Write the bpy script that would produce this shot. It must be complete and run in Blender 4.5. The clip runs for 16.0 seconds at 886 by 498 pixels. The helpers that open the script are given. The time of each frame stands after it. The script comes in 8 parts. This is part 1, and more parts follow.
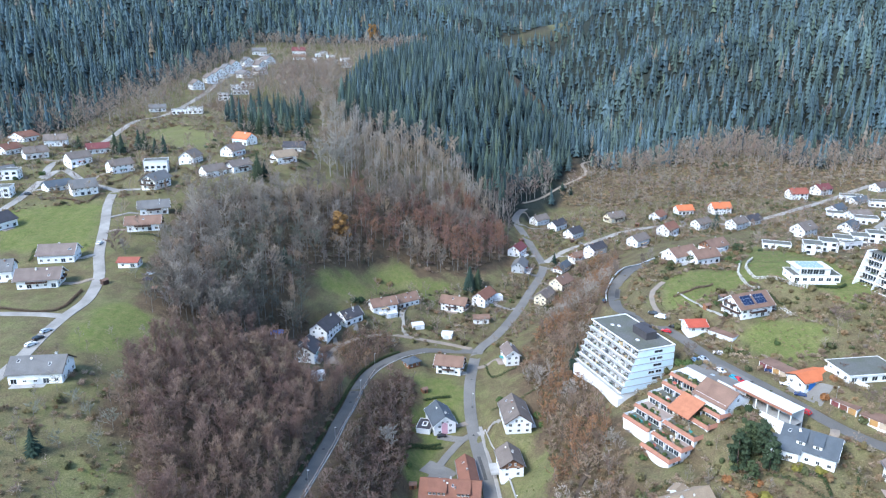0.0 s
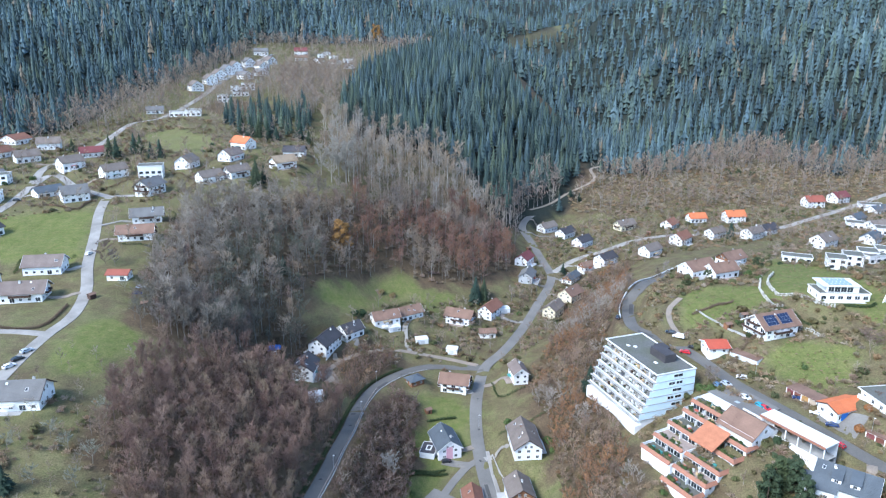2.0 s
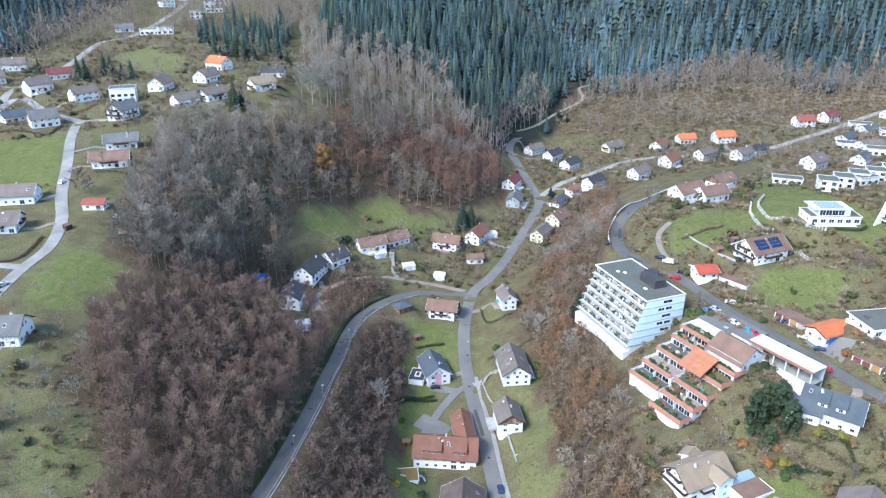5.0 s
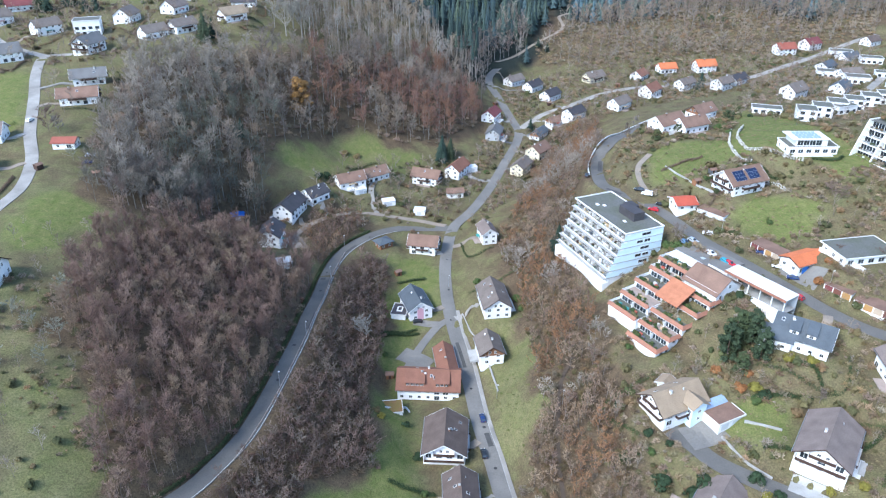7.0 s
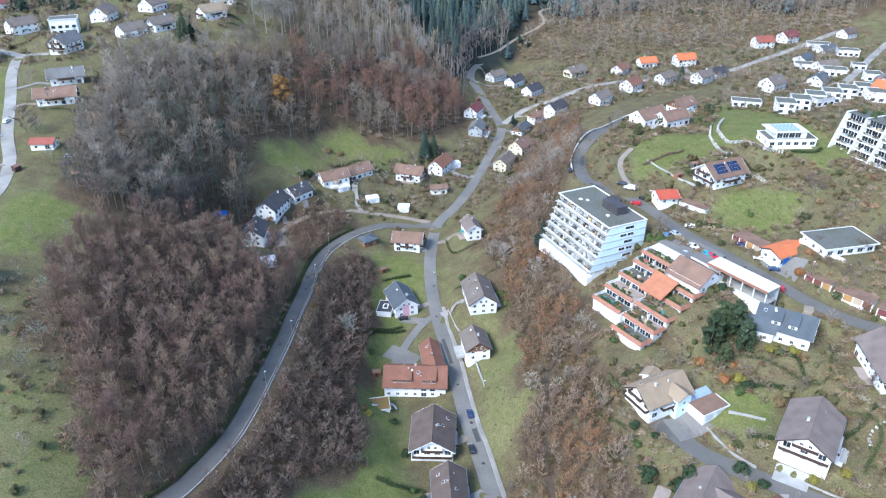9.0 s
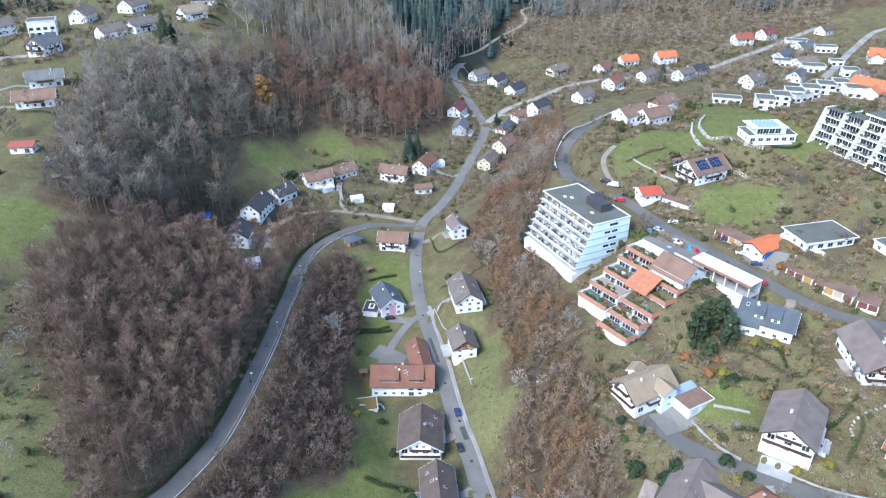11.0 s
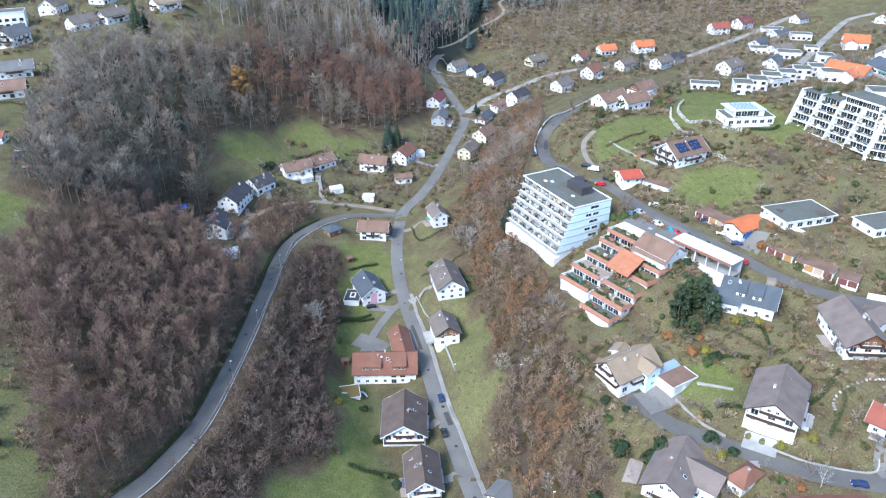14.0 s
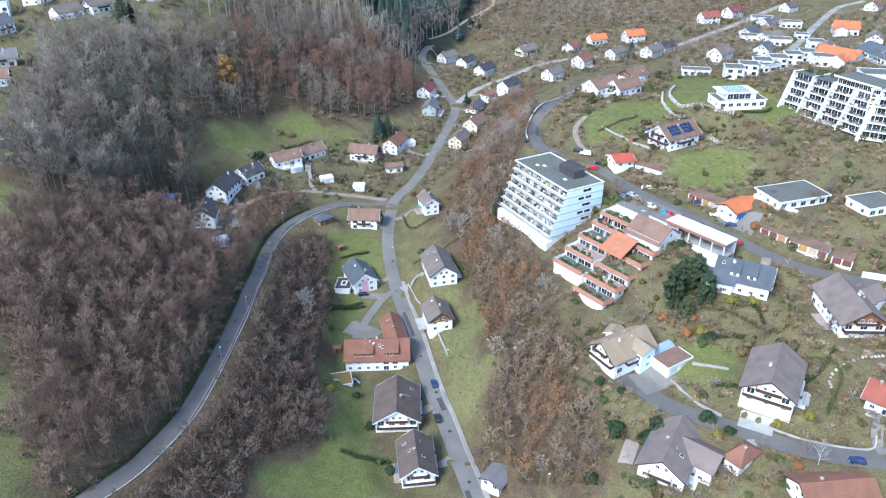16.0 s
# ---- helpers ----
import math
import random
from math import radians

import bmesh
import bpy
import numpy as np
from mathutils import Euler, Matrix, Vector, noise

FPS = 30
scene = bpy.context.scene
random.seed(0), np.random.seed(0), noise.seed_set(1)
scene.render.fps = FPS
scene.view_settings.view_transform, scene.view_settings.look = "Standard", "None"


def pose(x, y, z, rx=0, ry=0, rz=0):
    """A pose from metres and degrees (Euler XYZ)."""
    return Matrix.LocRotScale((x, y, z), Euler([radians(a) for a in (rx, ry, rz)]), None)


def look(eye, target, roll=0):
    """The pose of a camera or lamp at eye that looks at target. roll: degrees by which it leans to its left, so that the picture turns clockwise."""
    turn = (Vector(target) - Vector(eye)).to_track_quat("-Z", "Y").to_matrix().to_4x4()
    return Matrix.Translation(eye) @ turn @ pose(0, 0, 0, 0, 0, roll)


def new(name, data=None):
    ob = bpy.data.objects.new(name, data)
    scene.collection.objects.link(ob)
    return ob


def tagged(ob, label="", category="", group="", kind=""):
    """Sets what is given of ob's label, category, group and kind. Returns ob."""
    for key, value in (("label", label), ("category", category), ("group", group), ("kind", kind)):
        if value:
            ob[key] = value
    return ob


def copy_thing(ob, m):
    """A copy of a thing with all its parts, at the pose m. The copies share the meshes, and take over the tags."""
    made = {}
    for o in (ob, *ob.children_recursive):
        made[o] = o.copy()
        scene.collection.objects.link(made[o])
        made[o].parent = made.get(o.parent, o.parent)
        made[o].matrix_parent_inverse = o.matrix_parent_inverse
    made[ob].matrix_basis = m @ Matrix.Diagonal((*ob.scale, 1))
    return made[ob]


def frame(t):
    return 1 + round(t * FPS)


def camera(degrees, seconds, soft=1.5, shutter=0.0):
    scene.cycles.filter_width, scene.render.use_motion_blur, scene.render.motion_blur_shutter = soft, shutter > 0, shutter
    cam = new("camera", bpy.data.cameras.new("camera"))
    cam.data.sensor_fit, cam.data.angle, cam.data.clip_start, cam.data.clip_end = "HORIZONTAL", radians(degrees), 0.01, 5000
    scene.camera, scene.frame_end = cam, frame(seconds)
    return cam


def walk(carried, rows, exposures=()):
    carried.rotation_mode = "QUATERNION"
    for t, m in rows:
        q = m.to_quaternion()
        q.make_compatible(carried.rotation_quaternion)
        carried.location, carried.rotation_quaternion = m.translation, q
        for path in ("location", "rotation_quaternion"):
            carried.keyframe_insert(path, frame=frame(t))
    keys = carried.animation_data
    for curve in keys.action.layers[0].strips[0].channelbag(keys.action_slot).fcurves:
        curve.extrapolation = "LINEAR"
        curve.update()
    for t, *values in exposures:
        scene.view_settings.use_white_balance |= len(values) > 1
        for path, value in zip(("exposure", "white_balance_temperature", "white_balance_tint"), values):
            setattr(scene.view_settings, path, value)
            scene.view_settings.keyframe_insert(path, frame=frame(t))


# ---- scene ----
cam = camera(64.04, 16.0, soft=1.2)
# seconds, then the eye in metres and the turn in degrees
PATH = [
    (0.0, 0.00, 0.00, 160.00, 73.007, -0.002, -0.007),
    (0.5, -0.16, 4.31, 160.78, 72.972, -0.103, 0.078),
    (1.0, -0.49, 8.95, 160.90, 72.970, -0.146, 0.153),
    (1.5, -0.95, 13.51, 160.68, 73.019, -0.185, 0.213),
    (2.0, -1.28, 18.10, 160.77, 73.018, -0.222, 0.310),
    (2.5, -1.79, 21.77, 160.94, 73.221, -0.264, 0.405),
    (3.0, -1.91, 23.93, 160.63, 73.077, -0.207, 0.433),
    (3.5, -2.12, 25.01, 160.36, 71.693, -0.161, 0.287),
    (4.0, -2.32, 25.36, 160.47, 69.939, -0.178, -0.032),
    (4.5, -2.39, 25.50, 160.69, 68.271, -0.140, -0.506),
    (5.0, -2.41, 25.39, 160.85, 66.616, -0.163, -1.039),
    (7.5, -2.51, 25.91, 161.58, 60.917, -0.079, -3.243),
    (8.0, -2.67, 25.90, 161.68, 60.923, -0.072, -3.635),
    (8.5, -2.72, 25.83, 161.77, 60.909, -0.041, -3.999),
    (9.0, -2.77, 25.84, 161.86, 60.899, 0.008, -4.376),
    (11.5, -3.03, 25.25, 161.94, 60.832, 0.099, -6.142),
    (12.0, -2.98, 25.12, 161.99, 60.809, 0.126, -6.463),
    (12.5, -2.98, 25.05, 161.37, 60.812, 0.142, -6.752),
    (13.0, -2.85, 25.02, 159.66, 60.822, 0.168, -7.025),
    (13.5, -2.78, 25.05, 157.91, 60.776, 0.181, -7.300),
    (14.0, -2.73, 24.97, 156.23, 60.768, 0.178, -7.532),
    (14.5, -2.85, 24.98, 154.66, 60.748, 0.267, -7.757),
    (15.0, -2.69, 25.01, 153.20, 60.714, 0.323, -7.954),
    (15.5, -2.45, 24.99, 151.65, 60.691, 0.362, -8.156),
    (16.0, -2.55, 24.99, 150.28, 60.658, 0.374, -8.361),
]
walk(cam, [(t, pose(*row)) for t, *row in PATH], [(0.0, 1.27, 5750, 7), (16.0, 1.27, 5750, 7)])

# ---------------------------------------------------------------- daylight under a bright, thin overcast
world = bpy.data.worlds.new("sky")
scene.world = world
world.use_nodes = True
wn = world.node_tree.nodes
sky = wn.new("ShaderNodeTexSky")
sky.sky_type, sky.sun_disc = "NISHITA", False
sky.sun_elevation, sky.sun_rotation = radians(43), radians(231)
sky.dust_density, sky.air_density = 0.6, 1.0
wn["Background"].inputs["Strength"].default_value = 0.172
world.node_tree.links.new(sky.outputs[0], wn["Background"].inputs[0])
sun = new("sun", bpy.data.lights.new("sun", "SUN"))
sun.data.energy, sun.data.angle, sun.data.color = 2.25, radians(24), (1.0, 0.955, 0.90)
sun.matrix_world = look((-64, -52, 77), (0, 0, 0))

# ---------------------------------------------------------------- materials


def node(nt, kind, **ins):
    n = nt.nodes.new(kind)
    for k, v in ins.items():
        n.inputs[k.replace("_", " ")].default_value = v
    return n


def mat(name, col, rough=0.8, vary=0.25, scale=0.6, fine=6.0, bump=0.0, metal=0.0, per=0.0, spec=0.3, second=None):
    """A surface with two scales of variation; per: change from piece to piece; second: a colour for its worn or stained parts."""
    m = bpy.data.materials.new(name)
    m.use_nodes = True
    nt = m.node_tree
    lk = nt.links.new
    b = nt.nodes["Principled BSDF"]
    b.inputs["Roughness"].default_value, b.inputs["Metallic"].default_value = rough, metal
    b.inputs["Specular IOR Level"].default_value = spec
    tc = nt.nodes.new("ShaderNodeTexCoord")
    big, small = node(nt, "ShaderNodeTexNoise", Scale=scale, Detail=4.0), node(nt, "ShaderNodeTexNoise", Scale=fine, Detail=3.0)
    lk(tc.outputs["Object"], big.inputs["Vector"])
    lk(tc.outputs["Object"], small.inputs["Vector"])
    ramp = node(nt, "ShaderNodeMapRange")
    for k, v in zip(("From Min", "From Max", "To Min", "To Max"), (0.3, 0.7, 0, 1)):
        ramp.inputs[k].default_value = v
    lk(big.outputs["Fac"], ramp.inputs["Value"])
    mix = nt.nodes.new("ShaderNodeMixRGB")
    other = second or [c * (1 - vary) for c in col]
    mix.inputs[1].default_value, mix.inputs[2].default_value = (*col, 1), (*other, 1)
    lk(ramp.outputs[0], mix.inputs[0])
    hsv = nt.nodes.new("ShaderNodeHueSaturation")
    lk(mix.outputs[0], hsv.inputs["Color"])
    val = node(nt, "ShaderNodeMapRange")
    for k, v in zip(("From Min", "From Max", "To Min", "To Max"), (0.25, 0.75, 1 - vary * 0.7, 1 + vary * 0.7)):
        val.inputs[k].default_value = v
    lk(small.outputs["Fac"], val.inputs["Value"])
    out = val.outputs[0]
    if per:
        info = nt.nodes.new("ShaderNodeObjectInfo")
        r = node(nt, "ShaderNodeMapRange")
        r.inputs["To Min"].default_value, r.inputs["To Max"].default_value = 1 - per, 1 + per
        lk(info.outputs["Random"], r.inputs["Value"])
        mul = nt.nodes.new("ShaderNodeMath")
        mul.operation = "MULTIPLY"
        lk(out, mul.inputs[0])
        lk(r.outputs[0], mul.inputs[1])
        out = mul.outputs[0]
    lk(out, hsv.inputs["Value"])
    lk(hsv.outputs[0], b.inputs["Base Color"])
    if bump:
        bp = node(nt, "ShaderNodeBump", Strength=0.5, Distance=bump)
        lk(small.outputs["Fac"], bp.inputs["Height"])
        lk(bp.outputs[0], b.inputs["Normal"])
    return m


def leafy(name, rough=0.9, vary=0.25, scale=3.0, soft_light=0.6):
    """Bark, twigs and foliage, in the tint that each plant carries."""
    m = bpy.data.materials.new(name)
    m.use_nodes = True
    nt = m.node_tree
    b = nt.nodes["Principled BSDF"]
    b.inputs["Roughness"].default_value, b.inputs["Specular IOR Level"].default_value = rough, 0.12
    at = nt.nodes.new("ShaderNodeAttribute")
    at.attribute_name = "tint"
    tc = nt.nodes.new("ShaderNodeTexCoord")
    n = node(nt, "ShaderNodeTexNoise", Scale=scale, Detail=2.0)
    nt.links.new(tc.outputs["Object"], n.inputs["Vector"])
    r = node(nt, "ShaderNodeMapRange")
    for k, v in zip(("From Min", "From Max", "To Min", "To Max"), (0.3, 0.7, 1 - vary, 1 + vary)):
        r.inputs[k].default_value = v
    nt.links.new(n.outputs["Fac"], r.inputs["Value"])
    hsv = nt.nodes.new("ShaderNodeHueSaturation")
    nt.links.new(at.outputs["Color"], hsv.inputs["Color"])
    nt.links.new(r.outputs[0], hsv.inputs["Value"])
    nt.links.new(hsv.outputs[0], b.inputs["Base Color"])
    lean = nt.nodes.new("ShaderNodeVectorMath")
    lean.operation = "ADD"
    lean.inputs[1].default_value = (0, 0, soft_light)
    unit = nt.nodes.new("ShaderNodeVectorMath")
    unit.operation = "NORMALIZE"
    turn = nt.nodes.new("ShaderNodeVectorTransform")
    turn.vector_type, turn.convert_from, turn.convert_to = "NORMAL", "OBJECT", "WORLD"
    nt.links.new(tc.outputs["Normal"], turn.inputs[0])
    nt.links.new(turn.outputs[0], lean.inputs[0])
    nt.links.new(lean.outputs[0], unit.inputs[0])
    nt.links.new(unit.outputs[0], b.inputs["Normal"])
    return m


ROOF = {
    "tan": mat("tan_tiles", (0.33, 0.25, 0.17), 0.85, 0.25, 0.25, 5, 0.03), "umber": mat("umber_tiles", (0.215, 0.17, 0.148), 0.8, 0.3, 0.25, 5, 0.03),
    "brown": mat("brown_tiles", (0.235, 0.145, 0.105), 0.8, 0.3, 0.25, 5, 0.03), "bark": mat("dark_brown_tiles", (0.14, 0.105, 0.088), 0.8, 0.3, 0.25, 5, 0.03), "rust": mat("rust_tiles", (0.24, 0.112, 0.074), 0.8, 0.25, 0.25, 5, 0.03),
    "grey": mat("grey_tiles", (0.175, 0.17, 0.165), 0.8, 0.25, 0.25, 5, 0.03), "slate": mat("slate_tiles", (0.10, 0.115, 0.13), 0.6, 0.25, 0.25, 5, 0.02),
    "dark": mat("dark_tiles", (0.07, 0.065, 0.07), 0.7, 0.3, 0.25, 5, 0.03), "taupe": mat("taupe_tiles", (0.20, 0.165, 0.14), 0.8, 0.3, 0.25, 5, 0.03),
    "orange": mat("orange_tiles", (0.56, 0.17, 0.07), 0.75, 0.2, 0.25, 5, 0.03), "red": mat("red_tiles", (0.30, 0.095, 0.065), 0.75, 0.2, 0.25, 5, 0.03), "scarlet": mat("scarlet_tiles", (0.46, 0.10, 0.06), 0.75, 0.2, 0.25, 5, 0.03),
    "maroon": mat("maroon_tiles", (0.19, 0.06, 0.06), 0.75, 0.25, 0.25, 5, 0.03),
}
WALL = {
    "white": mat("white_plaster", (0.84, 0.84, 0.84), 0.9, 0.1, 0.15, 3, per=0.05), "cream": mat("cream_plaster", (0.75, 0.68, 0.50), 0.9, 0.06, 0.15, 3),
    "grey": mat("grey_cladding", (0.42, 0.44, 0.46), 0.9, 0.1, 0.2, 3), "wood": mat("brown_boards", (0.27, 0.13, 0.07), 0.8, 0.3, 0.5, 8, 0.02),
    "pink": mat("pale_plaster", (0.78, 0.76, 0.77), 0.9, 0.06, 0.2, 3), "blue": mat("white_plaster_garage", (0.78, 0.78, 0.78), 0.9, 0.08, 0.2, 3),
}
ROSE = mat("rose_plaster", (0.62, 0.36, 0.42), 0.9, 0.08)
PLASTER = WALL["white"]
# bluish shade of sunless white walls put into the plaster colour; also balcony fronts
PALEBLUE = mat("pale_blue_plaster", (0.62, 0.74, 0.82), 0.9, 0.06)
BOARDS = WALL["wood"]
DARKWOOD = mat("dark_stained_wood", (0.075, 0.045, 0.035), 0.75, 0.3, 0.6, 8)
GLASS = mat("window_glass", (0.035, 0.045, 0.055), 0.08, 0.3, 0.3, 1.0, spec=0.6, per=0.5)
FRAME = mat("white_window_frame", (0.75, 0.75, 0.74), 0.5, 0.05)
BRICK = mat("chimney_brick", (0.30, 0.18, 0.14), 0.9, 0.3, 2, 9, 0.02)
METAL = mat("galvanised_metal", (0.5, 0.52, 0.54), 0.4, 0.1, metal=0.8)
CONCRETE = mat("concrete", (0.42, 0.41, 0.39), 0.9, 0.2, 0.25, 4, 0.01, second=(0.30, 0.29, 0.27))
PALESTONE = mat("pale_coping", (0.72, 0.71, 0.69), 0.85, 0.12, 0.4, 5)
ASPHALT = mat("worn_asphalt", (0.15, 0.14, 0.125), 0.85, 0.2, 0.12, 2.5, 0.01, second=(0.115, 0.108, 0.098))
PALEASPHALT = mat("pale_old_asphalt", (0.36, 0.335, 0.30), 0.9, 0.15, 0.12, 2.0, 0.01, second=(0.215, 0.20, 0.178))
ROADASPHALT = mat("grey_road_asphalt", (0.205, 0.192, 0.172), 0.88, 0.18, 0.10, 2.0, 0.01, second=(0.15, 0.142, 0.13))
GRAVEL = mat("brown_gravel", (0.30, 0.24, 0.19), 0.95, 0.25, 0.2, 3.0, 0.02, second=(0.22, 0.19, 0.15))
MULCH = mat("dark_mulch_path", (0.10, 0.075, 0.055), 0.95, 0.3, 0.3, 3.0, 0.02)
PAINT = mat("road_paint", (0.62, 0.62, 0.60), 0.7, 0.2, 1.0, 6)
FLATROOF = mat("mossy_flat_roof", (0.135, 0.132, 0.125), 0.9, 0.35, 0.16, 2.0, 0.02, second=(0.105, 0.11, 0.08))
SOLAR = mat("solar_cells", (0.018, 0.03, 0.075), 0.15, 0.3, 0.5, 3.0, spec=0.6)
PALESOLAR = mat("pale_solar_cells", (0.30, 0.38, 0.50), 0.25, 0.15, 0.5, 3.0, spec=0.6)
BLUE = mat("blue_door_paint", (0.03, 0.16, 0.55), 0.45, 0.1)
WHITEPAINT = mat("white_paint", (0.78, 0.78, 0.77), 0.6, 0.05)
TERRACOTTA = mat("terracotta_parapet", (0.34, 0.155, 0.098), 0.8, 0.3, 0.4, 5, 0.02, second=(0.26, 0.13, 0.09))
TERRACE = mat("terrace_paving", (0.36, 0.29, 0.25), 0.85, 0.2, 0.5, 4)
CLOTHES = [mat("awning_%d" % i, c, 0.8, 0.15) for i, c in enumerate(((0.55, 0.42, 0.25), (0.08, 0.30, 0.28), (0.5, 0.12, 0.08), (0.12, 0.13, 0.15), (0.62, 0.60, 0.55)))]
MUTED = [CLOTHES[0], CLOTHES[3], CLOTHES[4], WHITEPAINT, DARKWOOD, METAL]
LEAF = leafy("foliage")
TWIG = leafy("bare_twigs", 0.95, 0.25, 2.0, 0.12)
BARK = leafy("bark", 0.95, 0.3, 1.5, 0.0)
# ---------------------------------------------------------------- land
# spot levels of the valley, its two shoulders and the wooded hills: x, y, z
VALLEY = [(30, 60, -27), (28, 130, -22), (24, 190, -18), (20, 235, -15), (15, 285, -11), (22, 325, -7), (38, 380, -4),
          (55, 430, -2), (68, 468, 1), (62, 505, 4), (70, 560, 9), (95, 600, 14), (110, 508, 11), (140, 545, 17),
          (-20, 366, -3), (72, 417, -4), (85, 440, -1), (95, 458, 1), (-28, 380, 5), (-15, 235, -14), (-20, 280, -10), (150, 765, 25), (165, 870, 34), (180, 1000, 52)]
WEST_ROAD = [(-105, 110, 17), (-62, 165, 13), (-41, 202, 9), (-36, 228, 7), (-30, 275, 3), (-18, 318, -3), (-50, 345, 4),
             (-68, 325, 5), (-85, 340, 7), (-20, 390, 4), (-45, 420, 13), (0, 430, 7)]
WEST_SHOULDER = [(-128, 95, 33), (-95, 150, 28), (-118, 215, 46), (-140, 260, 50), (-118, 285, 47), (-150, 330, 56), (-175, 310, 52), (-210, 250, 48), (-92, 215, 37),
                 (-160, 385, 63), (-190, 430, 70), (-140, 425, 68), (-235, 350, 60), (-160, 460, 76), (-100, 480, 75), (-130, 505, 83),
                 (-270, 520, 82), (-280, 430, 70), (-95, 345, 28), (-100, 400, 50), (-60, 450, 52), (-78, 260, 24), (-70, 215, 22),
                 (-200, 560, 91), (-320, 620, 95), (-240, 640, 102)]
HAMLET = [(-235, 690, 108), (-215, 800, 121), (-200, 900, 134), (-140, 930, 134), (-80, 930, 132), (-90, 700, 108), (-160, 620, 98)]
KNOLL = [(-40, 560, 62), (-30, 640, 84), (40, 640, 66), (20, 560, 42), (20, 500, 22), (-30, 500, 45), (0, 740, 114), (55, 740, 106),
         (60, 880, 128), (0, 900, 134), (100, 700, 58), (110, 830, 88), (130, 1000, 112), (30, 1050, 150)]
EAST_SLOPE = [(34, 200, -9), (44, 205, 5), (40, 170, -4), (48, 245, 2), (60, 300, 14), (57, 215, 8), (72, 205, 13), (80, 209, 16), (89, 209, 20), (98, 211, 25), (65, 240, 16), (66, 205, 11), (70, 179, 11), (58, 150, -4), (85, 172, 12), (80, 145, 1), (98, 140, 5),
              (108, 155, 13), (125, 140, 11), (98, 190, 18), (118, 178, 18), (72, 250, 17), (62, 285, 16), (95, 222, 29), (100, 255, 34), (95, 290, 35),
              (88, 323, 38), (112, 275, 35), (130, 245, 34), (128, 205, 28), (155, 195, 30)]
EAST_SHELF = [(160, 222, 38), (170, 240, 41), (135, 295, 44), (150, 300, 47), (159, 298, 51), (178, 297, 54), (170, 315, 54), (187, 290, 54), (194, 260, 51), (205, 262, 53), (215, 295, 57), (150, 285, 46),
              (100, 365, 38), (120, 340, 44), (137, 345, 45), (150, 368, 42), (140, 380, 38), (130, 430, 24), (120, 470, 15), (175, 400, 37), (215, 440, 34), (90, 400, 12), (88, 350, 26),
              (180, 500, 20), (232, 550, 24), (300, 570, 29), (325, 580, 33), (280, 380, 50), (350, 470, 48), (260, 330, 55)]
EAST_HILL = [(190, 620, 36), (260, 640, 44), (350, 660, 52), (480, 600, 62), (460, 400, 70), (330, 200, 60), (200, 720, 62), (300, 760, 92), (260, 900, 128),
             (420, 800, 130), (560, 800, 150), (400, 1100, 215), (250, 1250, 195), (700, 1100, 260), (900, 700, 240)]
FAR_HILLS = [(195, 1250, 92), (210, 1620, 158), (210, 1850, 176), (60, 1500, 190), (-60, 1900, 250), (350, 1700, 245), (150, 2300, 250), (500, 2300, 330), (-350, 800, 150),
             (-450, 620, 118), (-420, 1000, 205), (-200, 1180, 188), (-300, 1600, 290), (-800, 800, 220), (-900, 1500, 330), (300, 3200, 420), (-700, 3000, 420), (1200, 2500, 430)]
NEAR_GROUND = [(-220, 100, 42), (-330, 200, 55), (-400, 400, 72), (-150, -100, 15), (30, -150, -32), (150, 60, 8), (230, 120, 32), (180, -100, 5), (-900, 0, 90), (800, 0, 120), (0, -600, -40)]
SPOTS = np.array(VALLEY + WEST_ROAD + WEST_SHOULDER + HAMLET + KNOLL + EAST_SLOPE + EAST_SHELF + EAST_HILL + FAR_HILLS + NEAR_GROUND, float)


def solve_land():
    n = len(SPOTS)
    d = np.linalg.norm(SPOTS[:, None, :2] - SPOTS[None, :, :2], axis=2)
    a = np.zeros((n + 3, n + 3))
    a[:n, :n] = -d - np.eye(n) * 3.0
    a[:n, n], a[:n, n + 1:] = 1, SPOTS[:, :2]
    a[n, :n], a[n + 1:, :n] = 1, SPOTS[:, :2].T
    return np.linalg.solve(a, np.concatenate([SPOTS[:, 2], np.zeros(3)]))


LAND = solve_land()


def land(x, y):
    """The level of the open land, before roads and plots are cut into it."""
    x, y = np.atleast_1d(np.asarray(x, float)), np.atleast_1d(np.asarray(y, float))
    z = np.zeros(x.shape)
    for (sx, sy, _), w in zip(SPOTS, LAND):
        z -= w * np.sqrt((x - sx) ** 2 + (y - sy) ** 2 + 64.0)
    return z + LAND[-3] + LAND[-2] * x + LAND[-1] * y

# ---------------------------------------------------------------- roads in plan: name, width, surface, centre line
ROADS = []
ROADS.append(('valley', 5.6, ROADASPHALT, [(31.0, 105.0), (28.5, 145.0), (25.5, 172.7), (23.3, 196.2), (20.2, 216.5), (18.0, 246.5), (14.9, 267.9), (12.9, 292.1), (13.1, 313.8), (15.4, 334.1), (19.8, 352.6), (30.4, 369.2), (42.9, 396.3), (56.2, 432.1), (70.1, 470.8), (68.9, 498.1), (63.8, 528.7), (58.7, 554.4), (65.7, 575.8), (83.9, 599.4)]))
ROADS.append(('west', 6.0, ASPHALT, [(18.8, 351.1), (9.6, 352.4), (-7.7, 352.0), (-21.5, 341.1), (-33.9, 320.2), (-38.7, 298.7), (-40.0, 271.6), (-42.3, 254.5), (-44.0, 233.2), (-46.4, 215.7), (-49.4, 199.0), (-53.0, 185.1), (-58.4, 173.2), (-64.4, 162.1), (-78.0, 145.0), (-100.0, 118.0)]))
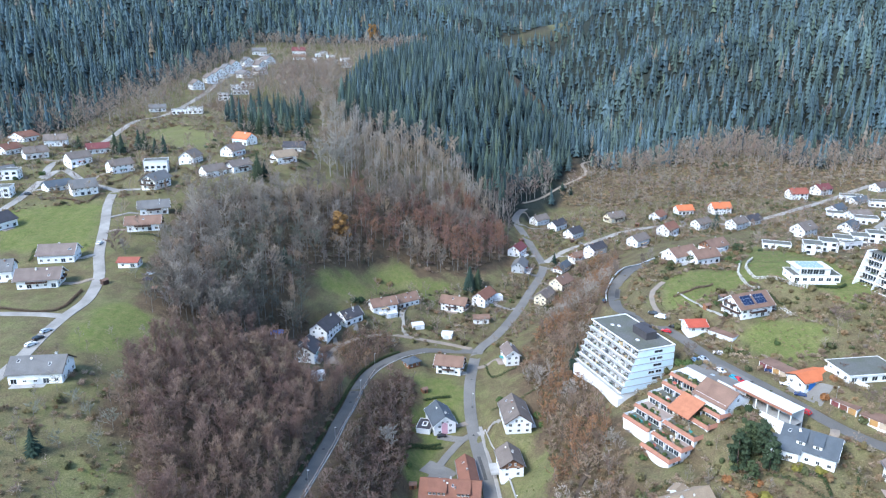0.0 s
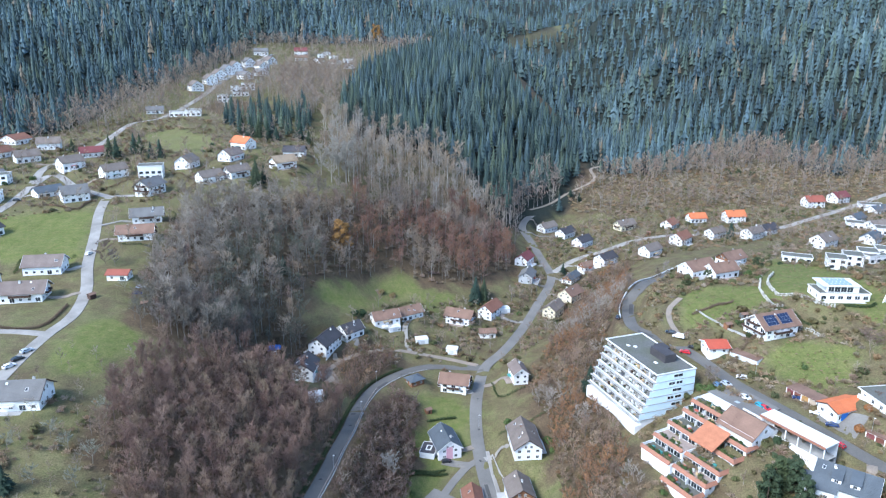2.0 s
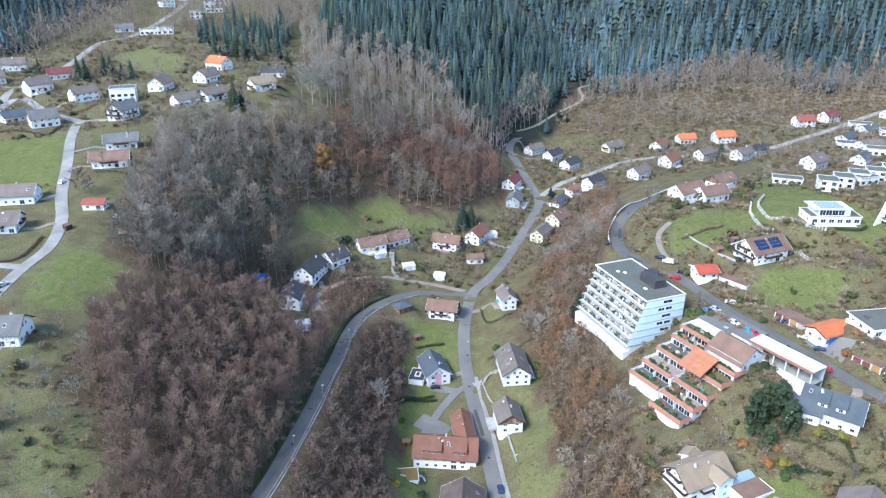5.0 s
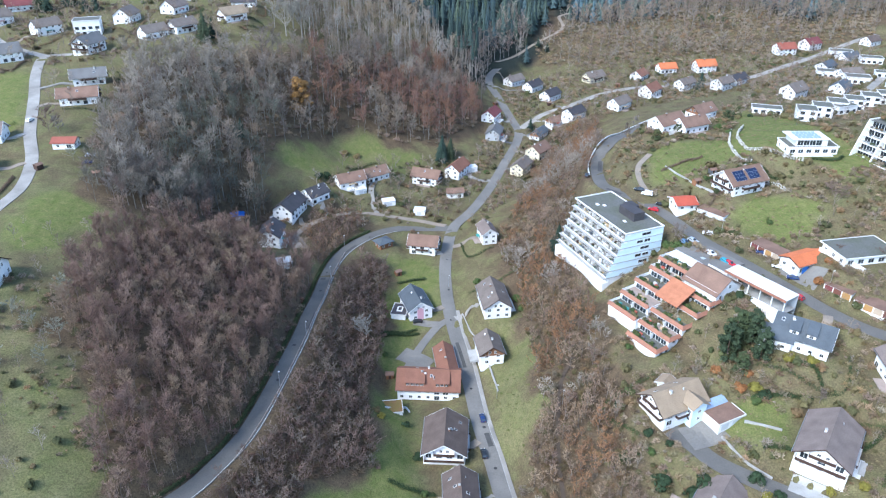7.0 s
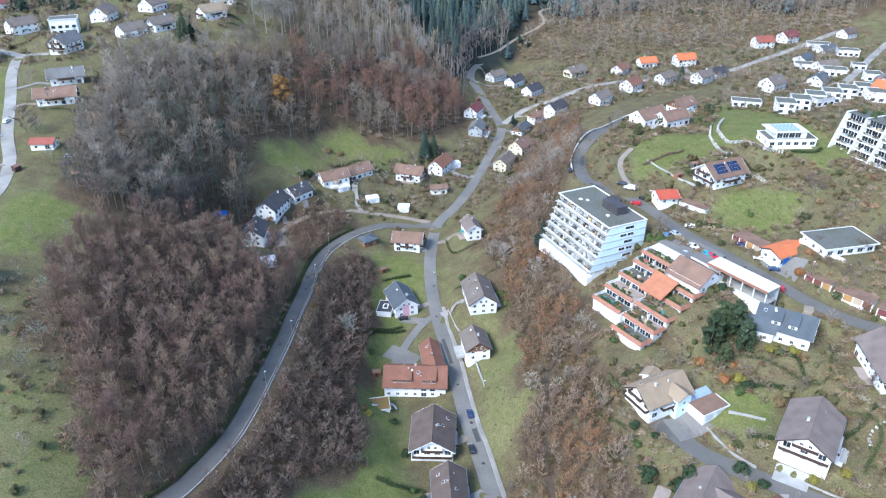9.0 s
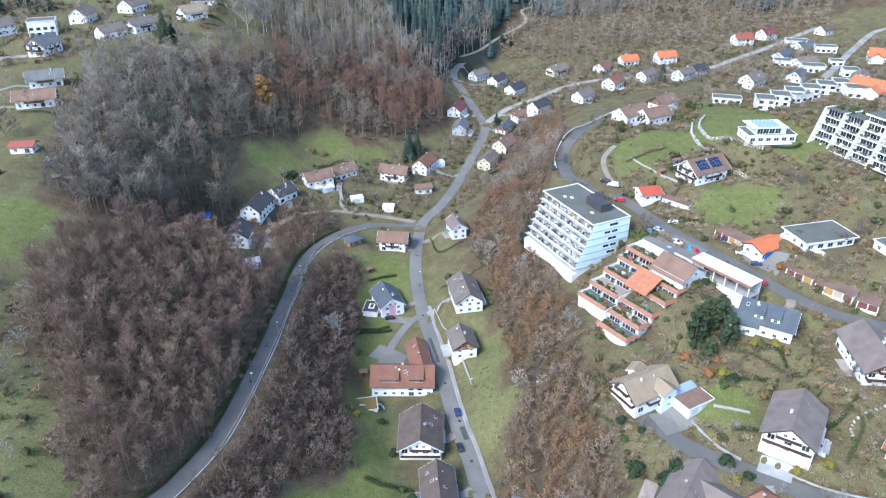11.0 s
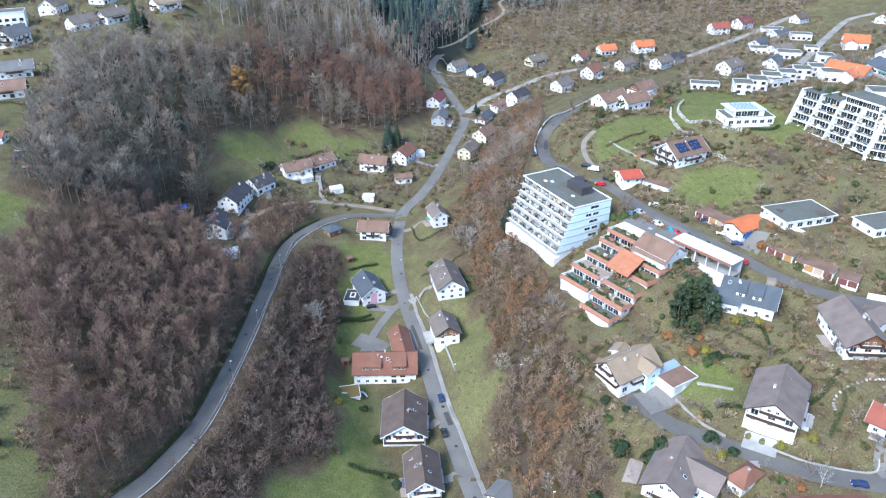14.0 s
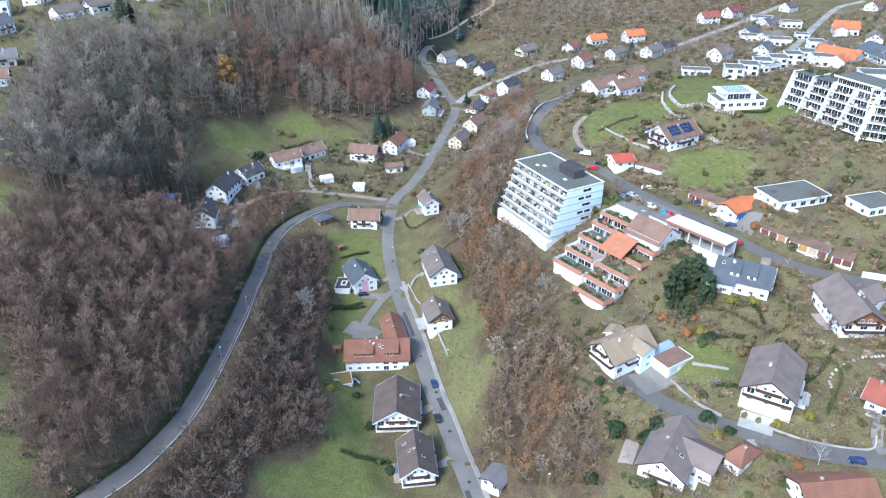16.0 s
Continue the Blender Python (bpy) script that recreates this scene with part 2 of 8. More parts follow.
ROADS.append(('lane', 3.2, GRAVEL, [(15.6, 354.7), (-1.6, 361.7), (-24.7, 362.8), (-40.9, 353.3), (-52.1, 341.3), (-57.6, 330.5), (-58.9, 317.2)]))
ROADS.append(('branch', 5.0, PALEASPHALT, [(73.3, 482.3), (90.1, 499.2), (116.3, 506.9), (135.2, 516.3), (162.0, 521.1), (189.9, 515.4), (217.9, 511.8), (240.3, 515.5), (281.9, 540.7), (319.3, 562.1), (348.9, 575.6), (368.4, 579.7)]))
ROADS.append(('east', 5.8, ASPHALT, [(152.5, 417.1), (131.8, 406.3), (114.8, 387.6), (99.3, 364.7), (91.3, 353.2), (83.8, 319.2), (88.4, 305.8), (96.6, 291.9), (103.6, 276.2), (108.7, 259.0), (115.0, 247.1), (121.4, 236.7), (127.2, 226.7), (133.8, 215.2), (142.1, 204.9), (151.3, 197.7), (160.7, 192.3)]))
ROADS.append(('south_drive', 6.0, ASPHALT, [(74.0, 182.4), (78.6, 176.3), (82.9, 169.8), (91.5, 162.7), (99.8, 156.2), (108.8, 149.3), (117.3, 144.8), (129.0, 139.6)]))
ROADS.append(('shoulder', 5.0, PALEASPHALT, [(-151.0, 212.2), (-150.2, 227.3), (-151.9, 247.3), (-152.3, 265.1), (-151.5, 282.7), (-158.2, 307.9), (-168.4, 331.0), (-180.5, 365.1), (-192.6, 397.9), (-196.3, 419.1), (-183.2, 422.1)]))
ROADS.append(('shoulder_side', 4.0, PALEASPHALT, [(-185.2, 268.5), (-166.0, 267.3), (-152.3, 265.1)]))
ROADS.append(('shoulder_north', 5.0, PALEASPHALT, [(-196.3, 419.1), (-223.2, 434.6), (-249.4, 459.1), (-251.1, 437.3), (-247.5, 402.0), (-248.1, 375.1)]))
ROADS.append(('shoulder_top', 5.0, PALEASPHALT, [(-253.9, 442.8), (-261.1, 471.3), (-251.7, 496.0), (-248.6, 530.4), (-248.1, 577.2), (-230.4, 591.6), (-222.1, 638.3), (-222.0, 724.8), (-218.2, 821.3), (-209.6, 897.0)]))
ROADS.append(('farm_track', 1.3, MULCH, [(41.7, 158.4), (41.0, 172.6), (42.4, 190.1), (44.3, 201.1), (48.3, 216.1), (54.3, 224.9)]))
ROADS.append(('yard_drive', 3.4, ROADASPHALT, [(14.3, 278.0), (8.2, 274.1), (1.7, 264.0), (-3.4, 252.9), (-6.6, 244.9)]))
ROADS.append(('dirt_track', 2.4, GRAVEL, [(109.1, 330.5), (100.9, 319.9), (98.1, 308.8), (98.7, 298.8)]))
ROADS.append(('village_road', 4.5, PALEASPHALT, [(267.9, 424.6), (309.0, 469.5), (332.7, 495.3), (375.2, 536.4), (400.5, 540.8)]))
ROADS.append(('hill_path', 3.0, GRAVEL, [(67.8, 587.0), (101.5, 620.7), (130.5, 642.9), (131.6, 664.4), (143.8, 672.3)]))


def densify(line, step=3.0):
    """Points along a rounded line through the given ones, with even steps."""
    p = np.array(line, float)
    q = np.vstack([2 * p[0] - p[1], p, 2 * p[-1] - p[-2]])
    out = []
    for i in range(1, len(q) - 2):
        n = max(2, int(np.linalg.norm(q[i + 1] - q[i]) / 1.0))
        for k in range(n):
            u = k / n
            a, b, c, d = q[i - 1], q[i], q[i + 1], q[i + 2]
            out.append(0.5 * (2 * b + (c - a) * u + (2 * a - 5 * b + 4 * c - d) * u * u + (3 * b - a - 3 * c + d) * u ** 3))
    out.append(p[-1])
    out = np.array(out)
    s = np.concatenate([[0], np.cumsum(np.linalg.norm(np.diff(out, axis=0), axis=1))])
    t = np.linspace(0, s[-1], max(3, int(s[-1] / step)))
    return np.stack([np.interp(t, s, out[:, 0]), np.interp(t, s, out[:, 1])], 1)


def smooth(z, n):
    for _ in range(n):
        z = np.concatenate([[z[0]], (z[:-2] + 2 * z[1:-1] + z[2:]) / 4, [z[-1]]])
    return z


LINES = {}
for rname, rwidth, _, rline in ROADS:
    rp = densify(rline)
    LINES[rname] = (rp, smooth(land(rp[:, 0], rp[:, 1]), 12), rwidth)
PLOTS = []          # level pads: x, y, z, radius


def near_line(x, y, rp):
    """Distance to a line and the index of its nearest point."""
    best, idx = np.full(x.shape, 1e9), np.zeros(x.shape, int)
    for i, (a, b) in enumerate(rp):
        d = (x - a) ** 2 + (y - b) ** 2
        m = d < best
        best[m], idx[m] = d[m], i
    return np.sqrt(best), idx


def ground(x, y, rough=True):
    """The level of the ground with its roads and plots."""
    x, y = np.atleast_1d(np.asarray(x, float)), np.atleast_1d(np.asarray(y, float))
    z = land(x, y)
    if rough:
        z = z + 0.5 * np.sin(x * 0.21 + 1.3 * np.sin(y * 0.13)) * np.sin(y * 0.17 + 0.9 * np.sin(x * 0.11)) + 0.25 * np.sin(x * 0.53 + y * 0.31) * np.sin(y * 0.47 - x * 0.2)
    for px, py, pz, pr in PLOTS:
        near = np.abs(x - px) + np.abs(y - py) < 3 * pr + 20
        d = np.hypot(x[near] - px, y[near] - py)
        w = np.clip(1 - (d - pr) / (0.55 * pr + 3), 0, 1)
        w = w * w * (3 - 2 * w)
        z[near] = z[near] * (1 - w) + pz * w
    for rp, rz, rw in LINES.values():
        lo, hi = rp.min(0) - 20, rp.max(0) + 20
        near = (x > lo[0]) & (x < hi[0]) & (y > lo[1]) & (y < hi[1])
        if not near.any():
            continue
        d, i = near_line(x[near], y[near], rp)
        w = np.clip(1 - (d - rw / 2 - 2.2) / 4.5, 0, 1)
        w = w * w * (3 - 2 * w)
        z[near] = z[near] * (1 - w) + (rz[i] - 0.12) * w
    return z


def inside(x, y, poly):
    x, y = np.atleast_1d(np.asarray(x, float)), np.atleast_1d(np.asarray(y, float))
    r = np.zeros(x.shape, bool)
    n = len(poly)
    for i in range(n):
        (ax, ay), (bx, by) = poly[i], poly[(i + 1) % n]
        if ay != by:
            r ^= ((ay > y) != (by > y)) & (x < (bx - ax) * (y - ay) / (by - ay) + ax)
    return r


def part(name, verts, faces, material, parent=None, label="", at=None):
    """ONE mesh object from plain geometry, under a thing or a part."""
    me = bpy.data.meshes.new(name)
    me.from_pydata([tuple(v) for v in verts], [], faces)
    me.materials.append(material)
    ob = new(name, me)
    if parent is not None:
        ob.parent = parent
    if at is not None:
        ob.matrix_basis = at
    if label:
        ob["label"] = label
    return ob


def shared(name, me, parent, at):
    ob = new(name, me)
    ob.parent = parent
    ob.matrix_basis = at
    return ob


def box(x0, x1, y0, y1, z0, z1, v=None, f=None):
    """Adds a box to lists of corners and faces."""
    v, f = ([], []) if v is None else (v, f)
    n = len(v)
    v += [(x0, y0, z0), (x1, y0, z0), (x1, y1, z0), (x0, y1, z0), (x0, y0, z1), (x1, y0, z1), (x1, y1, z1), (x0, y1, z1)]
    f += [tuple(n + i for i in q) for q in ((3, 2, 1, 0), (4, 5, 6, 7), (0, 1, 5, 4), (1, 2, 6, 5), (2, 3, 7, 6), (3, 0, 4, 7))]
    return v, f

# ---------------------------------------------------------------- what grows where, in plan
WOOD_WEST = [(-109, 221), (-112, 255), (-95, 280), (-75, 300), (-50, 297), (-39, 274), (-42, 235), (-47, 202), (-55, 180), (-64, 155), (-78, 151), (-84, 161), (-88, 179), (-97, 194), (-106, 203)]
WOOD_GULLY = [(-119, 288), (-137, 328), (-144, 361), (-146, 403), (-111, 435), (-82, 449), (-62, 464), (-26, 511), (29, 536), (49, 514), (47, 483), (21, 446), (-9, 433), (-38, 434), (-73, 392), (-81, 359), (-68, 352), (-86, 319), (-100, 290)]
BANK = [(-23, 318), (-13, 311), (-14, 263), (-19, 234), (-18, 206), (-14, 190), (-34, 176), (-40, 152), (-66, 146), (-54, 168), (-45, 188), (-40, 214), (-36, 253), (-33, 289)]
EAST_BANK = [(120, 464), (92, 359), (75, 325), (59, 289), (65, 250), (64, 222), (62, 200), (60, 178), (60, 154), (30, 166), (35, 192), (41, 215), (42, 253), (43, 290), (38, 306), (42, 331), (63, 374), (95, 467)]
FIR_KNOLL = [(-94, 661), (-85, 770), (-17, 953), (44, 872), (90, 790), (137, 805), (116, 643), (97, 596), (51, 542), (29, 535), (8, 586), (-30, 590), (-66, 587), (-85, 586)]
SCRUB = [(134, 651), (211, 664), (281, 684), (349, 653), (409, 654), (360, 566), (329, 580), (281, 578), (220, 578), (150, 578), (106, 602), (103, 616)]
MEADOW_EAST = [(109, 332), (131, 341), (144, 332), (140, 311), (127, 308), (101, 300), (103, 314)]
MEADOW_EAST2 = [(124, 274), (143, 281), (155, 271), (153, 260), (144, 253), (126, 258)]
MEADOW_VALLEY = [(34, 274), (44, 265), (41, 220), (38, 192), (29, 190), (26, 219), (33, 243)]
MEADOW_WEST = [(-244, 380), (-203, 398), (-185, 373), (-175, 337), (-219, 335)]
MEADOW_WEST2 = [(-143, 244), (-143, 277), (-131, 281), (-120, 265), (-123, 243)]
MEADOW_GULLY = [(-76, 388), (-66, 408), (-46, 404), (-42, 431), (-26, 452), (6, 428), (2, 410), (-14, 406), (-30, 414), (-47, 384), (-60, 372)]
MEADOW_TOP = [(-218, 532), (-213, 555), (-170, 529), (-162, 502), (-185, 498)]
GARDENS = [(-13, 322), (10, 319), (8, 286), (-10, 256), (-7, 210), (-4, 182), (-14, 174), (-16, 212), (-16, 267)]
MEADOW_EAST3 = [(84, 185), (100, 189), (109, 178), (101, 170), (89, 177)]
MEADOW_EAST4 = [(138, 317), (183, 401), (187, 319), (187, 284), (173, 283), (159, 293), (155, 308)]
MEADOW_SW = [(-97, 188), (-89, 187), (-78, 165), (-60, 158), (-94, 149), (-106, 186)]
RIM = [(-124.7, 273.7), (-107.5, 279.1), (-89.9, 290.1), (-90.2, 321.9), (-94.8, 341.6), (-117.7, 321.2), (-132.0, 294.7)]
PLOUGHED = [(-204, 613), (-208, 645), (-160, 649), (-153, 618), (-178, 610)]
MEADOW_S = [(-40, 179), (-25, 186), (1, 184), (0, 170), (-38, 163)]

# ---------------------------------------------------------------- houses
WINDOWS = {}
TODO = []           # houses are set up here and built after the ground is cut


def window_mesh(w, h, shutters=False):
    """Frame and sill in one mesh and the pane in another, facing -y, centred."""
    key = (round(w, 1), round(h, 1))
    if key not in WINDOWS:
        b = 0.08
        xs, zs = (-w / 2, -w / 2 + b, -0.035, 0.035, w / 2 - b, w / 2), (-h / 2 - 0.04, -h / 2 + b, h / 2 - b, h / 2)
        solid = lambda i, k: 0 <= i < 5 and 0 <= k < 3 and not (k == 1 and i in (1, 3))
        v = [(x, y, z) for y in (-0.07, 0.05) for z in zs for x in xs]
        at = lambda i, k, d: d * 24 + k * 6 + i
        f = []
        for i in range(5):
            for k in range(3):
                if not solid(i, k):
                    continue
                f += [(at(i, k, 0), at(i + 1, k, 0), at(i + 1, k + 1, 0), at(i, k + 1, 0)), (at(i, k + 1, 1), at(i + 1, k + 1, 1), at(i + 1, k, 1), at(i, k, 1))]
                for ni, nk, p, q in ((i - 1, k, (i, k + 1), (i, k)), (i + 1, k, (i + 1, k), (i + 1, k + 1)), (i, k - 1, (i, k), (i + 1, k)), (i, k + 1, (i + 1, k + 1), (i, k + 1))):
                    if not solid(ni, nk):
                        f.append((at(*p, 0), at(*p, 1), at(*q, 1), at(*q, 0)))
        me = bpy.data.meshes.new("window")
        me.from_pydata(v, [], f)
        me.materials.append(FRAME)
        v, f = box(-w / 2 + 0.06, w / 2 - 0.06, -0.025, 0.0, -h / 2 + 0.06, h / 2 - 0.06)
        mp = bpy.data.meshes.new("pane")
        mp.from_pydata(v, [], f)
        mp.materials.append(GLASS)
        WINDOWS[key] = (me, mp)
    return WINDOWS[key]


FAR_WINDOWS = {}


def far_window(w, h):
    """A small distant window, frame and glass in one piece."""
    key = (round(w, 1), round(h, 1))
    if key not in FAR_WINDOWS:
        v, f = box(-w / 2, w / 2, -0.05, 0.05, -h / 2, h / 2)
        a, c = w / 2 - 0.09, h / 2 - 0.09
        v += [(-a, -0.045, -c), (a, -0.045, -c), (a, -0.045, c), (-a, -0.045, c)]
        f.remove((0, 1, 5, 4))
        f += [(0, 1, 9, 8), (1, 5, 10, 9), (5, 4, 11, 10), (4, 0, 8, 11), (8, 9, 10, 11)]
        me = bpy.data.meshes.new("window")
        me.from_pydata(v, [], f)
        me.materials.append(FRAME)
        me.materials.append(GLASS)
        me.polygons[len(f) - 1].material_index = 1
        FAR_WINDOWS[key] = me
    return FAR_WINDOWS[key]


def add_window(parent, x, y, z, turn, w=1.2, h=1.2):
    """A window on a wall whose outside faces -y after the turn about z."""
    top = parent.parent or parent
    if top.matrix_basis.translation.y > 345:
        if top.matrix_basis.translation.y > 380 and (top.matrix_basis @ parent.matrix_basis if parent is not top else top.matrix_basis).to_3x3().col[0].y * math.sin(radians(turn)) - (top.matrix_basis @ parent.matrix_basis if parent is not top else top.matrix_basis).to_3x3().col[1].y * math.cos(radians(turn)) > 0.55:
            return None         # plain backs towards the hill
        return shared("window", far_window(w, h), parent, pose(x, y, z, 0, 0, turn))
    me, mp = window_mesh(w, h)
    win = shared("window", me, parent, pose(x, y, z, 0, 0, turn))
    shared("pane", mp, win, pose(0, 0, 0))
    return win


def balcony(parent, x, y, z, turn, w, d=1.4, material=None, back=0.0):
    """A slab with a boarded front, railing sides; its wall is at y = 0 and it sticks out to -y."""
    v, f = box(-w / 2, w / 2, -d, 0, -0.18, 0)
    slab = part("balcony", v, f, PLASTER, parent, at=pose(x, y, z, 0, 0, turn))
    v, f = [], []
    box(-w / 2, w / 2, -d - 0.06, -d, -0.1, 0.95, v, f)
    box(-w / 2, -w / 2 + 0.06, -d, 0, -0.1, 0.95, v, f)
    box(w / 2 - 0.06, w / 2, -d, 0, -0.1, 0.95, v, f)
    part("railing", v, f, material or DARKWOOD, slab, "boarded balcony railing")
    return slab


def slope_roof(L, W, eave, rise, over=0.7, thick=0.22):
    """The two slabs of a gable roof, ridge along x; returns corners and faces of each."""
    k = rise / (W / 2)
    out = []
    for s in (-1, 1):
        ye, ze = s * (W / 2 + over), eave - k * over
        zr = eave + rise
        a, b = -L / 2 - over, L / 2 + over
        v = [(a, ye, ze), (b, ye, ze), (b, 0, zr), (a, 0, zr), (a, ye, ze + thick), (b, ye, ze + thick), (b, 0, zr + thick), (a, 0, zr + thick)]
        f = [(3, 2, 1, 0), (4, 5, 6, 7), (0, 1, 5, 4), (1, 2, 6, 5), (2, 3, 7, 6), (3, 0, 4, 7)]
        if s > 0:
            f = [tuple(reversed(q)) for q in f]
        out.append((v, f))
    return out


def house(x, y, z, yaw, L, W, ridge, roof, wall, label, style="", dormer=(), chimney=1, solar=0, group="", wings=(), category="house"):
    """A gabled house: ridge along its own x. style: B balconies on the gable towards -x/+x ends, H hipped, D dormers."""
    PLOTS.append((x, y, z, 0.5 * math.hypot(L, W)))
    TODO.append((x, y, z, yaw, L, W, ridge, roof, wall, label, style, dormer, chimney, solar, group, wings, category))


def build_house(x, y, z, yaw, L, W, ridge, roof, wall, label, style, dormer, chimney, solar, group, wings, category):
    root = tagged(new("house" if category == "house" else category.replace(" ", "_")), label, category, group)
    root.matrix_basis = pose(x, y, z, 0, 0, yaw)
    rnd = random.Random(int(x * 7 + y * 13))
    rise = min(ridge * 0.45, W * 0.5 * 0.72)
    if ridge < 5.5:
        rise = min(1.5, W * 0.22)
    hip = "H" in style
    eave = ridge - rise - 0.2
    rm, wm = ROOF[roof], WALL[wall]
    lower = wm
    # walls, footing sunk into the slope, gables closed under the roof
    v = [(-L / 2, -W / 2, -3), (L / 2, -W / 2, -3), (L / 2, W / 2, -3), (-L / 2, W / 2, -3),
         (-L / 2, -W / 2, eave), (L / 2, -W / 2, eave), (L / 2, W / 2, eave), (-L / 2, W / 2, eave)]
    f = [(0, 1, 5, 4), (2, 3, 7, 6)]
    if hip:
        f += [(1, 2, 6, 5), (3, 0, 4, 7)]
    else:
        v += [(-L / 2, 0, eave + rise), (L / 2, 0, eave + rise)]
        f += [(1, 2, 6, 9, 5), (3, 0, 4, 8, 7)]
    if wall == "wood" and ridge > 5:
        wm = PLASTER
    part("wall", v, f, wm, root)
    if wall == "wood" and not hip:
        # boarded gables on plastered lower storeys
        for s in (-1, 1):
            q = [(s * (L / 2 + 0.06), -W / 2 + 0.2, eave - 0.9), (s * (L / 2 + 0.06), W / 2 - 0.2, eave - 0.9), (s * (L / 2 + 0.06), W / 2 - 0.2, eave), (s * (L / 2 + 0.06), 0, eave + rise - 0.2), (s * (L / 2 + 0.06), -W / 2 + 0.2, eave)]
            q += [(s * (L / 2 - 0.05), b, c) for a, b, c in q]
            ff = [(0, 1, 2, 3, 4), (9, 8, 7, 6, 5)] + [(i, (i + 1) % 5, 5 + (i + 1) % 5, 5 + i) for i in range(5)]
            part("gable_cladding", q, ff, BOARDS, root, "boarded wooden gable")
    # roof
    if hip:
        o, k = 0.7, max(0.3, (L - W) / 2)
        zz = eave - 0.25
        v = [(-L / 2 - o, -W / 2 - o, zz), (L / 2 + o, -W / 2 - o, zz), (L / 2 + o, W / 2 + o, zz), (-L / 2 - o, W / 2 + o, zz), (-k, 0, eave + rise), (k, 0, eave + rise)]
        v += [(a, b, c + 0.22) for a, b, c in v]
        f = [(0, 3, 2, 1), (6, 7, 11, 10), (8, 9, 10, 11), (7, 8, 11), (9, 6, 10)] + [(i, (i + 1) % 4, 6 + (i + 1) % 4, 6 + i) for i in range(4)]
        roof_part = part("roof", v, f, rm, root)
    else:
        Lr = L + (1.4 if "B" in style else 0.0)
        (v1, f1), (v2, f2) = slope_roof(Lr, W, eave, rise)
        roof_part = part("roof", v1 + v2, f1 + [tuple(i + 8 for i in q) for q in f2], rm, root)
        if y < 400:
            a = Lr / 2 + 0.72
            k = rise / (W / 2)
            bmat = DARKWOOD if rnd.random() < 0.6 else WHITEPAINT
            for s in (-1, 1):
                for t in (-1, 1):
                    ye, ze = t * (W / 2 + 0.74), eave - k * 0.74
                    vb = []
                    for dx in (0, 0.06):
                        vb += [(s * (a + dx), ye, ze - 0.1), (s * (a + dx), 0, eave + rise - 0.1), (s * (a + dx), 0, eave + rise + 0.26), (s * (a + dx), ye, ze + 0.26)]
                    part("barge_board", vb, [(0, 1, 2, 3), (7, 6, 5, 4), (0, 3, 7, 4), (3, 2, 6, 7), (0, 4, 5, 1)], bmat, roof_part)
            if y < 300:
                ang = math.atan(k)
                n = int((W / 2 + 0.7) / math.cos(ang) / 0.42)
                for t in (-1, 1):
                    vt, ft = [], []
                    for c in range(n):
                        y0 = (W / 2 + 0.7) * (1 - c / n)
                        y1 = (W / 2 + 0.7) * (1 - (c + 1.05) / n)
                        z0, z1 = eave + rise - k * y0 + 0.22, eave + rise - k * max(y1, 0) + 0.22
                        m = len(vt)
                        e = Lr / 2 + 0.69
                        vt += [(-e, t * y0, z0 + 0.07), (e, t * y0, z0 + 0.07), (e, t * max(y1, 0), z1 + 0.012), (-e, t * max(y1, 0), z1 + 0.012), (-e, t * y0, z0 - 0.01), (e, t * y0, z0 - 0.01)]
                        ft += [(m, m + 1, m + 2, m + 3), (m, m + 4, m + 5, m + 1)]
                    tc_ = part("tile_relief", vt, ft, rm, roof_part)
                    tc_["kind"] = "stuff"
                for t in (-1, 1):
                    ye = t * (W / 2 + 0.78)
                    part("gutter", *box(-Lr / 2 - 0.7, Lr / 2 + 0.7, min(ye, ye + t * 0.12), max(ye, ye + t * 0.12), eave - k * 0.74 - 0.02, eave - k * 0.74 + 0.1), METAL, roof_part)
            e, zr = Lr / 2 + 0.7, eave + rise
            v = [(-e, -0.17, zr + 0.17), (e, -0.17, zr + 0.17), (e, 0, zr + 0.34), (-e, 0, zr + 0.34), (e, 0.17, zr + 0.17), (-e, 0.17, zr + 0.17)]
            f = [(0, 1, 2, 3), (3, 2, 4, 5), (0, 3, 5), (1, 4, 2)]
            part("ridge_cap", v, f, rm, roof_part)
    # chimneys
    for c in range(chimney):
        cx, cy = rnd.uniform(-0.3, 0.3) * L, rnd.choice((-1, 1)) * rnd.uniform(0.05, 0.12) * W
        if y > 620:
            continue
        v, f = box(-0.32, 0.32, -0.32, 0.32, -1.5, 1.1)
        ch = part("chimney", v, f, BRICK if rnd.random() < 0.5 else PALESTONE, root, at=pose(cx, cy, eave + rise - abs(cy) * rise / (W / 2)))
        v, f = box(-0.42, 0.42, -0.42, 0.42, 1.1, 1.2)
        box(-0.14, 0.14, -0.14, 0.14, 1.2, 1.5, v, f)
        part("chimney_cap", v, f, CONCRETE, ch)
    # windows, storey by storey
    storeys = max(1, int((eave + 0.4) / 2.6))
    for s in range(storeys):
        zz = 1.5 + s * 2.65
        if zz + 0.8 > eave + 0.3:
            break
        n = max(1, int(L / 3.2))
        for side, turn in ((-1, 0), (1, 180)):
            for i in range(n):
                xx = -L / 2 + (i + 0.5) * L / n
                big = rnd.random() < 0.25
                add_window(root, xx, side * W / 2, zz - (0.3 if big else 0), turn, 2.0 if big else 1.2, 1.9 if big else 1.2)
        n = max(2, int(W / 3.4))
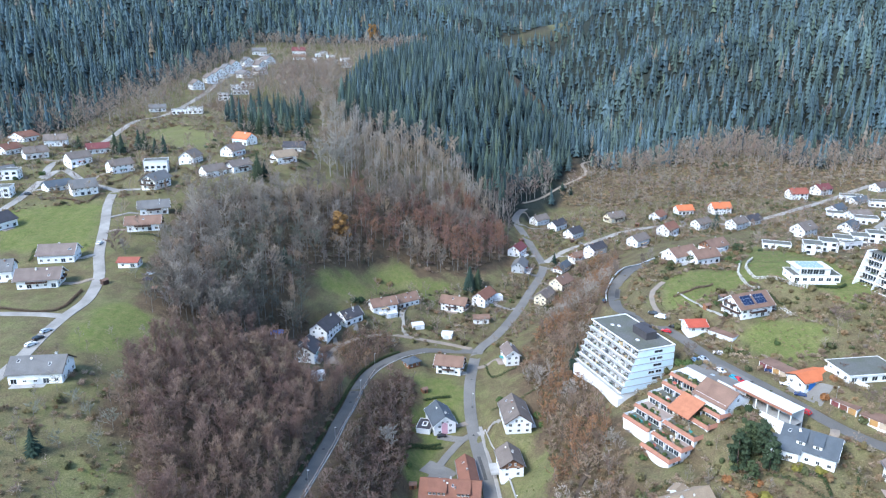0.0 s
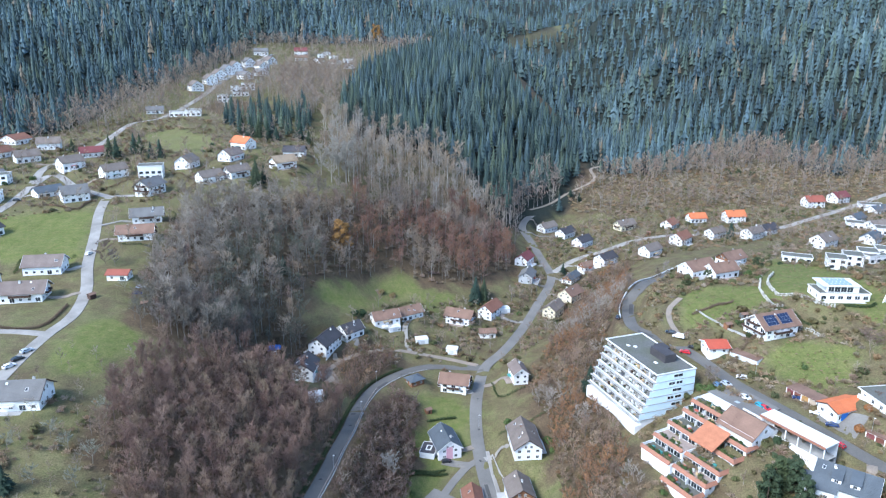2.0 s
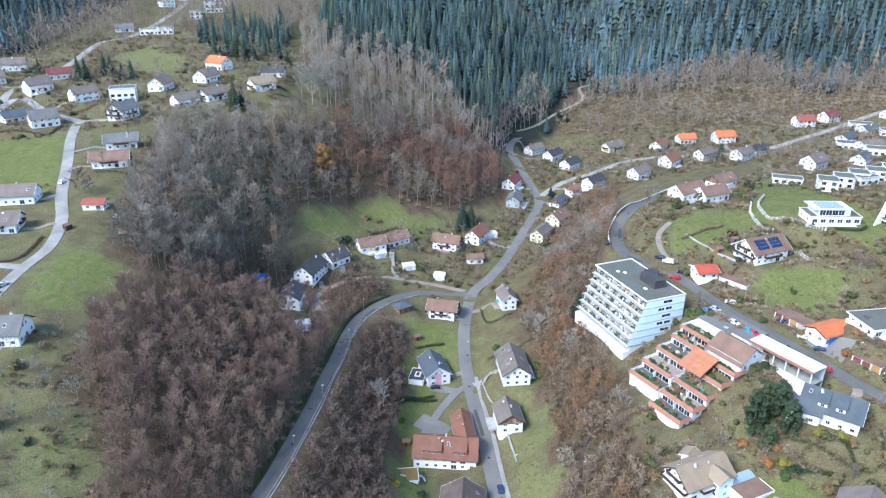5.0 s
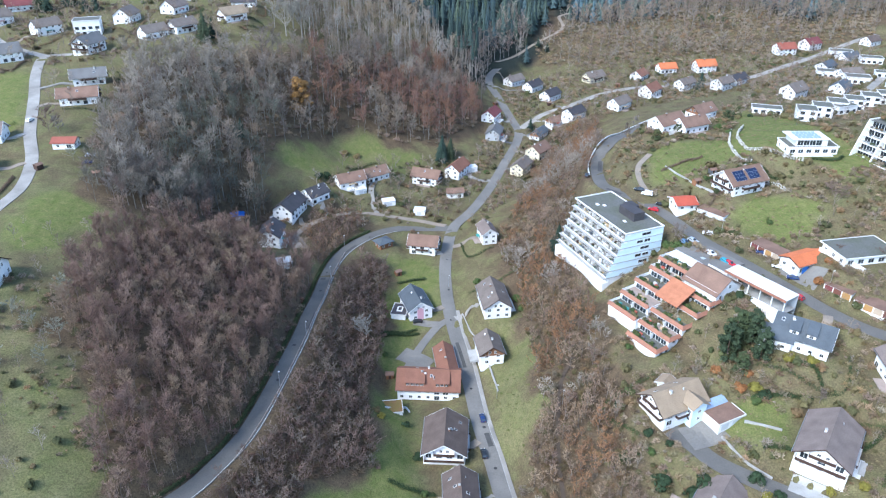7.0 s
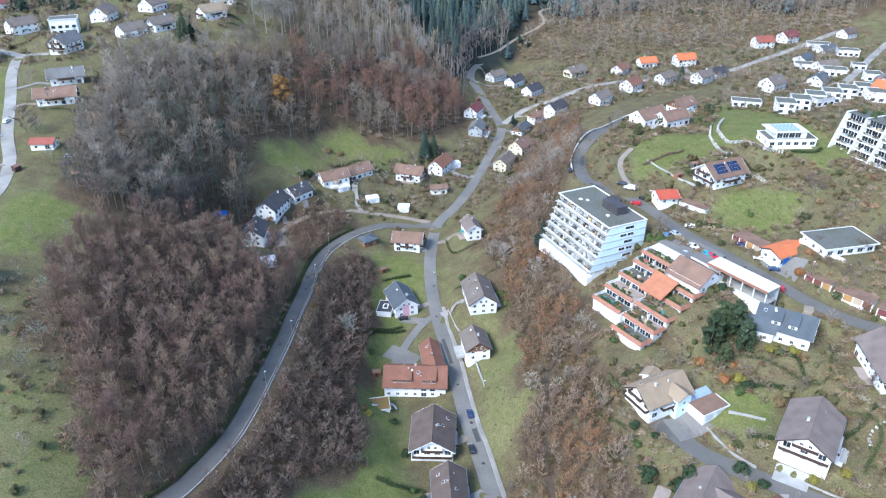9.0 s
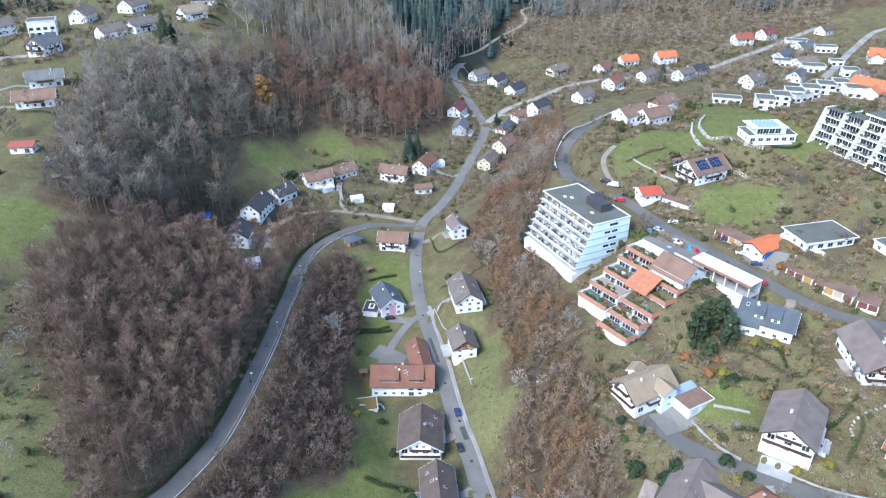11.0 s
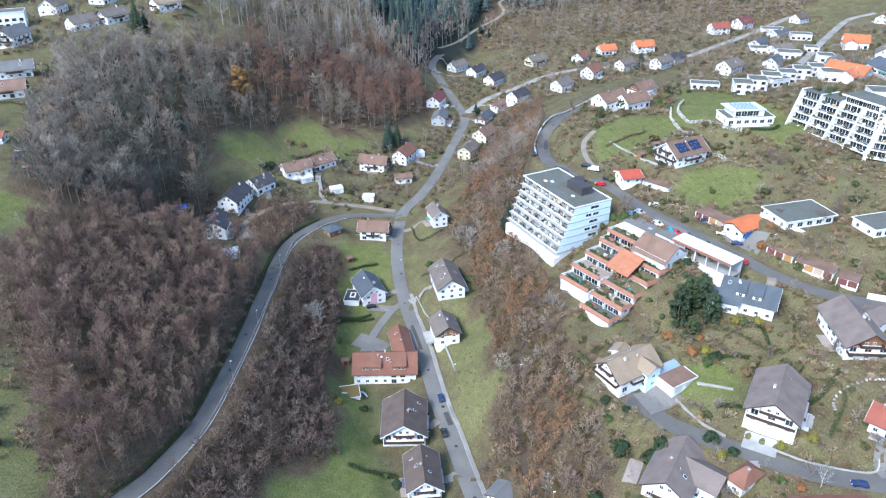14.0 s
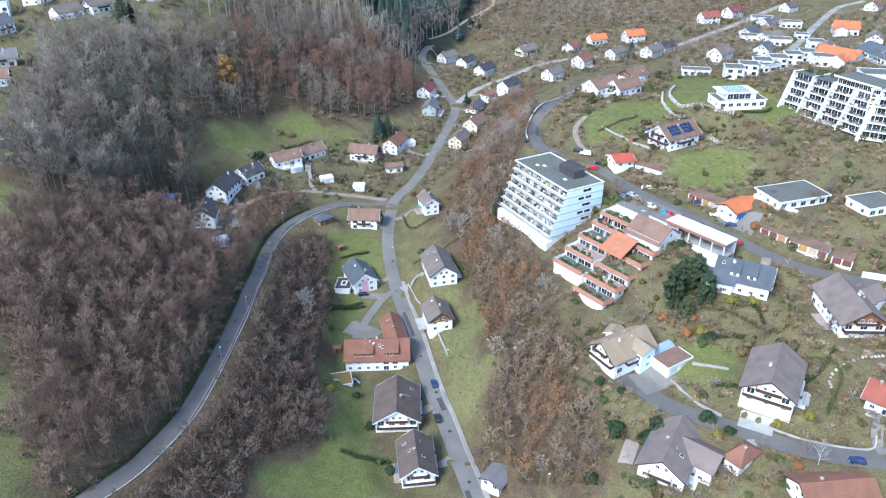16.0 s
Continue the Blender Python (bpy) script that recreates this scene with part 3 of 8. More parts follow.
        for side, turn in ((-1, -90), (1, 90)):
            for i in range(n):
                yy = -W / 2 + (i + 0.5) * W / n
                tall = "B" in style and s > 0
                add_window(root, side * L / 2, yy, zz - (0.2 if tall else 0), turn, 2.0 if tall else 1.3, 2.0 if tall else 1.25)
    if not hip and rise > 2.2:
        for side, turn in ((-1, -90), (1, 90)):
            off = 0.08 if wall == "wood" else 0
            if rise > 3:
                add_window(root, side * (L / 2 + off), -1.1, eave + 0.7, turn, 1.0, 1.2)
                add_window(root, side * (L / 2 + off), 1.1, eave + 0.7, turn, 1.0, 1.2)
            else:
                add_window(root, side * (L / 2 + off), 0, eave + 0.5, turn, 1.0, 1.1)
    if "B" in style:
        for side, turn in ((1, 90), (-1, -90)):
            for s in range(1, storeys + (1 if rise > 3 else 0)):
                balcony(root, side * L / 2, 0, 2.65 * s + 0.1, turn, W * (0.94 if s < storeys else 0.5), 1.7)
        if W < L:
            balcony(root, 0, -W / 2, 2.75, 0, L * 0.5)
    if wall == "blue":
        for a in (-0.25, 0.25):
            part("garage_door", *box(-1.5, 1.5, -0.08, 0.03, -0.3, 2.3), BLUE, root, "bright blue garage door", at=pose(a * L, -W / 2 - 0.04, 0.05))
    if wall == "pink":
        part("rose_panel", *box(-0.04, 0.04, -1.6, 1.2, 0, eave + 0.6), ROSE, root, "rose painted wall panel", at=pose(-L / 2 - 0.01, 0, 0))
        part("rose_panel", *box(-0.04, 0.04, -1.6, 1.2, 0, eave + 0.6), ROSE, root, "rose painted wall panel", at=pose(L / 2 + 0.01, 0, 0))
    # paved terrace along one side, with a bench or a table on it
    if ridge > 5.5 and y < 520:
        s = rnd.choice((-1, 1))
        a, b = sorted((s * (W / 2 + 0.02), s * (W / 2 + rnd.uniform(2.2, 3.6))))
        part("terrace", *box(-L * rnd.uniform(0.25, 0.45), L * rnd.uniform(0.1, 0.4), a, b, -0.8, 0.14), rnd.choice((CONCRETE, TERRACE, PALESTONE)), root)
        if rnd.random() < 0.5:
            part("awning", *box(-L * 0.2, L * 0.08, min(s * W / 2, s * (W / 2 + 1.7)), max(s * W / 2, s * (W / 2 + 1.7)), 2.35, 2.43), rnd.choice(CLOTHES), root)
    # door
    v, f = box(-0.5, 0.5, -0.08, 0.05, 0, 2.05)
    part("door", v, f, DARKWOOD, root, at=pose(-L * 0.22, W / 2, 0.05, 0, 0, 180))
    # roof windows
    k = rise / (W / 2)
    ang = math.degrees(math.atan(k))
    if not hip and ridge > 6 and y < 450:
        for i in range(rnd.randint(0, 3) if not solar else 0):
            s = rnd.choice((-1, 1))
            u = rnd.uniform(0.25, 0.7)
            xx = rnd.uniform(-0.4, 0.4) * L
            v, f = box(-0.45, 0.45, -0.6, 0.6, 0.2, 0.3)
            rw = part("roof_window", v, f, FRAME, root, at=pose(xx, s * W / 2 * u, eave + rise * (1 - u), ang if s < 0 else -ang, 0, 0))
            v, f = box(-0.37, 0.37, -0.5, 0.5, 0.3, 0.31)
            part("pane", v, f, GLASS, rw)
    if y < 300 and ridge > 7 and not hip:
        dish_v = [(0, 0, 0)] + [(0.42 * math.cos(t), 0.42 * math.sin(t), 0.12) for t in (2 * math.pi * q / 10 for q in range(10))]
        dish = part("satellite_dish", dish_v + [(a, b, c + 0.03) for a, b, c in dish_v], [(0, 1 + q, 1 + (q + 1) % 10) for q in range(10)] + [(11, 12 + (q + 1) % 10, 12 + q) for q in range(10)], WHITEPAINT, root, at=pose(rnd.uniform(-0.25, 0.25) * L, -W * 0.14, eave + rise * 0.72 + 0.9, 60, 0, 20))
        part("dish_pole", *box(-0.03, 0.03, -0.03, 0.03, -1.2, 0), METAL, root, at=pose(dish.matrix_basis.translation.x, -W * 0.14 + 0.05, eave + rise * 0.72 + 0.9))
    for i in range(solar):
        s = -1
        v, f = box(-L * 0.17, L * 0.17, -W * 0.2, W * 0.2, 0.24, 0.32)
        sp = part("solar_panel", v, f, METAL, root, at=pose(-L * 0.22 + i * L * 0.42, s * W * 0.25, eave + rise * 0.5, ang, 0, 0))
        for a in range(4):
            for b in range(3):
                cw, chh = L * 0.34 / 4, W * 0.4 / 3
                v, f = box(-L * 0.17 + a * cw + 0.03, -L * 0.17 + (a + 1) * cw - 0.03, -W * 0.2 + b * chh + 0.03, -W * 0.2 + (b + 1) * chh - 0.03, 0.32, 0.33)
                part("panel", v, f, SOLAR, sp)
    # lower wings, each with its own ridge: x, y, turn, length, width, height of the ridge
    for dx, dy, turn, wl, ww, wr in wings:
        rs = min(wr * 0.4, ww * 0.3)
        we = wr - rs - 0.2
        v = [(-wl / 2, -ww / 2, -3), (wl / 2, -ww / 2, -3), (wl / 2, ww / 2, -3), (-wl / 2, ww / 2, -3), (-wl / 2, -ww / 2, we), (wl / 2, -ww / 2, we), (wl / 2, ww / 2, we), (-wl / 2, ww / 2, we), (-wl / 2, 0, we + rs), (wl / 2, 0, we + rs)]
        # one house's wing has the bluish shade of its front in its plaster colour
        wing = part("wing", v, [(0, 1, 5, 4), (2, 3, 7, 6), (1, 2, 6, 9, 5), (3, 0, 4, 8, 7)], PALEBLUE if "blue plastered" in label else PLASTER, root, at=pose(dx, dy, 0, 0, 0, turn))
        (v1, f1), (v2, f2) = slope_roof(wl, ww, we, rs)
        part("wing_roof", v1 + v2, f1 + [tuple(i + 8 for i in q) for q in f2], rm, wing)
        for s in range(max(1, int(we / 2.6))):
            for side, tt in ((-1, 0), (1, 180)):
                for a in (-0.25, 0.25):
                    add_window(wing, a * wl, side * ww / 2, 1.5 + 2.65 * s, tt)
            add_window(wing, wl / 2, 0, 1.5 + 2.65 * s, 90)
    # dormers: position along the ridge, width, side
    for dx, dw, s in dormer:
        dh = rise * 0.72
        yo, yi = s * W * 0.42, s * W * 0.12
        zb = eave + rise * (1 - 0.84)
        v = [(dx - dw / 2, yo, zb - 0.3), (dx + dw / 2, yo, zb - 0.3), (dx + dw / 2, yo, zb + 1.5), (dx - dw / 2, yo, zb + 1.5), (dx - dw / 2, yi, zb - 0.3), (dx + dw / 2, yi, zb - 0.3), (dx + dw / 2, yi, zb + 1.8), (dx - dw / 2, yi, zb + 1.8)]
        f = [(0, 1, 2, 3), (1, 5, 6, 2), (4, 0, 3, 7)]
        dm = part("dormer", v, f, wm if dw < 4 else BOARDS, root)
        v = [(dx - dw / 2 - 0.3, yo + s * 0.4, zb + 1.5), (dx + dw / 2 + 0.3, yo + s * 0.4, zb + 1.5), (dx + dw / 2 + 0.3, 0, eave + rise + 0.1), (dx - dw / 2 - 0.3, 0, eave + rise + 0.1)]
        v += [(a, b, c + 0.2) for a, b, c in v]
        part("dormer_roof", v, [(3, 2, 1, 0), (4, 5, 6, 7), (0, 1, 5, 4), (1, 2, 6, 5), (2, 3, 7, 6), (3, 0, 4, 7)], rm, dm)
        n = max(1, int(dw / 1.6))
        for i in range(n):
            add_window(dm, dx - dw / 2 + (i + 0.5) * dw / n, yo, zb + 0.75, 0 if s < 0 else 180, 1.2, 1.1)
    return root

# plan of the houses: x, y, floor level, turn of the ridge, length, width, height of the ridge
house(76.3, 190.0, 13.2, 23, 15.6, 11.0, 9.0, 'tan', 'white', 'white and pale blue plastered house, tan tiled roof, on the hillside', style='B', wings=((3.2, -5.4, -90, 5.0, 5.4, 8.0),))
house(112.3, 167.3, 15.5, 51, 18.1, 13.5, 9.5, 'umber', 'white', 'white plastered house, grey-brown tiled roof, on the hillside', style='B')
house(78.0, 155.1, 4.1, 50, 17.6, 12.0, 9.0, 'umber', 'white', 'white plastered house, grey-brown tiled roof, on the hillside', style='B',  wings=((2.1, -7.0, -99, 10.5, 9.0, 8.0),))
house(94.9, 149.0, 7.1, -62, 4.3, 9.0, 7.0, 'rust', 'white', 'white plastered house, rust-red tiled roof, on the hillside', style='H')
house(144.0, 183.3, 25.0, 79, 19.3, 13.0, 10.0, 'umber', 'wood', 'white and brown timber house, grey-brown tiled roof, on the hillside', style='B',  wings=((7.0, -9.0, -60, 9.0, 8.0, 8.0),))
house(121.1, 203.9, 26.5, -37, 16.5, 12.0, 9.0, 'slate', 'white', 'white plastered house, dark slate-blue roof, on the hillside', dormer=((-2.5, 2.6, -1), (2.5, 2.6, -1)), wings=((-7.0, -4.0, 5, 9, 8, 6.5),))
house(3.1, 238.1, -16.2, -6, 22.9, 13.0, 9.5, 'rust', 'white', 'white plastered house, rust-red tiled roof, by the road', style='D', dormer=((-5.0, 7.0, -1), (5.2, 5.0, -1)), chimney=2)
house(10.0, 248.5, -14.9, -85, 16.9, 7.0, 7.0, 'rust', 'white', 'white plastered house, rust-red tiled roof, by the road')
house(7.6, 206.2, -15.6, 84, 15.7, 14.0, 10.0, 'bark', 'white', 'white plastered house, dark brown tiled roof, by the road', style='B')
house(11.2, 181.4, -15.9, 89, 13.3, 10.0, 9.5, 'bark', 'white', 'white plastered house, brown tiled roof, by the road', style='B')
house(33.2, 168.5, -10.6, 44, 6.3, 6.0, 4.0, 'grey', 'white', 'white plastered shed, grey tiled roof, by the road', chimney=0, category='shed')
house(-1.1, 286.3, -12.0, -74, 15.0, 10.0, 9.0, 'slate', 'pink', 'white and rose plastered house, dark slate-blue roof, by the road')
house(31.7, 276.3, -4.5, -85, 17.9, 11.0, 9.5, 'taupe', 'white', 'white plastered house, weathered taupe tiled roof, by the road')
house(27.1, 249.4, -9.6, -84, 11.7, 9.0, 8.5, 'taupe', 'wood', 'white and brown timber house, weathered taupe tiled roof, by the road')
house(34.4, 331.2, -1.4, -80, 10.8, 7.0, 8.5, 'umber', 'white', 'white plastered house, grey-brown tiled roof, by the road')
house(3.6, 331.4, -6.8, -12, 12.5, 9.0, 8.5, 'brown', 'white', 'white plastered house, brown tiled roof, by the road', style='B')
house(-16.2, 330.9, -3.7, 35, 6.9, 6.0, 4.5, 'slate', 'wood', 'white and brown timber pavilion, dark slate-blue roof, by the road', style='H', chimney=0, category='pavilion')
house(7.2, 401.2, -0.7, -22, 14.5, 9.0, 8.5, 'brown', 'white', 'white plastered house, brown tiled roof, beside the wood lane', style='B')
house(25.4, 412.9, -1.3, 60, 14.5, 9.0, 9.0, 'rust', 'white', 'white plastered house, rust-red tiled roof, beside the wood lane')
house(22.4, 388.5, -4.0, 6, 8.8, 6.0, 5.0, 'brown', 'white', 'white plastered shed, brown tiled roof, beside the wood lane', chimney=0, category='shed')
house(-34.8, 382.6, 7.0, 25, 14.5, 9.0, 7.0, 'brown', 'white', 'white plastered house, brown tiled roof, beside the wood lane')
house(-22.2, 394.9, 5.0, 34, 13.7, 9.0, 7.0, 'brown', 'white', 'white plastered house, brown tiled roof, beside the wood lane')
house(-51.6, 362.6, 7.6, 46, 11.5, 9.0, 7.5, 'dark', 'white', 'white plastered house, near-black tiled roof, beside the wood lane')
house(-62.4, 348.1, 6.3, 71, 16.4, 10.0, 9.5, 'dark', 'white', 'white plastered house, near-black tiled roof, beside the wood lane')
house(-66.7, 318.3, 7.1, 87, 12.7, 10.0, 9.0, 'dark', 'white', 'white plastered house, near-black tiled roof, beside the wood lane')
house(64.3, 420.2, -3.4, 60, 14.5, 8.0, 8.5, 'taupe', 'cream', 'cream plastered house, weathered taupe tiled roof, in the valley')
house(78.1, 441.1, -1.6, 50, 14.5, 10.0, 9.0, 'brown', 'cream', 'cream plastered house, brown tiled roof, in the valley')
house(54.0, 492.6, 5.8, 64, 14.5, 9.0, 8.0, 'maroon', 'white', 'white plastered house, dark red tiled roof, in the valley')
house(53.1, 465.4, 2.7, 74, 14.5, 9.0, 8.0, 'grey', 'grey', 'grey clad house, grey tiled roof, in the valley')
house(79.5, 565.0, 9.5, 40, 14.5, 9.0, 7.5, 'taupe', 'white', 'white plastered house, weathered taupe tiled roof, in the valley')
house(92.2, 553.3, 8.0, 47, 14.5, 9.0, 8.0, 'dark', 'white', 'white plastered house, near-black tiled roof, in the valley')
house(100.8, 527.4, 8.6, 46, 14.5, 9.0, 8.0, 'dark', 'white', 'white plastered house, near-black tiled roof, in the valley')
house(108.3, 481.7, 9.7, 41, 14.5, 9.0, 8.0, 'dark', 'white', 'white plastered house, near-black tiled roof, in the valley')
house(95.3, 481.1, 5.3, 34, 9.9, 7.0, 6.0, 'brown', 'wood', 'white and brown timber house, brown tiled roof, in the valley')
house(83.1, 469.0, 1.2, 56, 14.5, 7.0, 6.0, 'slate', 'wood', 'white and brown timber house, dark slate-blue roof, in the valley')
house(136.4, 547.1, 16.1, 31, 14.5, 9.0, 8.0, 'taupe', 'cream', 'cream plastered house, weathered taupe tiled roof, in the valley', style='B')
house(136.4, 475.3, 18.1, 41, 14.5, 9.0, 8.0, 'taupe', 'white', 'white plastered house, weathered taupe tiled roof, in the valley')
house(164.0, 498.6, 19.1, 45, 14.5, 10.0, 9.0, 'rust', 'white', 'white plastered house, rust-red tiled roof, in the valley')
house(191.3, 507.7, 21.1, 37, 14.5, 8.0, 8.0, 'taupe', 'white', 'white plastered house, weathered taupe tiled roof, in the valley')
house(218.9, 545.1, 23.3, 7, 14.5, 10.0, 9.0, 'orange', 'white', 'white plastered house, bright orange tiled roof, in the valley')
house(191.9, 549.6, 22.0, 9, 12.9, 9.0, 7.0, 'orange', 'white', 'white plastered house, bright orange tiled roof, in the valley')
house(211.7, 493.7, 24.9, 37, 14.5, 9.0, 8.5, 'taupe', 'white', 'white plastered house, weathered taupe tiled roof, in the valley')
house(226.6, 504.8, 25.4, 34, 14.5, 9.0, 7.0, 'dark', 'white', 'white plastered house, near-black tiled roof, in the valley')
house(291.3, 571.2, 29.1, 7, 14.5, 10.0, 9.0, 'red', 'white', 'white plastered house, red tiled roof, on the hillside')
house(314.0, 576.7, 31.5, 26, 14.5, 10.0, 9.0, 'maroon', 'white', 'white plastered house, dark red tiled roof, on the hillside')
house(229.7, 435.2, 36.4, 34, 14.5, 10.0, 9.0, 'taupe', 'white', 'white plastered house, weathered taupe tiled roof, in the valley')
house(127.6, 363.6, 43.0, 30, 17.0, 10.0, 7.5, 'brown', 'white', 'white plastered house, brown tiled roof, in the valley')
house(138.8, 360.8, 42.6, 24, 15.5, 9.0, 7.5, 'brown', 'white', 'white plastered house, brown tiled roof, in the valley')
house(155.7, 390.4, 40.0, 31, 14.5, 9.0, 7.0, 'brown', 'wood', 'white and brown timber house, brown tiled roof, in the valley')
house(292.7, 512.9, 32.4, 38, 14.5, 9.0, 6.0, 'slate', 'white', 'white plastered house, dark slate-blue roof, on the hillside')
house(319.0, 531.3, 34.0, 23, 14.5, 10.0, 6.0, 'slate', 'white', 'white plastered house, dark slate-blue roof, on the hillside')
house(288.5, 477.9, 36.6, 11, 14.5, 10.0, 6.0, 'taupe', 'white', 'white plastered house, weathered taupe tiled roof, on the hillside')
house(132.9, 289.0, 42.5, 21, 16.6, 12.0, 9.5, 'brown', 'white', 'white plastered house, brown tiled roof, on the hillside', style='B', solar=2)
house(109.1, 284.5, 36.7, 5, 8.1, 8.0, 4.5, 'scarlet', 'white', 'white plastered garage, red tiled roof, on the hillside', chimney=0, category='garage')
house(136.9, 238.3, 34.9, 21, 14.1, 8.0, 5.0, 'orange', 'blue', 'white plastered garage, bright orange tiled roof, on the hillside', chimney=0, category='garage')
house(322.2, 451.2, 45.5, -26, 14.5, 12.0, 8.0, 'orange', 'white', 'white plastered house, bright orange tiled roof, on the hillside',  wings=((-4.0, -6.0, 90, 9, 8, 6.5),))
house(261.0, 370.0, 50.1, -57, 20.3, 13.0, 8.0, 'orange', 'white', 'white plastered house, bright orange tiled roof, on the hillside',  wings=((3.0, -6.0, 90, 10, 9, 6.5),))
house(280.6, 361.8, 52.5, 86, 28.3, 12.0, 7.0, 'slate', 'white', 'white plastered house, dark slate-blue roof, on the hillside')
house(-136.2, 218.1, 47.9, 6, 17.1, 11.0, 8.0, 'grey', 'white', 'white plastered house, grey tiled roof, on the green shoulder')
house(-180.0, 299.6, 51.8, 11, 16.7, 11.0, 8.0, 'umber', 'white', 'white plastered house, grey-brown tiled roof, on the green shoulder', style='B')
house(-184.5, 325.3, 55.3, 10, 16.1, 11.0, 8.0, 'umber', 'white', 'white plastered house, grey-brown tiled roof, on the green shoulder')
house(-148.8, 320.5, 53.6, -0, 9.1, 6.0, 4.5, 'red', 'white', 'white plastered shed, red tiled roof, on the green shoulder', chimney=0, category='shed')
house(-159.0, 364.7, 59.7, 13, 16.0, 9.0, 7.5, 'brown', 'white', 'white plastered house, brown tiled roof, on the green shoulder', style='B')
house(-161.7, 386.2, 63.2, 20, 14.5, 9.0, 7.5, 'grey', 'white', 'white plastered house, grey tiled roof, on the green shoulder', style='B')
house(-174.9, 425.2, 69.6, 74, 14.5, 10.0, 9.5, 'grey', 'white', 'white plastered house, grey tiled roof, on the green shoulder', style='B')
house(-214.1, 413.9, 68.1, 38, 13.8, 11.0, 9.0, 'grey', 'white', 'white plastered house, grey tiled roof, on the green shoulder')
house(-233.5, 421.4, 69.1, 51, 14.5, 10.0, 6.0, 'slate', 'white', 'white plastered house, dark slate-blue roof, on the green shoulder')
house(-244.1, 470.6, 76.0, 54, 14.5, 10.0, 8.5, 'taupe', 'white', 'white plastered house, weathered taupe tiled roof, on the green shoulder')
house(-208.4, 452.7, 74.0, 51, 14.5, 9.0, 8.5, 'taupe', 'white', 'white plastered house, weathered taupe tiled roof, on the green shoulder')
house(-167.5, 468.0, 77.4, 84, 14.5, 10.0, 8.5, 'taupe', 'white', 'white plastered house, weathered taupe tiled roof, on the green shoulder')
house(-146.5, 446.0, 72.7, 49, 14.5, 9.0, 7.5, 'taupe', 'white', 'white plastered house, weathered taupe tiled roof, on the green shoulder')
house(-141.8, 507.4, 83.6, -32, 14.5, 10.0, 8.5, 'orange', 'white', 'white plastered house, bright orange tiled roof, on the green shoulder')
house(-143.5, 482.4, 79.9, 70, 14.5, 10.0, 8.0, 'umber', 'white', 'white plastered house, grey-brown tiled roof, on the green shoulder')
house(-132.7, 455.9, 73.7, 51, 13.8, 9.0, 8.0, 'taupe', 'white', 'white plastered house, weathered taupe tiled roof, on the green shoulder', style='B')
house(-108.3, 477.6, 75.7, 44, 14.5, 10.0, 8.5, 'tan', 'white', 'white plastered house, pale tan tiled roof, on the green shoulder', style='B')
house(-106.6, 507.9, 78.6, 0, 14.5, 9.0, 7.0, 'dark', 'white', 'white plastered house, near-black tiled roof, on the green shoulder')
house(-280.7, 514.9, 81.4, 20, 14.5, 10.0, 8.5, 'taupe', 'white', 'white plastered house, weathered taupe tiled roof, on the green shoulder')
house(-280.6, 485.5, 77.6, 43, 14.5, 10.0, 8.0, 'taupe', 'white', 'white plastered house, weathered taupe tiled roof, on the green shoulder')
house(-241.2, 494.6, 79.6, 33, 14.4, 10.0, 7.0, 'maroon', 'white', 'white plastered house, dark red tiled roof, on the green shoulder')
house(-303.3, 493.4, 79.1, 74, 14.5, 10.0, 7.5, 'rust', 'white', 'white plastered house, rust-red tiled roof, on the green shoulder')
house(-310.1, 525.5, 83.5, 74, 14.5, 14.0, 7.0, 'rust', 'white', 'white plastered house, rust-red tiled roof, on the green shoulder')
house(-201.4, 306.1, 53.4, 18, 10.6, 12.0, 8.0, 'grey', 'white', 'white plastered house, grey tiled roof, on the green shoulder')
house(-234.4, 361.3, 61.5, 73, 12.7, 12.0, 8.0, 'dark', 'white', 'white plastered house, near-black tiled roof, on the green shoulder')
house(-279.8, 445.0, 72.1, 67, 14.5, 10.0, 7.0, 'grey', 'white', 'white plastered house, grey tiled roof, on the green shoulder')
house(-234.9, 691.0, 108.2, -52, 12.5, 11.0, 9.5, 'taupe', 'white', 'white plastered house, weathered taupe tiled roof, in the high hamlet')
house(-230.2, 719.3, 112.4, -52, 12.5, 11.0, 9.5, 'taupe', 'white', 'white plastered house, weathered taupe tiled roof, in the high hamlet')
house(-228.6, 742.7, 115.8, -52, 12.5, 11.0, 9.5, 'taupe', 'white', 'white plastered house, weathered taupe tiled roof, in the high hamlet')
house(-227.7, 769.0, 119.1, -52, 12.5, 11.0, 9.5, 'grey', 'white', 'white plastered house, grey tiled roof, in the high hamlet')
house(-226.4, 793.7, 121.9, -52, 12.5, 11.0, 9.5, 'taupe', 'white', 'white plastered house, weathered taupe tiled roof, in the high hamlet')
house(-218.9, 818.4, 124.6, -52, 12.5, 11.0, 9.5, 'grey', 'white', 'white plastered house, grey tiled roof, in the high hamlet')
house(-220.2, 882.5, 134.8, 10, 16.0, 12.0, 8.0, 'grey', 'white', 'white plastered house, grey tiled roof, in the high hamlet')
house(-178.7, 912.4, 133.9, 10, 16.0, 13.0, 9.0, 'maroon', 'white', 'white plastered house, dark red tiled roof, in the high hamlet')
house(-150.1, 862.2, 126.6, 77, 13.0, 10.0, 6.0, 'taupe', 'white', 'white plastered house, weathered taupe tiled roof, in the high hamlet')
house(-128.5, 848.9, 125.4, -44, 13.0, 10.0, 6.0, 'brown', 'white', 'white plastered house, brown tiled roof, in the high hamlet')
house(-107.8, 813.0, 122.8, -69, 13.0, 10.0, 6.0, 'taupe', 'white', 'white plastered house, weathered taupe tiled roof, in the high hamlet')
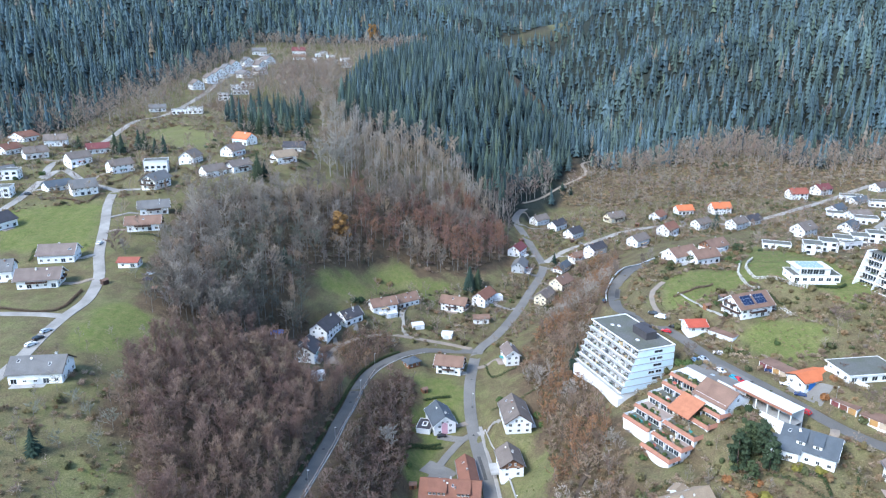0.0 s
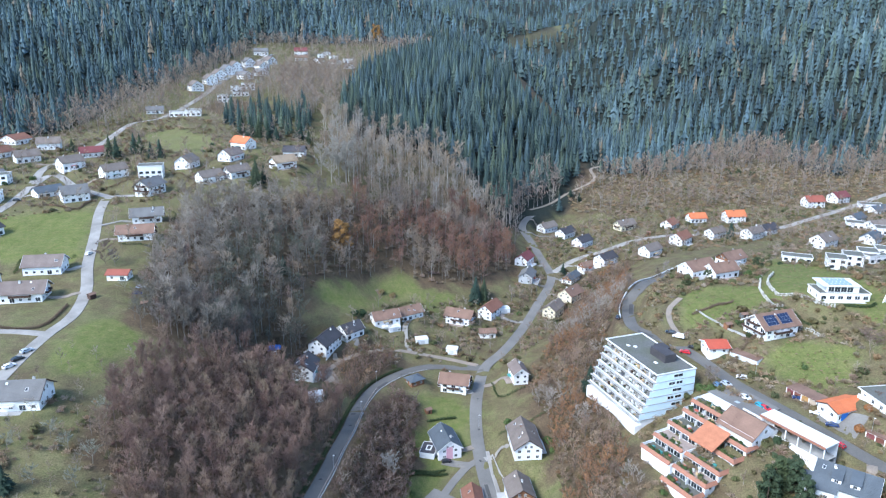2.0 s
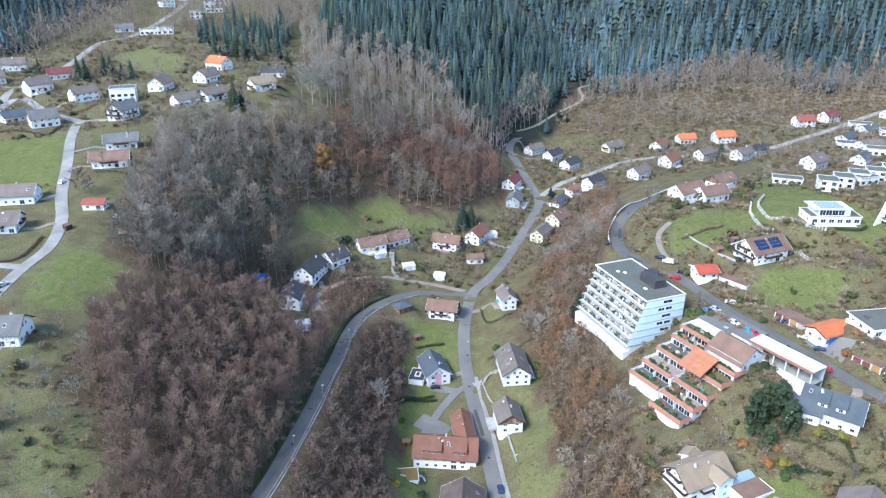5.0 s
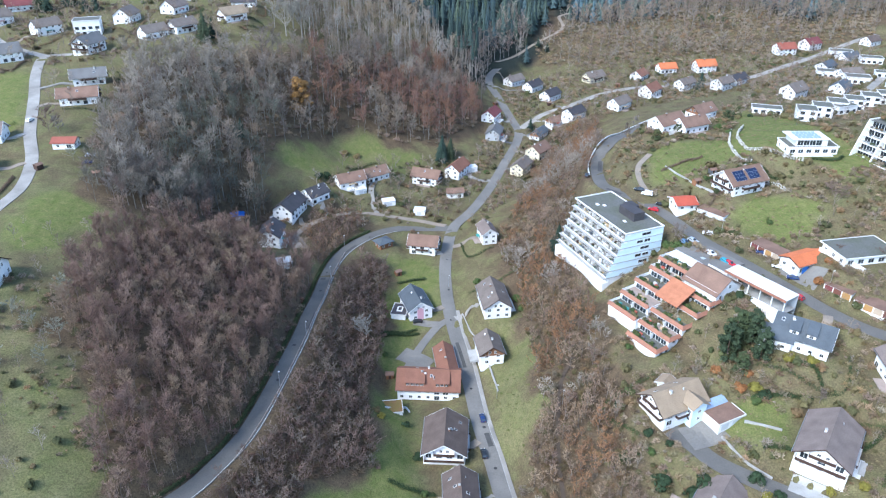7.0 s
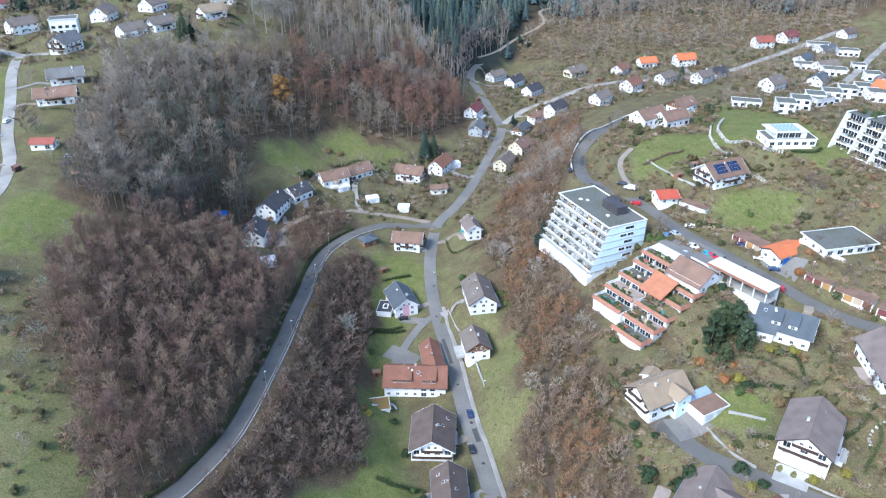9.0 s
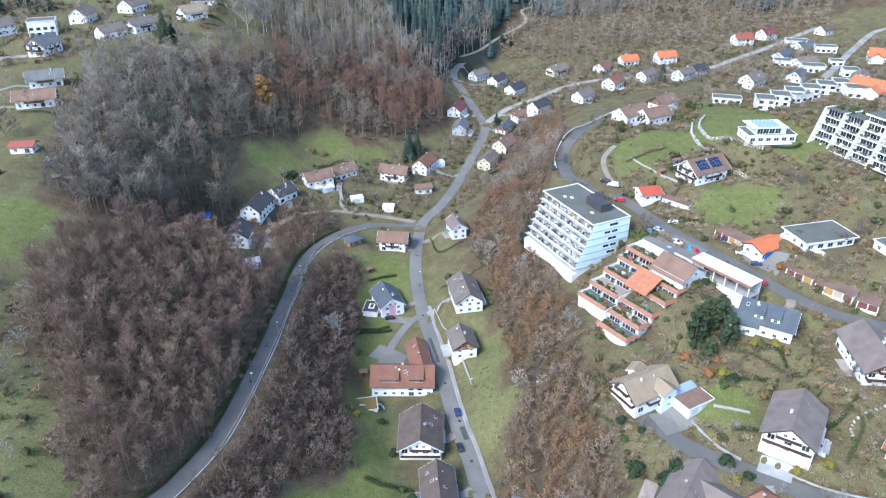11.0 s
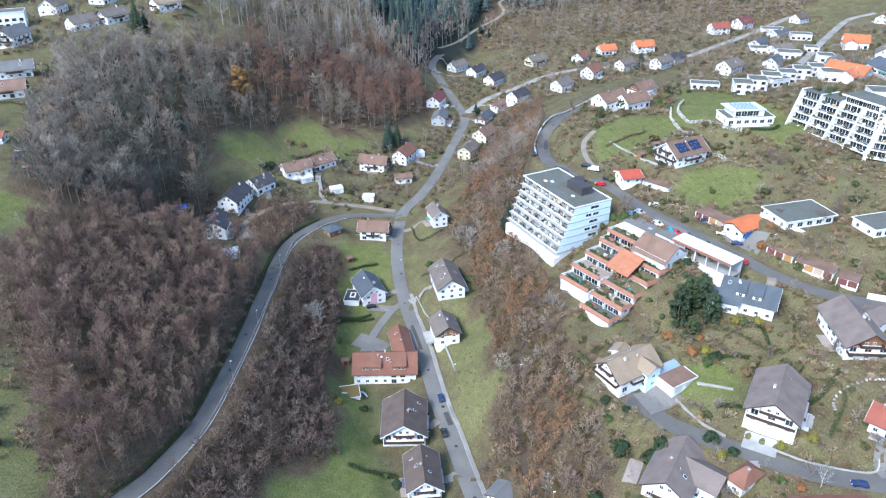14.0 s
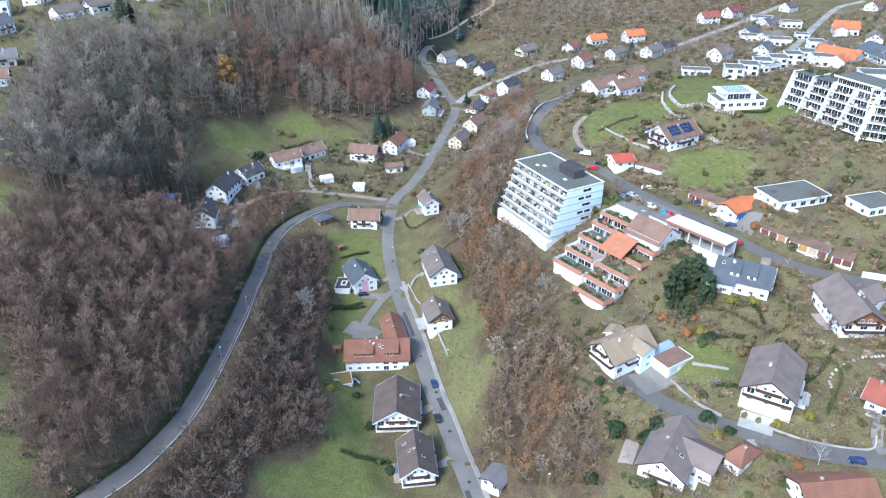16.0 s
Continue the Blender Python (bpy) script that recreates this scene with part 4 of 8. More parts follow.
house(-241.2, 606.9, 96.3, 26, 13.0, 9.0, 6.0, 'grey', 'white', 'white plastered house, grey tiled roof, in the high hamlet')
house(-152.2, 935.0, 133.3, -73, 13.0, 9.0, 5.0, 'taupe', 'white', 'white plastered house, weathered taupe tiled roof, in the high hamlet')
house(-201.8, 807.9, 121.6, -50, 15, 11, 9, 'taupe', 'white', 'white plastered house, weathered taupe tiled roof, in the high hamlet')
house(-204.2, 749.6, 115.4, -40, 13, 11, 8, 'grey', 'white', 'white plastered house, grey tiled roof, in the high hamlet')
house(-199.6, 836.9, 125.9, -50, 14, 11, 9, 'taupe', 'white', 'white plastered house, weathered taupe tiled roof, in the high hamlet')
house(-172, 877.4, 128.8, 15, 14, 10, 6.5, 'brown', 'white', 'white plastered house, brown tiled roof, in the high hamlet')
house(-194, 772, 117.4, -45, 14, 11, 7.5, 'grey', 'white', 'white plastered house, grey tiled roof, in the high hamlet')
house(111.3, 134.3, 6.8, -3, 18.3, 11.0, 7.0, 'rust', 'white', 'white plastered house, rust-red tiled roof, on the hillside')
house(137.1, 154.2, 17.2, -51, 6.9, 9.0, 7.0, 'red', 'white', 'white plastered house, red tiled roof, on the hillside', style='B')
house(77.6, 199.6, 14.4, 46, 4.0, 4.0, 3.0, 'tan', 'white', 'white plastered shed, pale tan tiled roof, on the hillside', chimney=0, category='shed')
house(310.6, 408.7, 49.2, 53, 12.5, 9.0, 7.0, 'taupe', 'white', 'white plastered house, weathered taupe tiled roof, on the hillside')
house(384.1, 508.5, 47.3, 37, 12.5, 9.0, 7.0, 'rust', 'white', 'white plastered house, rust-red tiled roof, on the hillside')
house(257.1, 433.6, 39.6, 44, 12.5, 9.0, 7.0, 'slate', 'white', 'white plastered house, dark slate-blue roof, on the hillside')
house(275.9, 401.9, 46.6, 51, 12.5, 9.0, 7.0, 'taupe', 'white', 'white plastered house, weathered taupe tiled roof, on the hillside')
house(169.0, 540.7, 19.5, 49, 12.5, 9.0, 7.0, 'rust', 'white', 'white plastered house, rust-red tiled roof, on the hillside')
house(352.4, 561.5, 37.9, 26, 12.5, 9.0, 7.0, 'bark', 'white', 'white plastered house, dark brown tiled roof, on the hillside')

# flat-roofed houses and sheds: x, y, turn, length, width, height, kind
FLATS = []
FLATS.append((195.5, 358.8, 48.3, -20, 9, 9, 5.5, 'cube'))
FLATS.append((207.5, 365.7, 47.7, -20, 9, 9, 5.5, 'cube'))
FLATS.append((220.8, 375.4, 46.7, -20, 9, 9, 5.5, 'cube'))
FLATS.append((232.1, 379.2, 46.8, -20, 9, 9, 5.5, 'cube'))
FLATS.append((244.6, 385.0, 46.7, -20, 9, 9, 5.5, 'cube'))
FLATS.append((254.1, 386.9, 47.1, -20, 8, 9, 5.5, 'cube'))
FLATS.append((193.0, 392.8, 40.7, -20, 15, 7, 3, 'low'))
FLATS.append((280.7, 455.7, 38.9, -20, 14, 9, 4, 'low'))
FLATS.append((322.5, 546.9, 33.2, -20, 16, 9, 4, 'low'))
FLATS.append((322.3, 509.9, 37.2, -20, 14, 8, 4, 'low'))
FLATS.append((300.1, 461.8, 40.7, -20, 8, 7, 3, 'low'))
FLATS.append((285.7, 425.8, 44.0, -20, 9, 9, 4, 'low'))
FLATS.append((280.2, 487.9, 34.0, -20, 14, 8, 4, 'low'))
FLATS.append((251.2, 368.2, 49.8, -20, 12, 9, 5, 'cube'))
FLATS.append((233.6, 305.2, 56.6, -20, 16, 10, 7, 'cube'))
FLATS.append((-183.9, 450.9, 74.0, 15, 14, 11, 8, 'cube3'))
FLATS.append((-194.9, 646.4, 102.2, 15, 12, 9, 6, 'cube'))
FLATS.append((-187.6, 671.7, 105.3, 15, 14, 9, 3.5, 'low'))
FLATS.append((-196.6, 689.9, 107.6, 15, 10, 8, 5, 'cube'))
FLATS.append((-188.0, 698.8, 108.7, 15, 12, 9, 6, 'cube'))
FLATS.append((-217.5, 596.3, 95.4, 15, 14, 8, 4, 'low'))
FLATS.append((-205.9, 597.1, 95.7, 15, 12, 8, 5, 'cube'))
FLATS.append((-14.3, 374.6, -1.8, 15, 6.5, 5, 2.7, 'carport'))
FLATS.append((2.4, 368.9, -4.9, -10, 6, 5, 2.7, 'carport'))
FLATS.append((-29.9, 378.0, 4.1, 25, 6.5, 5.5, 2.6, 'carport'))
FLATS.append((-84.9, 337.1, 10.4, 60, 4, 3.5, 2.0, 'blue'))
FLATS.append((-56.3, 288.3, 10.7, 15, 6, 5, 3, 'carport'))
FLATS.append((-85.1, 334.6, 10.6, 15, 6, 5, 2.6, 'blue'))
FLATS.append((34.2, 418.5, -1.4, 15, 6, 5, 3, 'carport'))
FLATS.append((-136.8, 894.1, 129.6, 15, 10, 8, 4, 'low'))
FLATS.append((-152.2, 904.1, 131.3, 15, 10, 8, 4, 'low'))
FLATS.append((-116.1, 867.1, 127.2, 15, 10, 8, 4, 'low'))
FLATS.append((221.7, 372.5, 47.3, 15, 12, 9, 4, 'low'))
FLATS.append((-273.6, 441.4, 71.6, 15, 12, 10, 6, 'cube'))
FLATS.append((-260.3, 409.0, 67.6, 15, 12, 10, 6, 'cube'))
PLOTS += [(fx_, fy_, fz_, 0.5 * math.hypot(fl_, fw_)) for fx_, fy_, fz_, _, fl_, fw_, _, _ in FLATS]
PLOTS += [(76, 213, 14.2, 7), (84, 209, 16.5, 5), (70, 228, 16.5, 5), (83, 180, 12.8, 6), (104, 158.5, 13.2, 5), (-2, 254, -14.6, 8), (134, 233, 33.6, 7), (79, 275, 19, 12), (92, 280, 34.5, 8), (118, 243, 34.3, 7), (168, 306, 52.5, 14), (155, 236, 39.5, 13), (176, 221, 41, 9)]

# ---------------------------------------------------------------- the ground as one sheet


def axis(lo, hi, step, outlo, outhi):
    mid = list(np.arange(lo, hi + 0.1, step))
    s, a = step, lo
    while a > outlo:
        s *= 1.13
        a -= s
        mid.insert(0, a)
    s, a = step, mid[-1]
    while a < outhi:
        s *= 1.13
        a += s
        mid.append(a)
    return np.array(mid)


gx, gy = axis(-260, 380, 2.6, -3200, 3200), axis(140, 940, 2.6, -900, 4600)
GX, GY = np.meshgrid(gx, gy)
GZ = ground(GX.ravel(), GY.ravel())
nx, ny = len(gx), len(gy)
ii = (np.arange(ny - 1)[:, None] * nx + np.arange(nx - 1)[None, :]).ravel()
gf = np.stack([ii, ii + 1, ii + nx + 1, ii + nx], 1)
GREENS = [MEADOW_EAST, MEADOW_EAST2, MEADOW_WEST, MEADOW_WEST2, GARDENS, MEADOW_EAST3, MEADOW_EAST4, MEADOW_S]
DRY = [MEADOW_VALLEY, MEADOW_TOP, MEADOW_SW]
WOODS = [WOOD_WEST, WOOD_GULLY, BANK, EAST_BANK, [(-59, 331), (-52, 349), (-30, 360), (-24, 353), (-33, 330), (-45, 303), (-50, 305), (-47, 322)]]
fx, fy = GX.ravel(), GY.ravel()
wx = fx + 5 * np.sin(fx * 0.23 + 2 * np.sin(fy * 0.19)) + 3 * np.sin(fy * 0.61 + fx * 0.4)
wy = fy + 5 * np.sin(fy * 0.21 + 2 * np.sin(fx * 0.17)) + 3 * np.sin(fx * 0.57 - fy * 0.3)
green, brown = np.full(fx.shape, 0.32), np.full(fx.shape, 0.42)
east = (fx > 40) & (fy < 480)
green[east], brown[east] = 0.30, 0.46
brown[fy > 600] = 0.75
green[(fx < -110) & (fy < 560)] = 0.36
brown[(fx < -110) & (fy < 560)] = 0.4
village_top = (fx < -60) & (fx > -330) & (fy > 560) & (fy < 1000)
green[village_top], brown[village_top] = 0.4, 0.42
for poly in GREENS:
    m = inside(fx + 0.5 * (wx - fx), fy + 0.5 * (wy - fy), poly)
    green[m], brown[m] = 0.9, 0.0
# the gully meadow's shade is put into its cover: less green, some litter
m = inside(wx, wy, MEADOW_GULLY)
green[m], brown[m] = 0.62, 0.2
for poly in DRY:
    m = inside(wx, wy, poly)
    green[m], brown[m] = 0.45, 0.0
for poly in WOODS + [SCRUB, RIM]:
    m = inside(wx, wy, poly)
    green[m], brown[m] = 0.1, 1.0
ground_mesh = bpy.data.meshes.new("ground")
ground_mesh.from_pydata(np.stack([fx, fy, GZ], 1).tolist(), [], gf.tolist())
# mask of the ground below the fir woods, which is coloured near-black for shade
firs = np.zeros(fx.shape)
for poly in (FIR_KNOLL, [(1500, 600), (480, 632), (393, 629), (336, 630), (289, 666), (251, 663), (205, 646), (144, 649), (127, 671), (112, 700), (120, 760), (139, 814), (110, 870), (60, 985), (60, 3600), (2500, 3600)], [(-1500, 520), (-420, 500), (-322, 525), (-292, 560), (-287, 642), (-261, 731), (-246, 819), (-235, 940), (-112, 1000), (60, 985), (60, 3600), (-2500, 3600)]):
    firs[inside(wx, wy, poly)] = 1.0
CLEARING = [(105, 1318), (180, 1355), (240, 1400), (300, 1490), (330, 1600), (270, 1560), (215, 1470), (150, 1400), (112, 1375)]
clearing = inside(fx, fy, CLEARING)
firs[clearing], green[clearing], brown[clearing] = 0, 0.5, 0
m = inside(wx, wy, SCRUB)
green[m], brown[m] = 0.34, 0.6
m = inside(wx, wy, PLOUGHED)
green[m], brown[m] = 0.0, 0.72


def soften(a, n):
    """Spreads a cover a little over its borders."""
    a = a.reshape(ny, nx).copy()
    for _ in range(n):
        a[1:-1, 1:-1] = (a[1:-1, 1:-1] * 4 + a[:-2, 1:-1] + a[2:, 1:-1] + a[1:-1, :-2] + a[1:-1, 2:]) / 8
    return a.ravel()


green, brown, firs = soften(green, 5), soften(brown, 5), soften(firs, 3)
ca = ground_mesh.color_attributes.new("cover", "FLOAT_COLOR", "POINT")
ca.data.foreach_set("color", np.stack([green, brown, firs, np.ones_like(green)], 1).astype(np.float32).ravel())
ground_mesh.polygons.foreach_set("use_smooth", np.ones(len(gf), bool))
gm = bpy.data.materials.new("grass_and_leaf_litter")
gm.use_nodes = True
nt = gm.node_tree
bs = nt.nodes["Principled BSDF"]
bs.inputs["Roughness"].default_value, bs.inputs["Specular IOR Level"].default_value = 0.95, 0.1
tc = nt.nodes.new("ShaderNodeTexCoord")
at = nt.nodes.new("ShaderNodeAttribute")
at.attribute_name = "cover"
sep = nt.nodes.new("ShaderNodeSeparateColor")
nt.links.new(at.outputs["Color"], sep.inputs[0])


def noisy(scale, detail=5.0, rough=0.6):
    n = node(nt, "ShaderNodeTexNoise", Scale=scale, Detail=detail, Roughness=rough)
    nt.links.new(tc.outputs["Object"], n.inputs["Vector"])
    return n.outputs["Fac"]


def ramp(a, lo, hi):
    n = node(nt, "ShaderNodeMapRange")
    for k, v in zip(("From Min", "From Max", "To Min", "To Max"), (lo, hi, 0, 1)):
        n.inputs[k].default_value = v
    nt.links.new(a, n.inputs["Value"])
    return n.outputs[0]


def mixed(fac, a, b):
    n = nt.nodes.new("ShaderNodeMixRGB")
    for sock, q in ((n.inputs[1], a), (n.inputs[2], b)):
        if isinstance(q, tuple):
            sock.default_value = (*q, 1)
        else:
            nt.links.new(q, sock)
    nt.links.new(fac, n.inputs[0])
    return n.outputs[0]


def total(a, b, k=1.0):
    n = nt.nodes.new("ShaderNodeMath")
    n.operation = "MULTIPLY_ADD"
    nt.links.new(b, n.inputs[0])
    n.inputs[1].default_value = k
    nt.links.new(a, n.inputs[2])
    return n.outputs[0]


lush = mixed(ramp(noisy(0.35), 0.35, 0.7), (0.115, 0.138, 0.04), (0.175, 0.17, 0.066))
dry = mixed(ramp(noisy(0.5), 0.35, 0.65), (0.215, 0.185, 0.10), (0.15, 0.138, 0.07))
dry = mixed(ramp(noisy(0.06), 0.42, 0.62), dry, (0.15, 0.138, 0.072))
dry = mixed(ramp(noisy(0.9, 6.0, 0.7), 0.55, 0.72), dry, (0.095, 0.075, 0.05))
litter = mixed(ramp(noisy(0.22), 0.35, 0.65), (0.095, 0.068, 0.044), (0.145, 0.106, 0.064))
litter = mixed(ramp(noisy(1.3), 0.45, 0.75), litter, (0.068, 0.052, 0.036))
field = mixed(ramp(total(sep.outputs[0], noisy(0.09), 0.8), 0.55, 1.1), dry, lush)
cover = mixed(ramp(total(sep.outputs[1], noisy(0.13), 0.9), 0.7, 1.1), field, litter)
# shade below the firs is put into the ground colour as near-black
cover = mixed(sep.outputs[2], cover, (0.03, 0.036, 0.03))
speck = nt.nodes.new("ShaderNodeHueSaturation")
val = node(nt, "ShaderNodeMapRange")
for k, v in zip(("From Min", "From Max", "To Min", "To Max"), (0.3, 0.7, 0.58, 1.3)):
    val.inputs[k].default_value = v
nt.links.new(noisy(2.2), val.inputs["Value"])
nt.links.new(val.outputs[0], speck.inputs["Value"])
nt.links.new(cover, speck.inputs["Color"])
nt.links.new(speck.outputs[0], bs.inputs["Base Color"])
bp = node(nt, "ShaderNodeBump", Strength=0.6, Distance=0.25)
nt.links.new(noisy(1.6), bp.inputs["Height"])
nt.links.new(bp.outputs[0], bs.inputs["Normal"])
ground_mesh.materials.append(gm)
tagged(new("ground", ground_mesh), "grassy and wooded valley ground with brown leaf litter", "ground", kind="structure")

# ---------------------------------------------------------------- road surfaces, a little proud of the ground


def ribbon(rp, rz, a, b, lift, thick=0.25):
    """Corners and faces of a strip along a line between the offsets a and b to its right."""
    d = np.gradient(rp, axis=0)
    d /= np.linalg.norm(d, axis=1)[:, None] + 1e-9
    n = np.stack([d[:, 1], -d[:, 0]], 1)
    L, R = rp + n * a, rp + n * b
    v, f = [], []
    for i in range(len(rp)):
        v += [(L[i][0], L[i][1], rz[i] + lift), (R[i][0], R[i][1], rz[i] + lift), (L[i][0], L[i][1], rz[i] + lift - thick), (R[i][0], R[i][1], rz[i] + lift - thick)]
    for i in range(len(rp) - 1):
        k = 4 * i
        f += [(k, k + 1, k + 5, k + 4), (k + 1, k + 3, k + 7, k + 5), (k + 2, k, k + 4, k + 6)]
    return v, f


for i, (rname, rwidth, rmat, _) in enumerate(ROADS):
    rp, rz, rw = LINES[rname]
    if rname.startswith("shoulder"):
        n_ = np.gradient(rp, axis=0)
        n_ = np.stack([n_[:, 1], -n_[:, 0]], 1) / (np.linalg.norm(n_, axis=1)[:, None] + 1e-9) * rw / 2
        rz = np.maximum(rz, smooth(np.max([ground(*(rp + n_ * k).T) for k in (-1, 0, 1)], axis=0), 3) + 0.05)
    v, f = ribbon(rp, rz, -rw / 2, rw / 2, 0.05 + 0.006 * i)
    tagged(part("road_%s" % rname, v, f, rmat), "%s along the slope" % {"GRAVEL": "brown gravel track"}.get(rmat.name, "worn grey asphalt road") , "road", kind="structure")


def drive_to(x, y, r, k):
    """A short paved drive from a house to the nearest road, unless another plot lies between."""
    best = None
    for rname, (rp, rz, rw) in LINES.items():
        if rname in ("farm_track", "hill_path", "dirt_track"):
            continue
        d = np.hypot(rp[:, 0] - x, rp[:, 1] - y)
        i = int(d.argmin())
        if best is None or d[i] < best[0]:
            best = (float(d[i]), rp[i], rw)
    d, p, rw = best
    if not r + 2 < d < 38:
        return
    u = (np.array((x, y)) - p) / d
    line = np.array([p + u * t for t in np.linspace(rw / 2 - 0.4, d - 0.6 * r, max(4, int(d / 1.5)))])
    line += np.stack([-u[1] * np.ones(len(line)), u[0] * np.ones(len(line))], 1) * (np.sin(np.linspace(0, math.pi, len(line))) * min(2.5, d * 0.1))[:, None]
    for px, py, _, pr in PLOTS:
        if math.hypot(px - x, py - y) > 1 and (np.hypot(line[:, 0] - px, line[:, 1] - py) < 0.8 * pr).any():
            return
    v, f = ribbon(line, smooth(ground(line[:, 0], line[:, 1]), 2), -1.5, 1.5, 0.22, 0.8)
    tagged(part("drive_%d" % k, v, f, (PALEASPHALT, ROADASPHALT, GRAVEL)[k % 3]), "short %s drive leading to a house" % ("pale asphalt", "grey asphalt", "brown gravel")[k % 3], "drive", kind="structure")


for k, spec in enumerate(TODO):
    if spec[6] > 5.5 and spec[1] < 640:
        drive_to(spec[0], spec[1], 0.5 * math.hypot(spec[4], spec[5]), k)
for spec in TODO:
    build_house(*spec)

# ---------------------------------------------------------------- trees


def spike(tris, a, d, length, width, rnd, taper=0.25):
    """A thin flat twig of two faces from a along d."""
    d = Vector(d).normalized()
    side = d.cross(Vector((rnd.uniform(-1, 1), rnd.uniform(-1, 1), rnd.uniform(-0.3, 0.3))))
    if side.length < 1e-4:
        side = Vector((1, 0, 0))
    side.normalize()
    b = a + d * length
    tris.append((a - side * width / 2, a + side * width / 2, b))
    return b


def stick(tris, a, b, r0, r1, sides=4):
    """A tapered limb with a few sides."""
    d = (b - a).normalized()
    u = d.orthogonal().normalized()
    w = d.cross(u)
    ring = lambda c, r: [c + (u * math.cos(t) + w * math.sin(t)) * r for t in (2 * math.pi * k / sides for k in range(sides))]
    p, q = ring(a, r0), ring(b, r1)
    for k in range(sides):
        j = (k + 1) % sides
        tris += [(p[k], p[j], q[j]), (p[k], q[j], q[k])]


def bare_tree(seed, h=13.0, spread=3.6, limbs=11, twigs=6, fine=5, trunk=0.17, low=0.3, up=0.9, tw=1.0):
    """A leafless tree: trunk and limbs, and the twigs of its crown, as two sets of faces."""
    rnd = random.Random(seed)
    wood, crown = [], []
    top = Vector((rnd.uniform(-0.5, 0.5), rnd.uniform(-0.5, 0.5), h * 0.92))
    mid = Vector((rnd.uniform(-0.3, 0.3), rnd.uniform(-0.3, 0.3), h * 0.5))
    stick(wood, Vector((0, 0, -0.6)), mid, trunk, trunk * 0.65)
    stick(wood, mid, top, trunk * 0.65, 0.04, 3)
    for i in range(limbs):
        t = low + (0.95 - low) * (i + rnd.random()) / limbs
        base = mid * (t / 0.5) if t < 0.5 else mid.lerp(top, (t - 0.5) / 0.42 if t < 0.92 else 1.0)
        a = rnd.uniform(0, 2 * math.pi)
        reach = spread * (1.15 - 0.75 * abs(t - 0.45)) * rnd.uniform(0.6, 1.1) * (1.1 - 0.5 * t)
        d = Vector((math.cos(a), math.sin(a), up + rnd.uniform(-0.2, 0.5)))
        end = base + d.normalized() * reach * 1.25
        stick(wood, base, end, trunk * 0.32 * (1.2 - t), 0.025, 3)
        for j in range(twigs):
            s = 0.25 + 0.75 * (j + rnd.random()) / twigs
            p = base.lerp(end, s)
            dd = d.normalized() * 0.8 + Vector((rnd.uniform(-1, 1), rnd.uniform(-1, 1), rnd.uniform(-0.1, 0.9)))
            q = spike(crown, p, dd, rnd.uniform(0.9, 1.9) * h / 13, 0.13 * tw, rnd)
            for k in range(fine):
                s2 = rnd.uniform(0.15, 0.95)
                d2 = dd.normalized() + Vector((rnd.uniform(-1, 1), rnd.uniform(-1, 1), rnd.uniform(-0.2, 1.0)))
                spike(crown, p.lerp(q, s2), d2, rnd.uniform(0.5, 1.3) * h / 13, 0.12 * tw, rnd)
    return wood, crown


def fir(seed, h=24.0, r=3.2, tiers=7, petals=7, bare=0.12):
    rnd = random.Random(seed)
    wood, crown = [], []
    stick(wood, Vector((0, 0, -1)), Vector((0, 0, h * 0.9)), h * 0.011, 0.05, 4)
    for i in range(tiers):
        t = i / (tiers - 1)
        z = h * (bare + (0.93 - bare) * t)
        rad = r * (1 - t) ** 0.95 * (0.9 if i else 0.75) + 0.35
        step = h * (0.93 - bare) / tiers
        off = rnd.uniform(0, 6.28)
        for k in range(petals):
            a = off + 2 * math.pi * (k + rnd.uniform(-0.2, 0.2)) / petals
            w = math.pi / petals * rnd.uniform(0.95, 1.35)
            rr = rad * rnd.uniform(0.72, 1.18)
            drop = step * rnd.uniform(0.35, 0.8)
            tip = Vector((math.cos(a) * rr, math.sin(a) * rr, z - drop))
            l = Vector((math.cos(a - w) * rr * 0.62, math.sin(a - w) * rr * 0.62, z - drop * 0.25))
            q = Vector((math.cos(a + w) * rr * 0.62, math.sin(a + w) * rr * 0.62, z - drop * 0.25))
            up = Vector((0, 0, z + step * 1.15))
            crown += [(l, tip, up), (tip, q, up)]
    crown.append((Vector((-0.25, 0, h * 0.9)), Vector((0.25, 0, h * 0.9)), Vector((0, 0, h))))
    return wood, crown


def bush(seed, r=1.0, n=110, leaf=0.28):
    """A rounded shrub of many small leaf clumps, uneven in outline."""
    rnd = random.Random(seed)
    crown = []
    lumps = [(Vector((rnd.uniform(-0.5, 0.5), rnd.uniform(-0.5, 0.5), rnd.uniform(0.35, 0.8))) * r, r * rnd.uniform(0.45, 0.7)) for _ in range(5)]
    for i in range(n):
        c, q = rnd.choice(lumps)
        d = Vector((rnd.gauss(0, 1), rnd.gauss(0, 1), rnd.gauss(0.2, 1))).normalized()
        p = c + d * q * rnd.uniform(0.75, 1.05)
        a, b = d.orthogonal().normalized(), None
        a = (a + d.cross(a) * rnd.uniform(-1, 1) + d * rnd.uniform(-0.4, 0.4)).normalized()
        b = d.cross(a) + d * rnd.uniform(-0.4, 0.4)
        s = leaf * r * rnd.uniform(0.7, 1.4)
        crown.append((p - a * s - b * s * 0.6, p + a * s - b * s * 0.6, p + b * s))
    return [], crown


